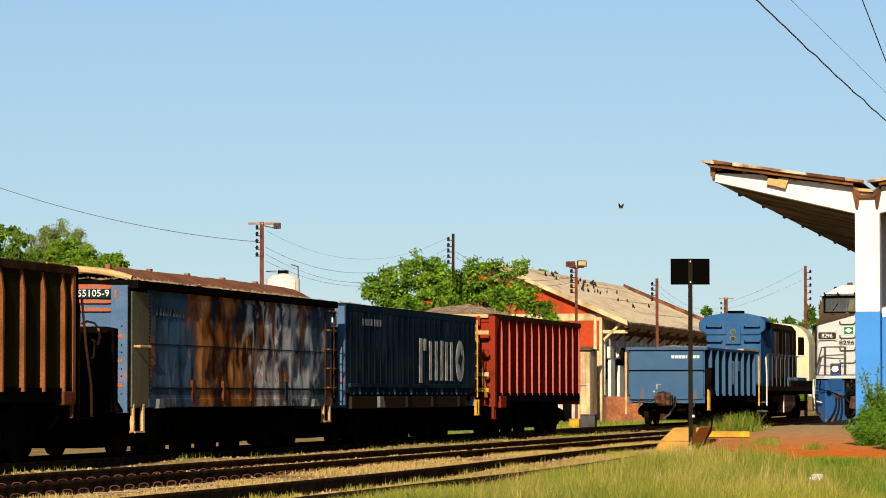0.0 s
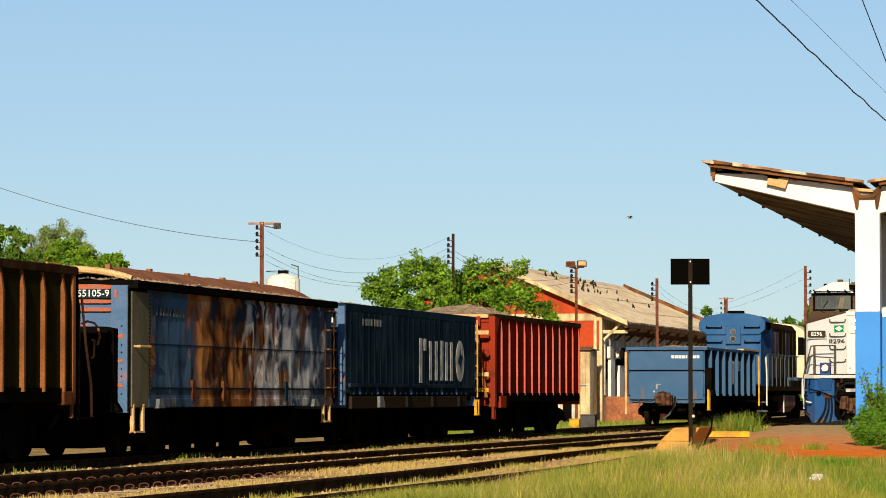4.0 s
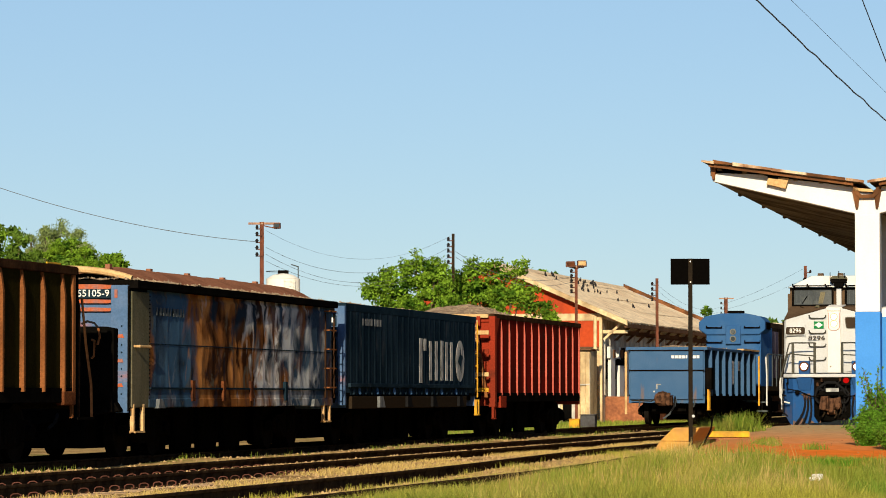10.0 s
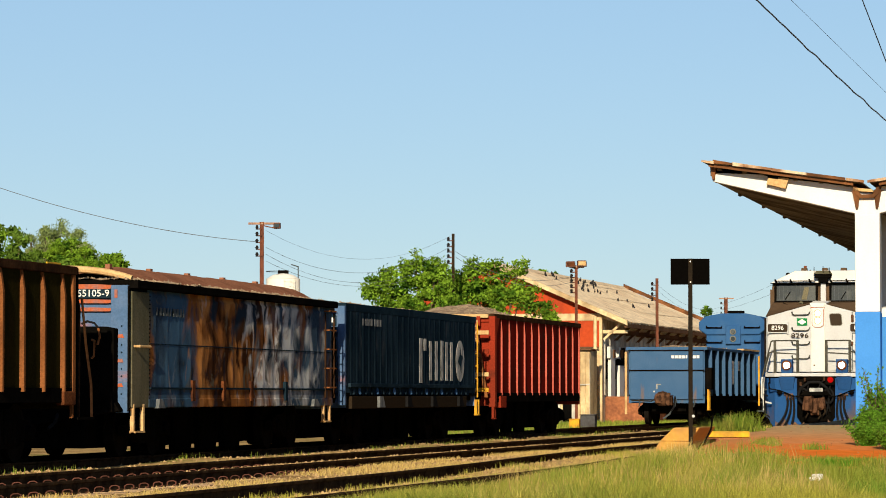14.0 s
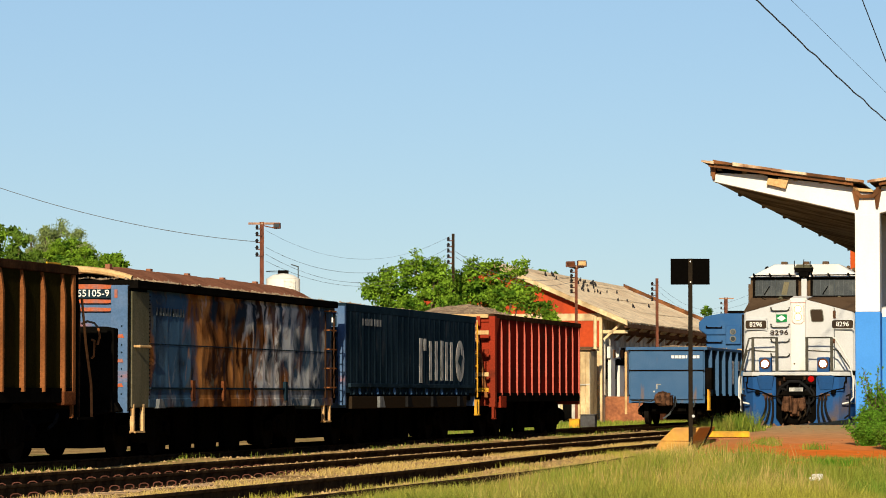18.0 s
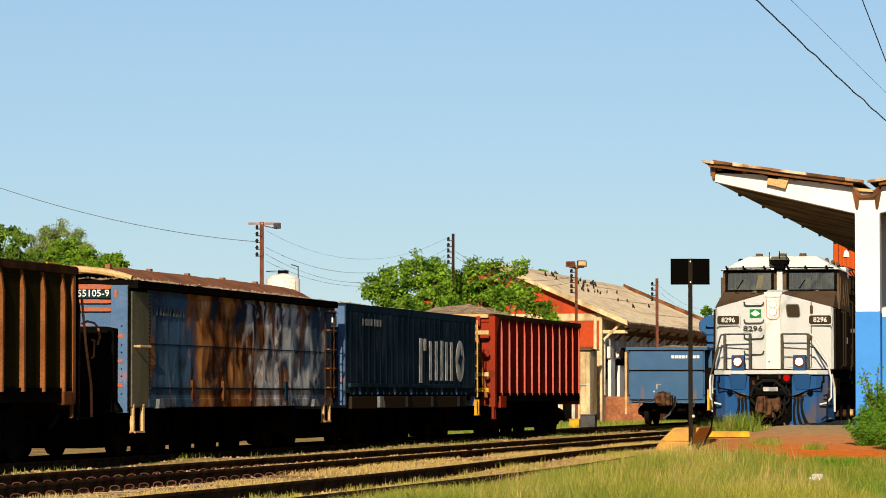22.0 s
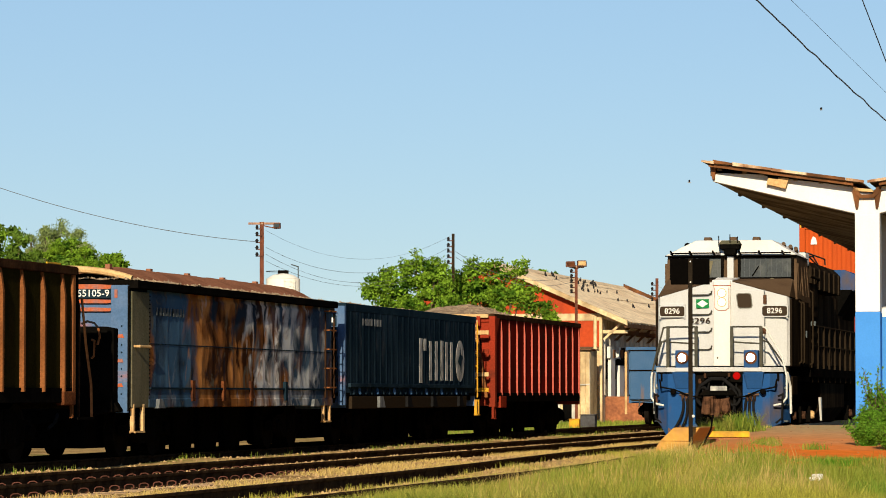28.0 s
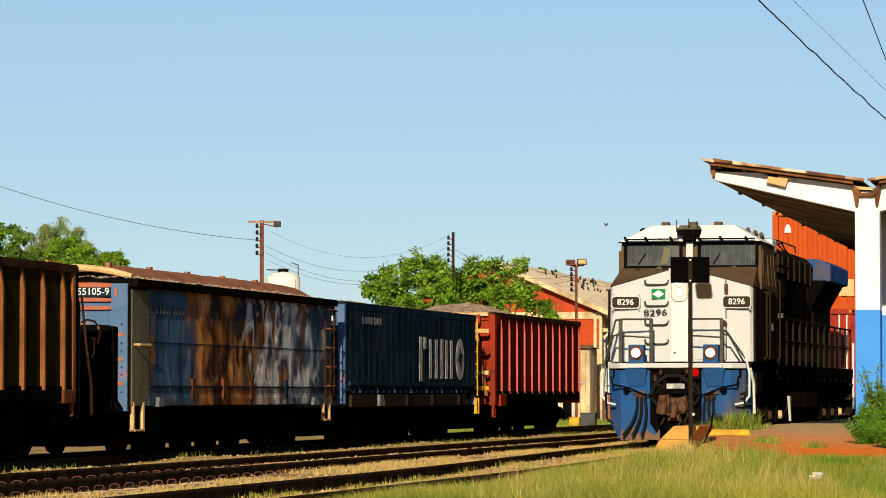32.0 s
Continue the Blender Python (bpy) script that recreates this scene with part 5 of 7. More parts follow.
    for z in (3.24, 3.04):
        part("headlight_lens", Shape().cone((0, N0 - .225, z), (0, N0 - .24, z), .085, .08, 16), LAMP_NOSE, hl, "softly burning nose headlight")
        part("lens_ring", Shape().cone((0, N0 - .224, z), (0, N0 - .229, z), .105, .10, 16), ORANGE_BOARD, hl)
    part("plate_cap", Shape().box(-.2, .2, N0 - .215, N0 - .19, 3.40, 3.415), ORANGE_STREAK, hl)
    for x, dx in ((-.79, 0), (.71, 0)):
        bx = part("ditch_light_box", Shape().box(x - .155, x + .155, -.07, .2, 1.57, 1.98), LOCO_BLUE, g, bevel=0.02)
        part("lamp_bezel", Shape().cone((x, -.07, 1.815), (x, -.09, 1.815), .14, .14, 18), COUPLER, bx)
        part("lamp_rim", Shape().cone((x, -.09, 1.815), (x, -.102, 1.815), .125, .115, 18), RUST, bx)
        part("lamp_lens", Shape().cone((x, -.09, 1.815), (x, -.12, 1.815), .095, .08, 18), LAMP_ON, bx, "burning white headlamp")
    ml = part("marker_lamp", Shape().box(.26, .52, -.08, .1, 1.28, 1.56), BLACK, g, bevel=0.02)
    part("marker_lens", Shape().cone((.40, -.08, 1.42), (.40, -.095, 1.42), .085, .075, 14), LAMP_RED, ml, "red marker lens")
    # handrails on the front platform
    for a, b in ((-1.12, -.5), (.28, .92)):
        for x in (a, b):
            part("stanchion", Shape().box(x - .035, x + .035, .02, .08, 1.6, 2.5), HANDRAIL, g)
        part("platform_rail", Shape().tube([(a, .05, 2.49), (b + .02, .05, 2.49)], .02, 6).tube([(a, .05, 2.16), (b, .05, 2.12)], .018, 6), HANDRAIL, g)
    for s in (-1, 1):
        x = 1.12 if s < 0 else .92
        part("sloping_handrail", Shape().tube([(s * x, .05, 2.49), (s * (x + .1), .05, 2.47), (s * 1.38, .0, 1.85), (s * 1.46, .0, 1.5)], .02, 8), HANDRAIL if s < 0 else RAIL_WHITE, g)
        part("step_handrail", Shape().tube([(s * 1.46, .0, 1.5), (s * 1.48, .0, 1.4), (s * 1.48, -.02, .95), (s * 1.38, -.04, .82), (s * 1.20, -.08, .78)], .022, 8), RAIL_WHITE, g)
        part("inner_handrail", Shape().tube([(s * (x - .02), .08, 2.2), (s * (x + .15), .08, 2.16), (s * 1.42, .08, 1.66)], .02, 6), HANDRAIL, g)
        part("step_post", Shape().tube([(s * 1.46, .3, 1.5), (s * 1.50, .5, 1.2), (s * 1.50, .6, .6)], .028, 6), RAIL_WHITE, g)
        part("cut_lever", Shape().tube([(s * .35, -.12, .95), (s * .6, -.14, .98), (s * .95, -.14, 1.12), (s * 1.25, -.14, 1.18), (s * 1.28, -.14, 1.35)], .018, 6), BLACK, g)
        part("lever_bracket", Shape().ball((s * .98, -.12, 1.08), .07, 8, 5), BLACK, g)
        for k in range(3):
            xx = s * (.62 + .08 * k)
            part("brake_hose", Shape().tube([(xx + s * (.02 + .05 * k) * q * q * 2.2 - s * .05 * math.sin(q * 3), -.04 - .16 * q, .98 - .82 * q) for q in np.linspace(0, 1, 9)], .030, 7), RUBBER, g)
            part("hose_fitting", Shape().cone((xx, -.03, .88), (xx, -.06, 1.0), .035, .035, 8), COUPLER, g)
        part("jumper_loop", Shape().tube([(s * (.34 + .14 * math.cos(a)), -.08, .98 + .2 * math.sin(a)) for a in np.linspace(0, 2 * math.pi, 11)], .03, 7), RUBBER, g)
        part("end_loop", Shape().tube([(s * 1.3, -.06, .98), (s * 1.4, -.08, 1.02), (s * 1.38, -.08, .5), (s * 1.25, -.08, .4)], .022, 6), RUBBER, g)
    part("hose_arch", Shape().tube([(-.5, -.05, .95), (-.4, -.1, 1.2), (-.15, -.12, 1.36), (.1, -.12, 1.36), (.3, -.1, 1.2), (.42, -.05, .95)], .04, 7), RUBBER, g)
    cp = part("coupler", Shape().hull([(-.34, -.40, .60), (-.05, -.46, .56), (-.04, .15, .56), (-.32, .15, .60)], [(-.30, -.38, .94), (-.08, -.42, .99), (-.06, .15, .98), (-.30, .15, .94)])
              .hull([(.06, -.44, .62), (.30, -.36, .66), (.28, -.1, .64), (.06, -.1, .60)], [(.05, -.44, .90), (.26, -.34, .95), (.26, -.1, .96), (.05, -.1, .93)])
              .cone((-.19, -.47, .58), (-.19, -.45, .97), .075, .09, 10).ball((.19, -.42, .74), (.10, .08, .15), 9, 6).box(-.12, .14, -.3, .1, .46, .66), COUPLER, g, "rusty cast coupler", bevel=0.02)
    for x, z in ((-.22, .5), (.12, .46), (.25, .56)):
        part("coupler_chain", Shape().tube([(x, -.3, z + .1), (x + .04, -.36, z), (x - .02, -.34, z - .1)], .022, 6), STANCHION, g)
    part("knuckle", Shape().cone((.02, -.46, .52), (.02, -.46, .92), .07, .08, 12), COUPLER, cp)
    part("coupler_carrier", Shape().prism([(-.42, 1.0), (.42, 1.0), (.3, 1.12), (-.3, 1.12)], "y", -.15, .15), BLACK, g)
    part("draft_gear_guard", Shape().ball((0, -.05, .38), (.34, .12, .16), 12, 6), BLACK, g)
    part("uncoupling_tag", Shape().box(-.16, .2, -.16, -.14, 1.10, 1.2), LETTER, g)
    for k, (x0, z0, x1, z1) in enumerate(((-.42, 1.3, -.30, .5), (-.30, 1.42, -.2, 1.0), (.32, 1.35, .44, .55), (.22, 1.44, .12, 1.05), (-.46, 1.05, -.1, .42), (.46, 1.0, .16, .40))):
        part("air_line", Shape().tube([(x0 + (x1 - x0) * q + .07 * math.sin(q * 3.1 + k), .08 - .16 * math.sin(q * 3.1), z0 + (z1 - z0) * q) for q in np.linspace(0, 1, 8)], .022, 6), RUBBER, g)
        part("line_fitting", Shape().cone((x0, .04, z0 - .03), (x0, .0, z0 + .05), .032, .032, 8), COUPLER, g)
    for s, x in ((-1, -.74), (1, .76)):
        part("fitting_row", Shape().box(x - .12, x + .12, -.07, -.02, 1.00, 1.05), DIRT_BROWN, g)
    part("door_step_box", Shape().box(-.28, .20, -.02, .1, 1.40, 1.50), BLACK, g, bevel=0.02)
    part("centre_bolt", Shape().cone((-.10, N0 - .2, 1.82), (-.10, N0 - .215, 1.82), .022, .022, 8), COUPLER, g)
    # cab sides and hood
    for s in (-1, 1):
        for ya, yb in ((2.35, 3.05), (3.25, 4.25)):
            sw = part("cab_side_window", Shape().add([(s * 1.468, ya, 3.28), (s * 1.478, yb, 3.28), (s * 1.425, yb, 3.88), (s * 1.432, ya, 3.88), (s * 1.40, ya, 3.28), (s * 1.40, yb, 3.28), (s * 1.36, yb, 3.88), (s * 1.36, ya, 3.88)],
                                                       [(0, 1, 2, 3), (7, 6, 5, 4), (0, 4, 5, 1), (1, 5, 6, 2), (2, 6, 7, 3), (3, 7, 4, 0)]), PLATE_DARK, g)
            for yy in (ya - .05, (ya + yb) / 2, yb):
                part("sash_bar", Shape().hull([(s * 1.44, yy, 3.24), (s * 1.50, yy, 3.24), (s * 1.50, yy + .05, 3.24), (s * 1.44, yy + .05, 3.24)][::s], [(s * 1.40, yy, 3.92), (s * 1.455, yy, 3.92), (s * 1.455, yy + .05, 3.92), (s * 1.40, yy + .05, 3.92)][::s]), LOCO_BROWN, sw)
        # Dark plates give the nose and cab sides their shade as colour.
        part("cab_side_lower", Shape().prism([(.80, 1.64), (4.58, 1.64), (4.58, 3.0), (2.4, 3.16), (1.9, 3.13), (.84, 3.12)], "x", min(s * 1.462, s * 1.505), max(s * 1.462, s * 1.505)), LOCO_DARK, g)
        part("wind_deflector", Shape().box(min(s * 1.43, s * 1.50), max(s * 1.43, s * 1.50), 2.16, 2.20, 3.35, 3.95), LOCO_BROWN, g)
    # fittings on the dark side of the body
    for y, z0, z1 in ((2.2, 1.7, 3.1), (2.75, 1.7, 3.1), (4.5, 1.7, 3.4)):
        part("side_grab_rail", Shape().tube([(1.5, y, z0), (1.56, y, z0 + .05), (1.56, y, z1 - .05), (1.5, y, z1)], .02, 6), STANCHION, g)
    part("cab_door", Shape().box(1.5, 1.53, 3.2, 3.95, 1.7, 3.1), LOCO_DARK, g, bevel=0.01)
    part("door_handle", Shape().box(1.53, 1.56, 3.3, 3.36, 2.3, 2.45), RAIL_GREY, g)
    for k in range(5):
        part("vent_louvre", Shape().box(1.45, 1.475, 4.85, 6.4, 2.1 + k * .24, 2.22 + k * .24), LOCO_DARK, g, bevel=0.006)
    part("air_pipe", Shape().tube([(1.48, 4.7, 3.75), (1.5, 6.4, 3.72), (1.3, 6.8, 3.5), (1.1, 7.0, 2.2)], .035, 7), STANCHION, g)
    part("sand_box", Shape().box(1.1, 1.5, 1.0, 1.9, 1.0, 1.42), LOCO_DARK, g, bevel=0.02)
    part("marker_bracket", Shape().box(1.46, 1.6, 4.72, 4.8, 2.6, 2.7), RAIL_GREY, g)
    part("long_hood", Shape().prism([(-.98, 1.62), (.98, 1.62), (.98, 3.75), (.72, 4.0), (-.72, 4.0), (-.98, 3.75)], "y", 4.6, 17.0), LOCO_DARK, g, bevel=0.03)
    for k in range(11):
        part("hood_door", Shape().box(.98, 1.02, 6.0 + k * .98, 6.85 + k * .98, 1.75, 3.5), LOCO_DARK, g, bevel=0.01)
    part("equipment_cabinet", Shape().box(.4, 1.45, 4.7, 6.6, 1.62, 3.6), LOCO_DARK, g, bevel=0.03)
    part("blower_housing", Shape().prism([(.2, 3.5), (1.40, 3.5), (1.40, 3.98), (1.22, 4.16), (.2, 4.2)], "y", 5.8, 12.4), LOCO_DARK, g, "near-black blower housing along the hood", bevel=0.03)
    for k in range(6):
        part("housing_rib", Shape().box(1.395, 1.43, 6.2 + k * 1.1, 6.28 + k * 1.1, 3.5, 3.98), STANCHION, g)
    part("hood_top_rail", Shape().tube([(1.28, 5.9, 4.18), (1.28, 6.0, 4.32), (1.28, 9.8, 4.32), (1.28, 9.9, 4.18)], .018, 6), HANDRAIL, g)
    part("dynamic_brake_hatch", Shape().prism([(-1.1, 3.55), (1.1, 3.55), (1.1, 3.85), (.85, 4.08), (-.85, 4.08), (-1.1, 3.85)], "y", 6.8, 9.4), LOCO_DARK, g, bevel=0.03)
    part("pipe_run", Shape().tube([(1.2, 6.2, 4.25), (1.25, 7.5, 4.3), (1.3, 8.2, 4.1)], .018, 6).tube([(1.0, 6.2, 4.35), (1.1, 7.2, 4.38), (1.2, 8.6, 4.15)], .018, 6), HANDRAIL, g)
    part("exhaust_stack", Shape().box(-.35, .35, 11.2, 12.2, 4.0, 4.25), BLACK, g)
    part("radiator_wing", Shape().prism([(-1.2, 3.68), (-1.5, 3.72), (-1.5, 4.12), (-1.2, 4.26), (1.2, 4.26), (1.5, 4.12), (1.5, 3.72), (1.2, 3.68)], "y", 15.4, 19.7), LOCO_BLUE, g, "blue flared radiator section", bevel=0.03)
    part("radiator_underside", Shape().prism([(-.98, 3.0), (-1.2, 3.4), (-1.4, 3.74), (1.4, 3.74), (1.2, 3.4), (.98, 3.0)], "y", 15.38, 19.6), BLACK, g)
    part("rear_hood", Shape().box(-.98, .98, 17.0, 20.3, 1.62, 3.6), LOCO_DARK, g, bevel=0.03)
    for s in (-1, 1):
        part("walkway_edge", Shape().box(min(s * 1.4, s * 1.5), max(s * 1.4, s * 1.5), 4.6, 20.9, 1.42, 1.62), BLACK, g)
        part("walkway_rail", Shape().tube([(s * 1.46, 5.2, 2.62), (s * 1.46, 20.6, 2.62)], .024, 6).tube([(s * 1.46, 5.2, 2.15), (s * 1.46, 20.6, 2.15)], .02, 6), STANCHION, g)
        for k in range(13):
            part("stanchion", Shape().cone((s * 1.46, 5.2 + k * 1.28, 1.3), (s * 1.46, 5.2 + k * 1.28, 2.62), .026, .026, 6), STANCHION, g)
        part("rear_grab_rail", Shape().cone((s * 1.5, 20.9, .6), (s * 1.5, 20.9, 2.3), .03, .03, 6), RAIL_WHITE, g)
    part("rear_pilot", Shape().box(-1.48, 1.48, 20.95, 21.15, .25, 1.62), LOCO_DARK, g, bevel=0.02)
    for zz in (.45, .85, 1.2):
        part("rear_step", Shape().box(1.1, 1.5, 20.4, 20.95, zz, zz + .05), STANCHION, g)
    part("underbody", Shape().box(-.95, .95, 1.0, 20.9, .55, 1.32), BLACK, g)
    part("fuel_tank", Shape().prism([(-1.4, 1.3), (1.4, 1.3), (1.4, .7), (1.1, .32), (-1.1, .32), (-1.4, .7)], "y", 7.6, 13.2), LOCO_DARK, g, bevel=0.03)
    part("tank_stripe", Shape().prism([(7.3, .95), (7.62, .95), (7.62, .4)], "x", 1.38, 1.43), RAIL_WHITE, g, "white painted tank edge")
    for y in (4.2, 16.9):
        fr = Shape()
        for s in (-1, 1):
            fr.prism([(-2.5, .85), (2.5, .85), (2.4, .55), (1.6, .38), (-1.6, .38), (-2.4, .55)], "x", min(s * 1.08, s * 1.24), max(s * 1.08, s * 1.24))
            for yy in (-1.85, 0, 1.85):
                fr.box(min(s * 1.2, s * 1.34), max(s * 1.2, s * 1.34), yy - .2, yy + .2, .38, .75)
        fr.box(-1.1, 1.1, -.3, .3, .6, 1.3)
        b = part("truck_frame", fr, BLACK, g, at=pose(0, y, 0))
        for yy in (-1.85, 0, 1.85):
            ws = Shape().cone((-.9, 0, 0), (-.77, 0, 0), .52, .52, 24).cone((.77, 0, 0), (.9, 0, 0), .52, .52, 24).cone((-1.0, 0, 0), (1.0, 0, 0), .1, .1, 10)
            part("wheelset", ws, WHEEL, b, at=pose(0, yy, .52))
            for s in (-1, 1):
                part("axle_cap", Shape().cone((s * 1.34, yy, .55), (s * 1.42, yy, .55), .10, .085, 14), ORANGE_BOARD if yy > 0 else COUPLER, b)
    return g


def container(name, label, material, mark):
    g = thing(name, pose(0, 0, 0), label, "shipping container", "containers on the train")
    Lc, W, H = 12.19, 1.22, 2.62
    def corr(n, span):
        pts, p = [], span / n
        for k in range(n):
            pts += [(k * p, 0), (k * p + p * .3, 0), (k * p + p * .5, 1), (k * p + p * .8, 1)]
        return pts + [(span, 0)]
    pts = corr(8, 2.1)
    e = Shape()
    for (a, d0), (b, d1) in zip(pts, pts[1:]):
        e.add([(a - 1.05, .06 + .04 * d0, .16), (b - 1.05, .06 + .04 * d1, .16), (b - 1.05, .06 + .04 * d1, H - .12), (a - 1.05, .06 + .04 * d0, H - .12)], [(0, 1, 2, 3)])
    part("end_wall", e, material, g)
    pts = corr(44, Lc - .3)
    for s in (-1, 1):
        e = Shape()
        for (a, d0), (b, d1) in zip(pts, pts[1:]):
            e.add([(s * (W - .03 - .04 * d0), a + .15, .16), (s * (W - .03 - .04 * d1), b + .15, .16), (s * (W - .03 - .04 * d1), b + .15, H - .1), (s * (W - .03 - .04 * d0), a + .15, H - .1)], [(0, 1, 2, 3)])
        part("side_wall", e, material, g)
        for y in (0, Lc - .15):
            part("corner_post", Shape().box(min(s * (W - .16), s * W), max(s * (W - .16), s * W), y, y + .15, .0, H), material, g, bevel=0.012)
        part("side_rail", Shape().box(min(s * (W - .1), s * W), max(s * (W - .1), s * W), .15, Lc - .15, 0, .16).box(min(s * (W - .1), s * W), max(s * (W - .1), s * W), .15, Lc - .15, H - .1, H), material, g)
        for k in range(5):
            x = s * (W - .04 - k * .085)
            part("hazard_stripe", Shape().prism([(x - .03, H - .09), (x + .02, H - .09), (x + .04, H - .02), (x - .01, H - .02)], "y", -.006, 0), YELLOW if k % 2 == 0 else BLACK, g)
    part("end_rail", Shape().box(-W + .16, W - .16, 0, .12, 0, .16).box(-W + .16, W - .16, 0, .12, H - .12, H), material, g)
    part("roof", Shape().box(-W + .02, W - .02, .05, Lc - .05, H - .06, H - .02), material, g)
    part("far_end", Shape().box(-W + .16, W - .16, Lc - .1, Lc - .02, .05, H - .05), material, g)
    part("base", Shape().box(-W + .05, W - .05, .1, Lc - .1, .02, .12), BLACK, g)
    if mark:
        part("white_emblem", Shape().prism([(-.90, 2.05), (-.72, 2.05), (-.73, 2.15), (-.76, 2.24), (-.81, 2.28), (-.86, 2.24), (-.89, 2.15)], "y", .03, .05), WHITE_SHARP, g, "plain white rounded emblem")
        part("bright_panel", Shape().box(.55, .95, .03, .05, .35, .8), ORANGE_BOARD, g)
    else:
        for x in (.55, .75):
            part("lock_rod", Shape().cone((x, .02, .1), (x, .02, H - .15), .022, .022, 8), RAIL_WHITE, g)
        part("door_panel", Shape().box(-1.02, .02, .03, .06, .3, 1.2).box(-1.02, .02, .03, .06, 1.4, 2.35), material, g)
    return g


def container_wagon():
    g = thing("container_wagon", pose(0, 0, 0), "dark steel container flat wagon behind the locomotive", "freight wagon")
    part("deck_frame", Shape().box(-.3, .3, .2, 13.4, .3, .6).box(-1.2, 1.2, .3, .6, .5, .62).box(-1.2, 1.2, 13.0, 13.3, .5, .62).box(-1.25, -1.05, .3, 13.3, .4, .62).box(1.05, 1.25, .3, 13.3, .4, .62), BLACK, g)
    part("end_platform", Shape().box(-1.3, 1.3, 0, .35, .8, .9), BLACK, g)
    for y in (1.2, 12.4):
        add_bogie(g, y, wheel=.40)
    add_coupler(g, 0, -1, .85)
    return g


TRAIN = [(moving_loco(), 0.0, 0.0), (container_wagon(), 22.9, 0.0),
         (container("lower_container", "dull red container with white lock rods on the wagon", CONT_RED, False), 23.8, 0.623),
         (container("upper_container", "orange container with a white emblem stacked on another", CONT_ORANGE, True), 23.8, 3.245)]


# ---- platform canopy ----
def build_canopy():
    Z0, k0 = 52.0, 52.0 / 60.0
    g = thing("platform_canopy", pose(752 / 6200 * Z0, Z0, 1 - k0, 0, 0, -11.2) @ Matrix.Scale(k0, 4), "white and blue concrete butterfly canopy with peeling roof edges", "canopy")
    bay, n, W = 4.15, 9, 2.66
    for k in range(n):
        y = k * bay
        p = part("post", Shape().box(-.21, .21, y, y + .45, 2.43, 4.1), CANOPY_WHITE, g, bevel=0.012)
        part("post_base", Shape().box(-.214, .214, y - .004, y + .454, .2, 2.43), CANOPY_BLUE, p, "bright blue painted post base", bevel=0.012)
        part("post_head", Shape().box(-.212, .212, y + .003, y + .447, 4.08, 4.48), CANOPY_WHITE, p, bevel=0.01)
        for s in (-1, 1):
            low = .05 if k else 0.0                # inner beams end above the soffit boards
            pts = [(s * .2, 4.12 + low), (s * W, 4.70 + low), (s * W, 4.85), (s * 1.78, 4.81), (s * 1.77, 4.79), (s * .2, 4.575)]
            part("cantilever_beam", Shape().prism(pts if s > 0 else pts[::-1], "y", y + .02, y + .40), CANOPY_WHITE, g, bevel=0.01)
    Y0, Y1 = -.30, bay * (n - 1) + .9
    for s in (-1, 1):
        for k in range(6):
            x = s * (.35 + k * .44)
            z = 4.555 + abs(x) * .142
            part("purlin", Shape().box(x - .04, x + .04, .02, Y1 - .1, z - .03, z + .05), CANOPY_UNDER, g)

        def skin(u, v):
            r = .012 * math.sin(v * (Y1 - Y0) / .18 * 2 * math.pi)
            x = .06 + u * 2.74
            return (s * x, Y0 + v * (Y1 - Y0), 4.625 + x * .142 + r)
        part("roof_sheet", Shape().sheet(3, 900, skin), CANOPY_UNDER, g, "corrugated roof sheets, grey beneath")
        cuts = [(.03, .34, .045, CANOPY_TOP), (.35, 1.02, .05, ROOF_RUST), (1.0, 1.62, .045, CANOPY_TOP), (1.60, 2.28, .05, CANOPY_TOP), (2.27, 2.62, .05, ROOF_RUST), (2.60, 2.82, .04, CANOPY_TOP)]
        for a, b, h, mt in cuts:
            za, zb, t = 4.62 + a * .142, 4.62 + b * .142, .012 * math.sin(a * 9)
            f = Shape().hull([(s * a, Y0 - .03, za + t), (s * b, Y0 - .03, zb), (s * b, Y0 + .02, zb), (s * a, Y0 + .02, za + t)],
                             [(s * a, Y0 - .03, za + h), (s * b, Y0 - .03, zb + h + t), (s * b, Y0 + .02, zb + h + t), (s * a, Y0 + .02, za + h)])
            part("roof_edge_board", f, mt, g, "peeling brown and cream edge board")
        part("verge_board", Shape().hull([(s * .22, Y0 + .05, 4.585), (s * 2.7, Y0 + .05, 4.94), (s * 2.7, Y0 + .08, 4.94), (s * .22, Y0 + .08, 4.585)],
                                         [(s * .22, Y0 + .05, 4.64), (s * 2.7, Y0 + .05, 4.99), (s * 2.7, Y0 + .08, 4.99), (s * .22, Y0 + .08, 4.64)]), ROOF_RUST, g)
        part("broken_bracket", Shape().hull([(s * .15, -.05, 4.20), (s * .19, -.05, 4.20), (s * .19, .0, 4.20), (s * .15, .0, 4.20)], [(s * .12, -.08, 4.52), (s * .25, -.08, 4.52), (s * .25, .0, 4.52), (s * .12, .0, 4.52)]), ROOF_RUST, g)
        part("eave_purlin", Shape().box(min(s * 2.62, s * 2.70), max(s * 2.62, s * 2.70), .0, Y1 - .1, 4.80, 4.98), CANOPY_UNDER, g)
        part("eave_bracket", Shape().hull([(s * 2.62, -.05, 4.74), (s * 2.66, -.05, 4.72), (s * 2.66, .02, 4.72), (s * 2.62, .02, 4.74)], [(s * 2.6, -.06, 4.93), (s * 2.70, -.06, 4.95), (s * 2.70, .02, 4.95), (s * 2.6, .02, 4.93)]), ROOF_RUST, g)
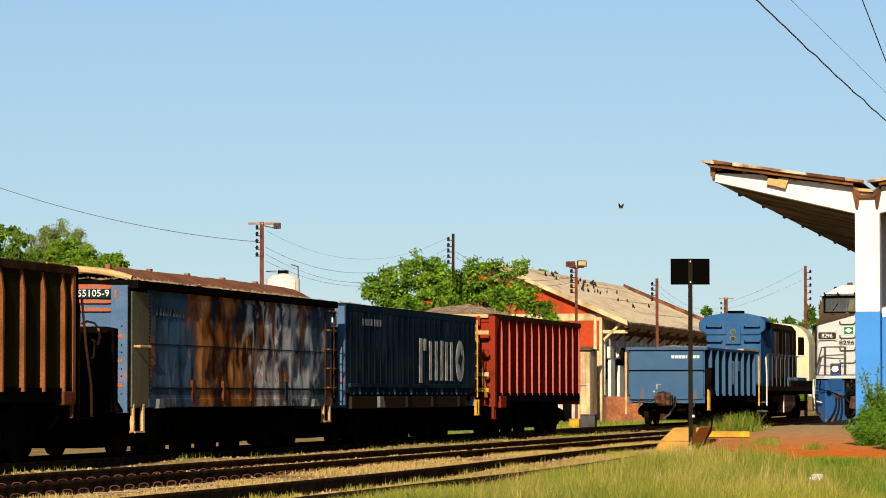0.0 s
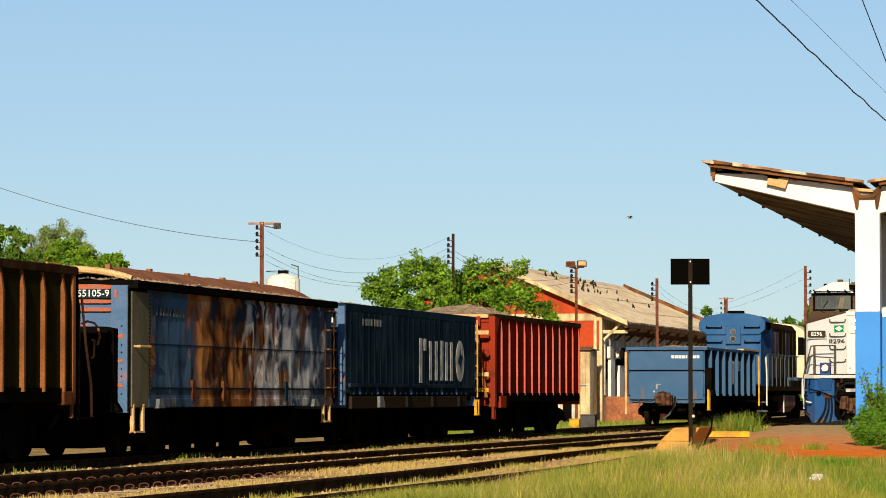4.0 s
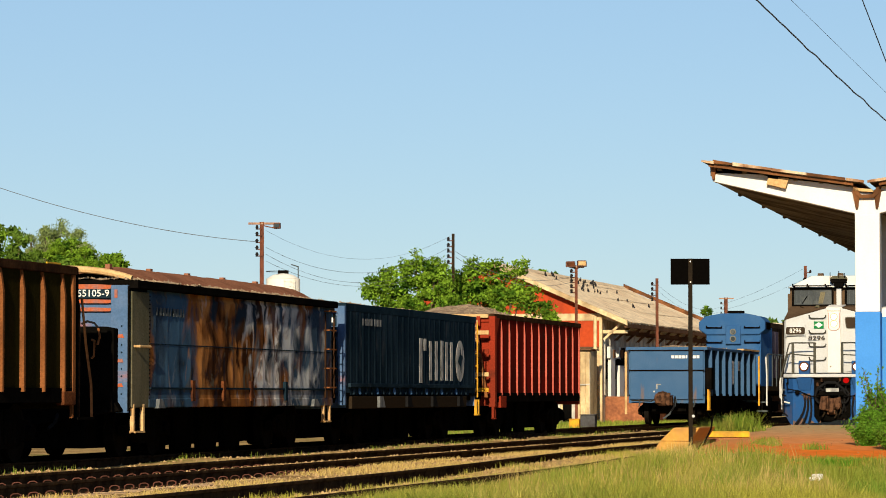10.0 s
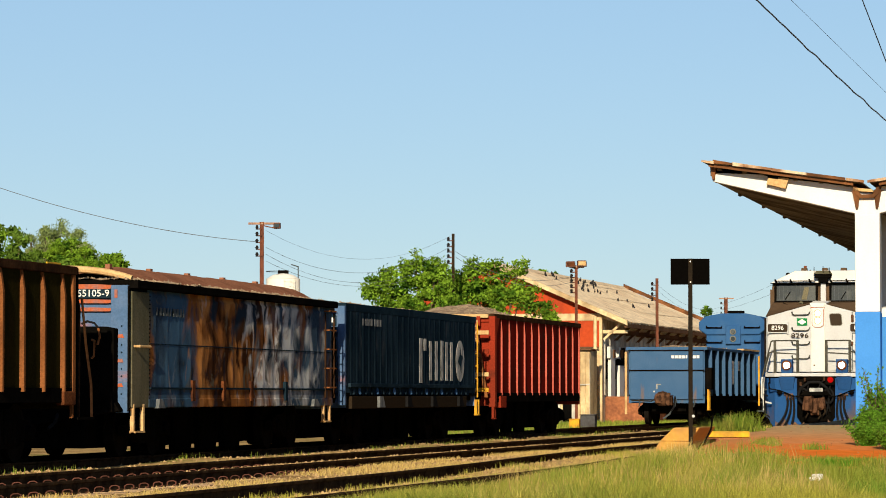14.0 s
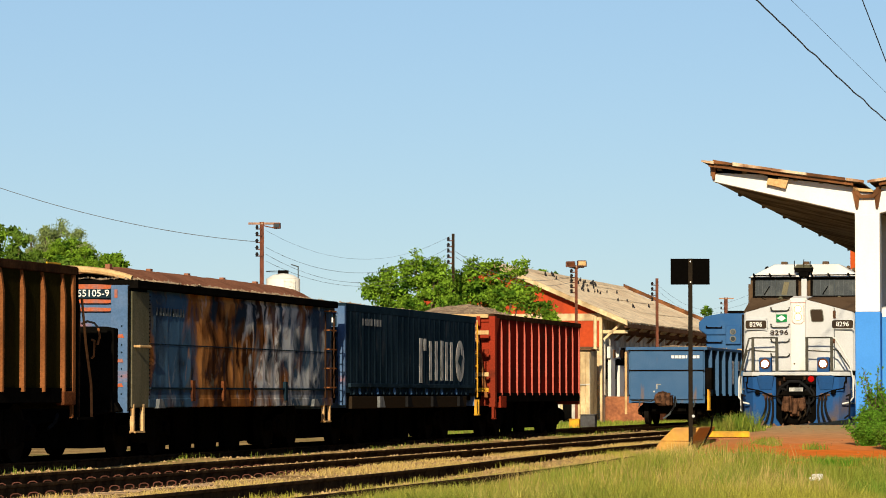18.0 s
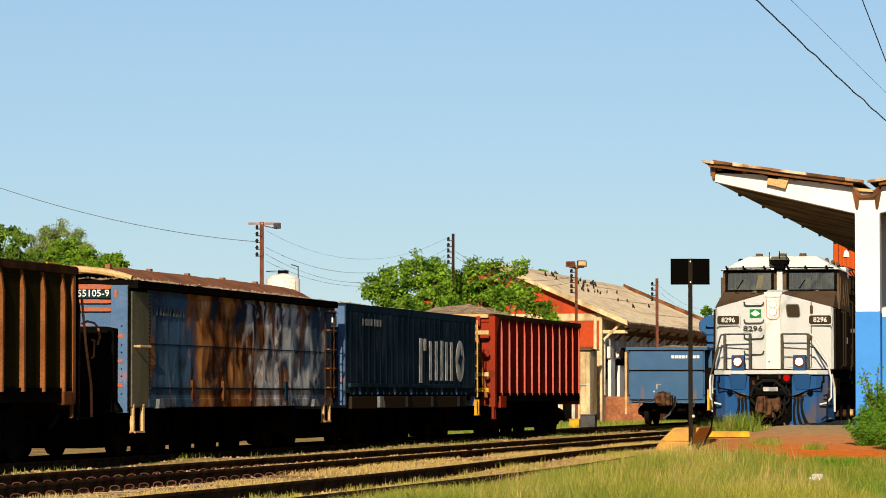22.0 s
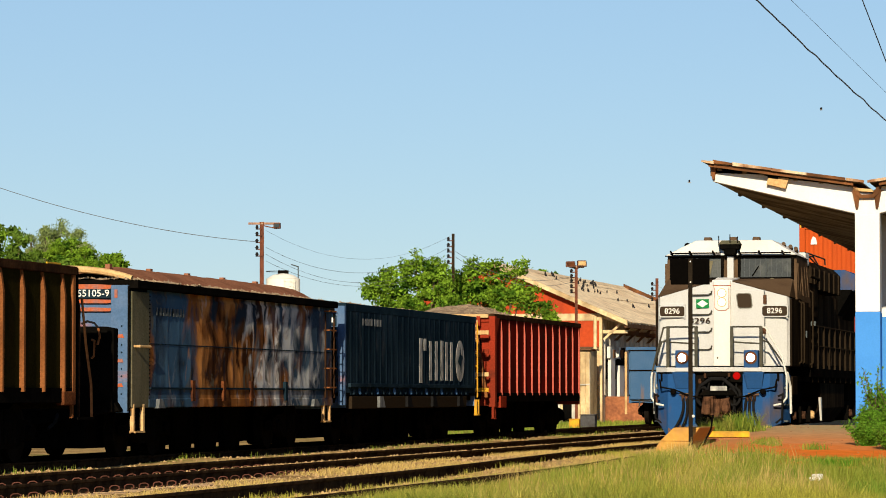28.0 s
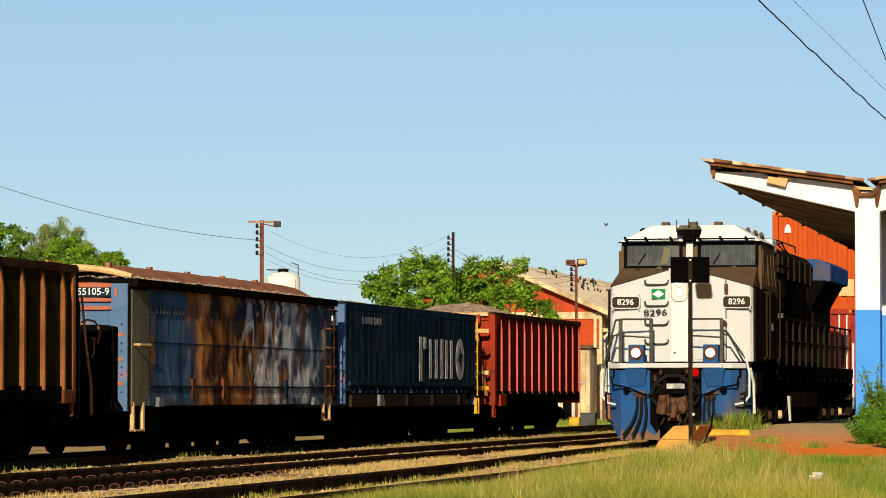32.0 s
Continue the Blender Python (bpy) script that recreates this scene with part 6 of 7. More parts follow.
        for k in range(1, n):
            part("eave_lug", Shape().prism([(s * 2.56, 4.72), (s * 2.68, 4.68), (s * 2.7, 4.82), (s * 2.58, 4.82)], "y", k * bay, k * bay + .3), CANOPY_UNDER, g)
        for k in range(n - 1):
            for j in range(4):
                u0, u1 = j / 4, (j + 1) / 4 - .0008
                x0, x1, z0, z1 = s * (W - u0 * 2.45), s * (W - u1 * 2.45), 4.712 - u0 * .575, 4.712 - u1 * .575
                ya, yb = k * bay + (.41 if k == 0 else .005), (k + 1) * bay + .005
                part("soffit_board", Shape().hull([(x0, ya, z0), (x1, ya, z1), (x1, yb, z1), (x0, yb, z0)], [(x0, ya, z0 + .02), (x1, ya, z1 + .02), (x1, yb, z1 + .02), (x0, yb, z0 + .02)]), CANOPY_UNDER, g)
    part("valley_gutter", Shape().prism([(-.26, 4.60), (-.2, 4.46), (-.12, 4.38), (.12, 4.38), (.2, 4.46), (.26, 4.60), (.18, 4.58), (.1, 4.44), (-.1, 4.44), (-.18, 4.58)], "y", Y0 + .2, Y1), ROOF_RUST, g, "rusted valley gutter")
    part("gutter_cover", Shape().hull([(-.22, -.1, 4.50), (.12, -.1, 4.48), (.12, .5, 4.48), (-.22, .5, 4.50)], [(-.24, -.1, 4.56), (.08, -.1, 4.53), (.08, .5, 4.53), (-.24, .5, 4.56)]), ORANGE_BOARD, g)
    part("hanging_board", Shape().hull([(-1.72, -.12, 4.63), (-1.39, -.12, 4.55), (-1.39, -.07, 4.55), (-1.72, -.07, 4.63)], [(-1.68, -.12, 4.77), (-1.33, -.12, 4.73), (-1.33, -.07, 4.73), (-1.68, -.07, 4.77)]), ORANGE_BOARD, g, "loose hanging board", bevel=0.01)
    part("board_hood", Shape().hull([(-1.7, -.14, 4.75), (-1.52, -.14, 4.72), (-1.52, .0, 4.72), (-1.7, .0, 4.75)], [(-1.68, -.14, 4.81), (-1.5, -.14, 4.78), (-1.5, .0, 4.78), (-1.68, .0, 4.81)]), BLACK, g)
    part("platform_slab", Shape().box(-.3, 5.5, -.3, Y1, -.4, .4), PLASTER, g)
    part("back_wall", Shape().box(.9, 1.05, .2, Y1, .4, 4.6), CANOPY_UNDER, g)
    part("rear_blue_board", Shape().box(.3, .85, .6, .7, .4, 2.35), CANOPY_BLUE, g)
    return g


build_canopy()


# ---- warehouse ----
def build_warehouse():
    g = thing("warehouse", pose(6.8, 150.0, 0, 0, 0, -PHI), "old railway warehouse with red gable and dusty pale roof", "warehouse")
    L, W, ze, zr = 34.0, 9.4, 4.5, 6.62        # near right corner at the origin, ridge halfway
    r = W / 2
    part("gable_wall", Shape().prism([(-W, -.2), (0, -.2), (0, ze), (-r, zr - .12), (-W, ze)], "y", 0, .3), RED_WALL, g, "orange red gable wall")
    part("gable_band", Shape().box(-W, 0, -.06, 0, 4.2, 4.5), PLASTER, g)
    part("gable_lower", Shape().box(-W, .02, -.05, 0, -.2, 3.0), PLASTER, g)
    part("gable_ledge", Shape().box(-W, .05, -.12, -.04, 3.0, 3.08), TIMBER, g)
    for x in (-.30, -.06):
        part("corner_pier", Shape().box(x - .04, x + .10, -.14, .02, -.2, ze - .1), PLASTER, g, bevel=0.03)
    part("side_wall", Shape().box(-.3, 0, .3, L, -.2, ze), GREY_WALL, g, "grey boarded side wall")
    for k in range(24):
        part("wall_batten", Shape().box(0, .05, .6 + k * 1.35, .72 + k * 1.35, 1.0, 3.7), GREY_WALL, g)
    for y in (4.0, 7.2, 15, 22):
        d = part("side_door", Shape().box(0, .04, y, y + 2.0, 1.0, 3.1), BLACK, g)
        part("door_leaf", Shape().box(.04, .09, y + 1.1, y + 1.9, 1.0, 2.2), RAIL_WHITE, d)
    for y in (1.2, 3.5):
        part("white_post", Shape().box(.06, .2, y, y + 1.1, .95, 3.0 if y < 2 else 2.3), RAIL_WHITE, g)
        part("white_board", Shape().box(.06, .2, y - .2, y + .3, 2.6, 3.1), RAIL_WHITE, g)
    for y, w2 in ((1.5, .5), (3.4, .6)):
        part("dark_shutter", Shape().box(.02, .06, y - .75, y + 1.3, 1.7, 2.55), BLACK, g)
        part("notice_board", Shape().box(.22, .26, y + .1, y + .1 + w2, 2.62, 2.98), TIMBER, g)
    part("far_wall", Shape().prism([(-W, -.2), (0, -.2), (0, ze), (-r, zr - .12), (-W, ze)], "y", L - .3, L), RED_WALL, g)
    part("back_wall", Shape().box(-W, -W + .3, .3, L - .3, -.2, ze), GREY_WALL, g)
    O = 1.2                                    # eave overhang on the track side
    drop = (zr - ze) / r

    def near(u, v):
        x = -r + u * (r + O)
        y = -.5 + v * (L + 1)
        sag = -.12 * math.sin(v * math.pi) * math.sin(u * math.pi)
        return (x, y, zr - (x + r) * drop * (.95 if x < 0 else .95) + .014 * math.sin(v * (L + 1) / .9 * 2 * math.pi) + sag + .03 * noise.noise((x, y * .6, 0)))

    def rear(u, v):
        x, y = -r - u * (r + .5), -.5 + v * (L + 1)
        return (x, y, zr + (x + r) * drop * .95)
    part("roof_slope", Shape().sheet(14, 320, near, (0, 0, .05)), ROOF_SHEET, g, "dusty pale corrugated roof slope")
    part("roof_slope", Shape().sheet(2, 40, rear, (0, 0, .05)), ROOF_SHEET, g)
    part("ridge_cap", Shape().prism([(-r - .25, zr - .05), (-r, zr + .12), (-r + .25, zr - .05)], "y", -.5, L + .5), ROOF_SHEET, g)
    rake = [(-r, zr + .1), (O, zr - (r + O) * drop * .95 + .1), (O, zr - (r + O) * drop * .95 - .12), (-r, zr - .1)]
    for y in (-.56, L + .45):
        up = .16 if y > 0 else 0.0
        part("barge_board", Shape().prism([(a, b + up) for a, b in rake], "y", y, y + .12), ROOF_RUST if y > 0 else PLASTER, g)
    ez = zr - (r + O) * drop * .95
    part("eave_beam", Shape().box(O - .15, O, -.4, L + .4, ez - .2, ez - .02), TIMBER, g)
    for k in range(12):
        y = .1 + k * 3.0
        b = Shape().hull([(0, y, ez + .2), (.02, y + .16, ez + .2), (O, y + .16, ez - .18), (O, y, ez - .18)], [(0, y, ez + .36), (.02, y + .16, ez + .36), (O, y + .16, ez), (O, y, ez)])
        b.box(0, O - .1, y, y + .16, ez - .44, ez - .3)
        b.hull([(.0, y, ez - .7), (.14, y, ez - .7), (.14, y + .14, ez - .7), (0, y + .14, ez - .7)], [(.85, y, ez + .1), (.99, y, ez + .1), (.99, y + .14, ez + .1), (.85, y + .14, ez + .1)])
        # Sunlight and eave shade painted in: first truss pale, the others dark.
        part("eave_truss", b, PLASTER if k == 0 else TIMBER, g)
    part("loading_platform", Shape().box(0, 2.0, .8, L, -.2, .95), BRICKY, g, "red earth coloured loading platform", bevel=0.05)
    for k in range(4):
        part("roof_seam", Shape().sheet(1, 40, lambda u, v, k=k: tuple(Vector(near((.6 + k * 1.6 + u * .1) / (r + O), v)) + Vector((0, 0, .062))), (0, 0, -.03)), ROOF_SHEET, g)
    return g, near


WAREHOUSE, ROOF_AT = build_warehouse()


def annex():
    g = thing("trackside_shed", pose(5.55, 146.5, 0, 0, 0, -PHI), "small stained cream lean-to beside the warehouse gable", "shed")
    part("wall", Shape().box(-1.0, .62, 0, 1.6, -.2, 2.88), PLASTER, g, bevel=0.03)
    part("door_opening", Shape().box(-.55, -.15, -.03, .02, -.1, 1.7), BLACK, g)
    part("window_slot", Shape().box(-.02, .12, -.03, .02, 1.2, 2.0), BLACK, g)
    for i in range(8):
        x = -1.0 + i * .21
        if not -.62 < x < -.2:
            part("plank", Shape().box(x, x + .15, -.06 - .02 * (i % 3), -.0, -.15, 2.4 + .12 * ((i * 7) % 4)), (PLASTER, GREY_WALL, PLASTER)[i % 3], g)
    part("roof_slab", Shape().box(-1.15, .70, -.2, 1.8, 2.88, 2.94), TIMBER, g, bevel=0.02)
    part("pier", Shape().box(.46, .60, -.1, 0, -.2, 2.8), PLASTER, g)
    part("mid_rail", Shape().box(-1.0, .62, -.12, -.02, 1.42, 1.48), GREY_WALL, g)
    return g


annex()


def yard_boxes():
    for x, y, s, m, lab in ((4.9, 118, .5, BOX_GREY, "grey metal equipment box on the ground"), (4.55, 121, .35, YELLOW, "yellow painted marker block on the ground")):
        g = thing("equipment_box", pose(x, y, -.2, 0, 0, -10), lab, "box")
        part("case", Shape().box(-s / 2, s / 2, -s / 2, s / 2, 0, s * 1.05), m, g, bevel=0.02)
        part("lid", Shape().box(-s / 2 - .02, s / 2 + .02, -s / 2 - .02, s / 2 + .02, s * 1.05, s * 1.12), m, g, bevel=0.01)


yard_boxes()


def water_tank():
    g = thing("storage_tank", pose(-13.7, 300, -.2), "tall cream cylindrical tank beyond the wagons", "tank")
    part("shell", Shape().cone((0, 0, 0), (0, 0, 11.15), 1.45, 1.45, 40), TANK_WHITE, g, smooth=False)
    part("dome", Shape().cone((0, 0, 11.15), (0, 0, 11.5), 1.47, .9, 40).cone((0, 0, 11.5), (0, 0, 11.65), .9, .2, 40), TANK_WHITE, g)
    part("hatch", Shape().box(-.45, .45, -.3, .3, 11.6, 11.9), BLACK, g)
    lad = add_ladder(g, .6, -1.5, 6.0, 11.1, TANK_WHITE, 14, .9, along=False)
    part("vent_pipe", Shape().tube([(1.3, -.3, 11.1), (1.3, -.3, 12.2), (.7, -.3, 12.4)], .05, 6), RAIL_GREY, g)
    part("top_rail", Shape().tube([(1.45 * math.cos(a), 1.45 * math.sin(a), 11.8) for a in np.linspace(math.pi * .6, math.pi * 1.4, 9)], .03, 5), RAIL_GREY, g)


water_tank()


# ---- poles and wires ----
def at_px(x, z, y):
    """A place seen at picture position (x, y), z metres away."""
    return Vector(((x - 784) / 6200 * z, z, 1.0 + (700 - y) / 6200 * z))


TIMBER_PALE = make_mat("pale_weathered_arm", (0.36, 0.22, 0.15), .85, second=(0.24, 0.13, 0.09), amount=.8, scale=3)


def pole(x, z, y_top, width, label, arm=None, lamps=(), insul=-1, n_ins=5, ins_step=13, mat=None):
    top = at_px(x, z, y_top)
    g = thing("utility_pole", pose(top.x, z, -.2), label, "utility pole", "rusty line poles")
    h, w = top.z + .2, width * z / 6200
    s = Shape().box(-w / 2, -w / 2 + .03, -w / 2, w / 2, 0, h).box(w / 2 - .03, w / 2, -w / 2, w / 2, 0, h).box(-w / 2 + .03, w / 2 - .03, -.02, .02, 0, h)
    part("shaft", s, mat or POLE_RUST, g)
    k = z / 6200
    if arm:
        part("crossarm", Shape().box(arm[0] * k, arm[1] * k, -.05, .05, h - .09, h - .02), TIMBER_PALE, g, "pale weathered crossarm")
    for i in range(n_ins):
        zz = h - (10 + i * ins_step) * k
        rk = part("insulator_bracket", Shape().cone((0, -.05, zz - .05), (insul * 9 * k, -.05, zz - .05), .02, .02, 6), POLE_RUST, g)
        part("insulator", Shape().cone((insul * 8.5 * k, -.05, zz - .07), (insul * 8.5 * k, -.05, zz + .08), .05, .035, 8).cone((insul * 8.5 * k, -.05, zz + .0), (insul * 8.5 * k, -.05, zz + .03), .06, .06, 8), INSULATOR, rk)
    for dx, dy, ww, hh, m in lamps:
        lm = part("floodlight", Shape().hull([((dx - ww / 2) * k, -.25, h + (dy - hh / 2) * k), ((dx + ww / 2) * k, -.25, h + (dy - hh / 2) * k), ((dx + ww / 2) * k, .12, h + (dy - hh / 2) * k), ((dx - ww / 2) * k, .12, h + (dy - hh / 2) * k)],
                                             [((dx - ww / 2 + 1) * k, -.18, h + (dy + hh / 2) * k), ((dx + ww / 2 - 1) * k, -.18, h + (dy + hh / 2) * k), ((dx + ww / 2) * k, .1, h + (dy + hh / 2) * k), ((dx - ww / 2) * k, .1, h + (dy + hh / 2) * k)]), LAMP_BOX, g, bevel=0.02)
        part("lamp_glass", Shape().box((dx - ww / 2 + 2) * k, (dx + ww / 2 - 2) * k, -.265, -.245, h + (dy - hh / 2 + 2) * k, h + (dy + hh / 2 - 2) * k), m, lm)
        part("lamp_stay", Shape().cone((0, 0, h - 6 * k), (dx * k, 0, h + (dy - hh / 2) * k), .02, .02, 6), POLE_RUST, g)
    return g


pole(463, 120, 393, 7, "rusty steel line pole with crossarm and floodlight", (-24, 32), [(27, -7, 13, 10, GLASS_DARK)], -1, 5, 12)
pole(802, 130, 414, 5, "thin dark line pole rising behind the tree", None, (), -1, 5, 10, STANCHION)
pole(1020, 125, 470, 5, "slim rusty pole carrying two floodlights", (-12, 14), [(-10, 2, 17, 10, RUST), (10, 3, 17, 11, ORANGE_BOARD)], -1, 5, 9)
pole(1163, 147, 493, 5, "slim rusty pole in front of the warehouse", None, (), -1, 4, 9)
pole(1285, 205, 527, 6, "far rusty line pole with crossarm", (-12, 14), (), -1, 4, 9)
pole(1426, 160, 471, 5, "rusty line pole beyond the parked locomotive", None, (), 1, 6, 12)
g = pole(-60, 118, 380, 8, "rusty line pole at the edge of the yard", (-24, 24), (), -1, 5, 12)


def wire(p, q, sag, r, label, n=24, wobble=0.0, seed=0):
    cu = []
    for i in range(n + 1):
        t = i / n
        v = p.lerp(q, t)
        v.z -= sag * 4 * t * (1 - t)
        if wobble:
            v.x += wobble * noise.noise((t * 16, seed, 0))
            v.z += wobble * noise.noise((t * 16, seed, 7))
        cu.append(v)
    tagged(part("overhead_wire", Shape().tube(cu, r, 5), WIRE), label, "wire", "overhead wires")


wire(at_px(-60, 118, 312), at_px(452, 120, 428), .35, .011, "thin overhead wire running to the rusty pole")
for y0, y1, sg in ((408, 464, .5), (438, 483, .5), (450, 500, .55), (462, 512, .45)):
    wire(at_px(470, 120, y0), at_px(797, 130, y1 - 46), 1.15 * sg + .35, .004 if y0 == 408 else .006, "slack thin wire between the line poles")
for y0, y1 in ((430, 505), (440, 515)):
    wire(at_px(806, 130, y0 + 15), at_px(1012, 125, y1 - 15), .5, .007, "slack thin wire between the line poles")
for y0, y1 in ((505, 540), (515, 548)):
    wire(at_px(1165, 147, y0), at_px(1283, 205, y1), .6, .004, "slack thin wire between the line poles")
for y0, y1 in ((536, 476), (547, 495)):
    wire(at_px(1288, 205, y0), at_px(1422, 160, y1), .12, .005, "thin wire running to the far pole")
wire(at_px(1303, 68, -40), at_px(1580, 84, 222), .04, .017, "twisted dark service cable overhead", 60, .045, 3)
wire(at_px(1364, 68, -40), at_px(1600, 84, 192), .0, .0045, "thin service wire overhead")
wire(at_px(1515, 68, -40), at_px(1602, 84, 190), .0, .012, "thin service wire overhead")


# ---- trees ----
def tree(x, z, top_y, half_w, clumps, leaf, count, material, label, seed, trunk_r=.12, droop=0.0, low=0.35, dome=0):
    rng = np.random.default_rng(seed)
    k = z / 6200
    base = Vector(((x - 784) * k, z, -.2))
    H = 1.0 + (700 - top_y) * k + .2
    W = half_w * k
    g = thing("tree", Matrix.Translation(base), label, "tree", "trees round the yard")
    tr = Shape()
    pts = [Vector((.12 * math.sin(t * 5 + seed), .1 * math.cos(t * 4), H * .62 * t)) for t in np.linspace(0, 1, 6)]
    for i in range(5):
        tr.cone(pts[i], pts[i + 1], trunk_r * (1 - i * .13), trunk_r * (1 - (i + 1) * .13), 8)
    cen = []
    for i in range(clumps):
        a, h = rng.uniform(0, 2 * math.pi), rng.uniform(low, 1)
        w = W * math.sqrt(max(.06, 1 - ((h - .68) / .42) ** 2)) * math.sqrt(rng.uniform(.15, 1))
        w *= rng.uniform(.8, 1.18) * (1.2 if i % 8 == 0 else 1.0)
        c = Vector((w * math.cos(a), w * math.sin(a) * .8, H * h * (.9 + .1 * math.sin(a * 3 + seed)) * rng.uniform(.93, 1.02)))
        if dome:                                   # a rounded crown, dome picture units high at this distance
            q = rng.normal(size=3)
            q *= rng.uniform(.3, 1.0) * (1 + .16 * math.sin(5 * q[0] + 4 * q[2] + seed)) / np.linalg.norm(q)
            c = Vector((W * q[0], W * q[1], H - dome * k + dome * k * q[2]))
        cen.append(c)
        s = pts[min(5, 2 + int(h * 3.4))]
        mid = s.lerp(c, .5) + Vector((0, 0, .12 * H * rng.uniform(-.2, .5)))
        tr.cone(s, mid, trunk_r * .3, trunk_r * .2, 5).cone(mid, c, trunk_r * .2, trunk_r * .07, 5)
    part("trunk", tr, BARK, g)
    per = count // clumps
    allc, allu, allv = [], [], []
    for c in cen:
        rad = W * rng.uniform(.09, .21)
        d = rng.normal(size=(per, 3))
        d /= np.linalg.norm(d, axis=1)[:, None]
        p = np.array(c) + rng.normal(size=(per, 3)) * rad * .55 * np.array([1.15, 1.0, .75 + droop])
        u = rng.normal(size=(per, 3))
        u[:, 2] -= .5 + 2 * droop
        u /= np.linalg.norm(u, axis=1)[:, None]
        n = rng.normal(size=(per, 3))
        v = np.cross(u, n)
        v /= np.linalg.norm(v, axis=1)[:, None]
        sc = leaf * rng.uniform(.6, 1.3, (per, 1))
        allc.append(p), allu.append(u * sc), allv.append(v * sc * (.5 if not droop else .28))
    C, U, V = np.concatenate(allc), np.concatenate(allu), np.concatenate(allv)
    quads("crown", C, U, V, material, g)
    return g


def lobed_tree(z, foot, lobes, leaf, material, label, seed, trunk_r=.13):
    """A broadleaf tree whose limbs end in lobes of leaf sprays. A lobe: place, half width, half height, fullness."""
    rng = np.random.default_rng(seed)
    k = z / 6200
    base = Vector(((foot - 784) * k, z, -.2))
    g = thing("tree", Matrix.Translation(base), label, "tree", "trees round the yard")
    tr, C, U, V = Shape(), [], [], []
    fork = Vector((.1, 0, 1.9))
    tr.cone((0, 0, 0), (.05, .05, 1.0), trunk_r, trunk_r * .85, 8).cone((.05, .05, 1.0), fork, trunk_r * .85, trunk_r * .7, 8)
    for px, py, rx, ry, full in lobes:
        c = at_px(px, z, py) - base
        mid = fork.lerp(c, .55) + Vector((0, rng.normal() * .2, -.15))
        tr.cone(fork, mid, trunk_r * .5, trunk_r * .32, 6).cone(mid, c, trunk_r * .32, trunk_r * .14, 6)
        a, b = rx * k, ry * k
        sprays = int(120 * full * a * b) + 6
        for _ in range(sprays):
            q = rng.normal(size=3)
            q /= np.linalg.norm(q)
            q *= rng.uniform(.35, 1.0) ** .5 * (1 + .25 * math.sin(7 * q[0] + 5 * q[2] + seed))
            p = c + Vector((a * q[0], .8 * a * q[1], b * q[2]))
            if rng.random() < .3:
                tr.cone(c.lerp(p, .3), p, .014, .006, 4)
            out = np.array([q[0] * .7, q[1] * .5 - .35, q[2] * .5 + .35])
            m = 32
            n = out + rng.normal(size=(m, 3)) * .55
            n /= np.linalg.norm(n, axis=1)[:, None]
            u = np.cross(n, rng.normal(size=(m, 3)))
            u[:, 2] = -abs(u[:, 2])
            u /= np.linalg.norm(u, axis=1)[:, None]
            v = np.cross(u, n)
            sc = leaf * rng.uniform(.5, 1.25, (m, 1))
            C.append(np.array(p) + rng.normal(size=(m, 3)) * np.array([.115, .115, .07])), U.append(u * sc), V.append(v * sc * .72)
    C, U, V = np.concatenate(C), np.concatenate(U), np.concatenate(V)
    part("trunk", tr, BARK, g)
    quads("crown", C, U, V, material, g)
    return g


lobed_tree(128, 742, [(738, 488, 30, 30, .8), (736, 462, 15, 14, .5), (715, 478, 14, 18, .5), (690, 512, 34, 24, 1.0), (772, 508, 34, 34, 1.0), (705, 540, 46, 26, 1.2), (760, 545, 58, 28, 1.2),
                      (656, 518, 15, 12, .8), (772, 472, 18, 14, .6), (690, 484, 14, 10, .6), (663, 498, 12, 8, .5)],
           .078, LEAF_A, "bright green broadleaf tree with a lumpy crown behind the wagons", 11)
lobed_tree(133, 868, [(864, 472, 20, 14, .55), (832, 498, 32, 26, 1.1), (880, 518, 44, 26, 1.2), (922, 526, 26, 26, 1.0), (800, 525, 34, 30, 1.2), (918, 474, 13, 12, .6),
                      (950, 549, 24, 14, 1.0), (976, 562, 18, 8, .8), (850, 542, 56, 26, 1.2), (838, 468, 13, 12, .6), (895, 488, 16, 10, .5), (806, 492, 16, 14, .6), (803, 508, 20, 18, 1.0)],
           .078, LEAF_A, "spreading green tree before the red gable", 12)
tree(5, 110, 382, 66, 80, .095, 19500, LEAF_B, "dark green tree at the edge of the yard", 16, .14)
tree(-40, 106, 392, 80, 70, .095, 18000, LEAF_A, "green broadleaf tree beyond the first wagon", 17, .14)
tree(84, 165, 396, 42, 150, .085, 36000, LEAF_C, "pale grey-green tree with a rounded crown", 18, .16, droop=.25, dome=62)
tree(134, 162, 402, 44, 150, .085, 36000, LEAF_C, "pale grey-green tree with a rounded crown", 19, .14, droop=.25, dome=66)
tree(120, 140, 432, 62, 70, .09, 20000, LEAF_A, "green tree in front of the pale ones", 24, .12, dome=40)
tree(75, 130, 434, 80, 70, .095, 21000, LEAF_B, "low dark green tree under the pale one", 20, .11)
tree(186, 128, 453, 38, 44, .085, 8500, LEAF_A, "low bright green tree beside the pale ones", 21, .1, dome=16)
tree(966, 205, 479, 20, 14, .15, 1500, LEAF_A, "green tree top showing over the roof ridge", 23, .12, dome=8)
tree(1249, 190, 540, 11, 9, .20, 640, LEAF_A, "slender palm-like tree top beyond the roof", 22, .07, droop=.3, low=.88)
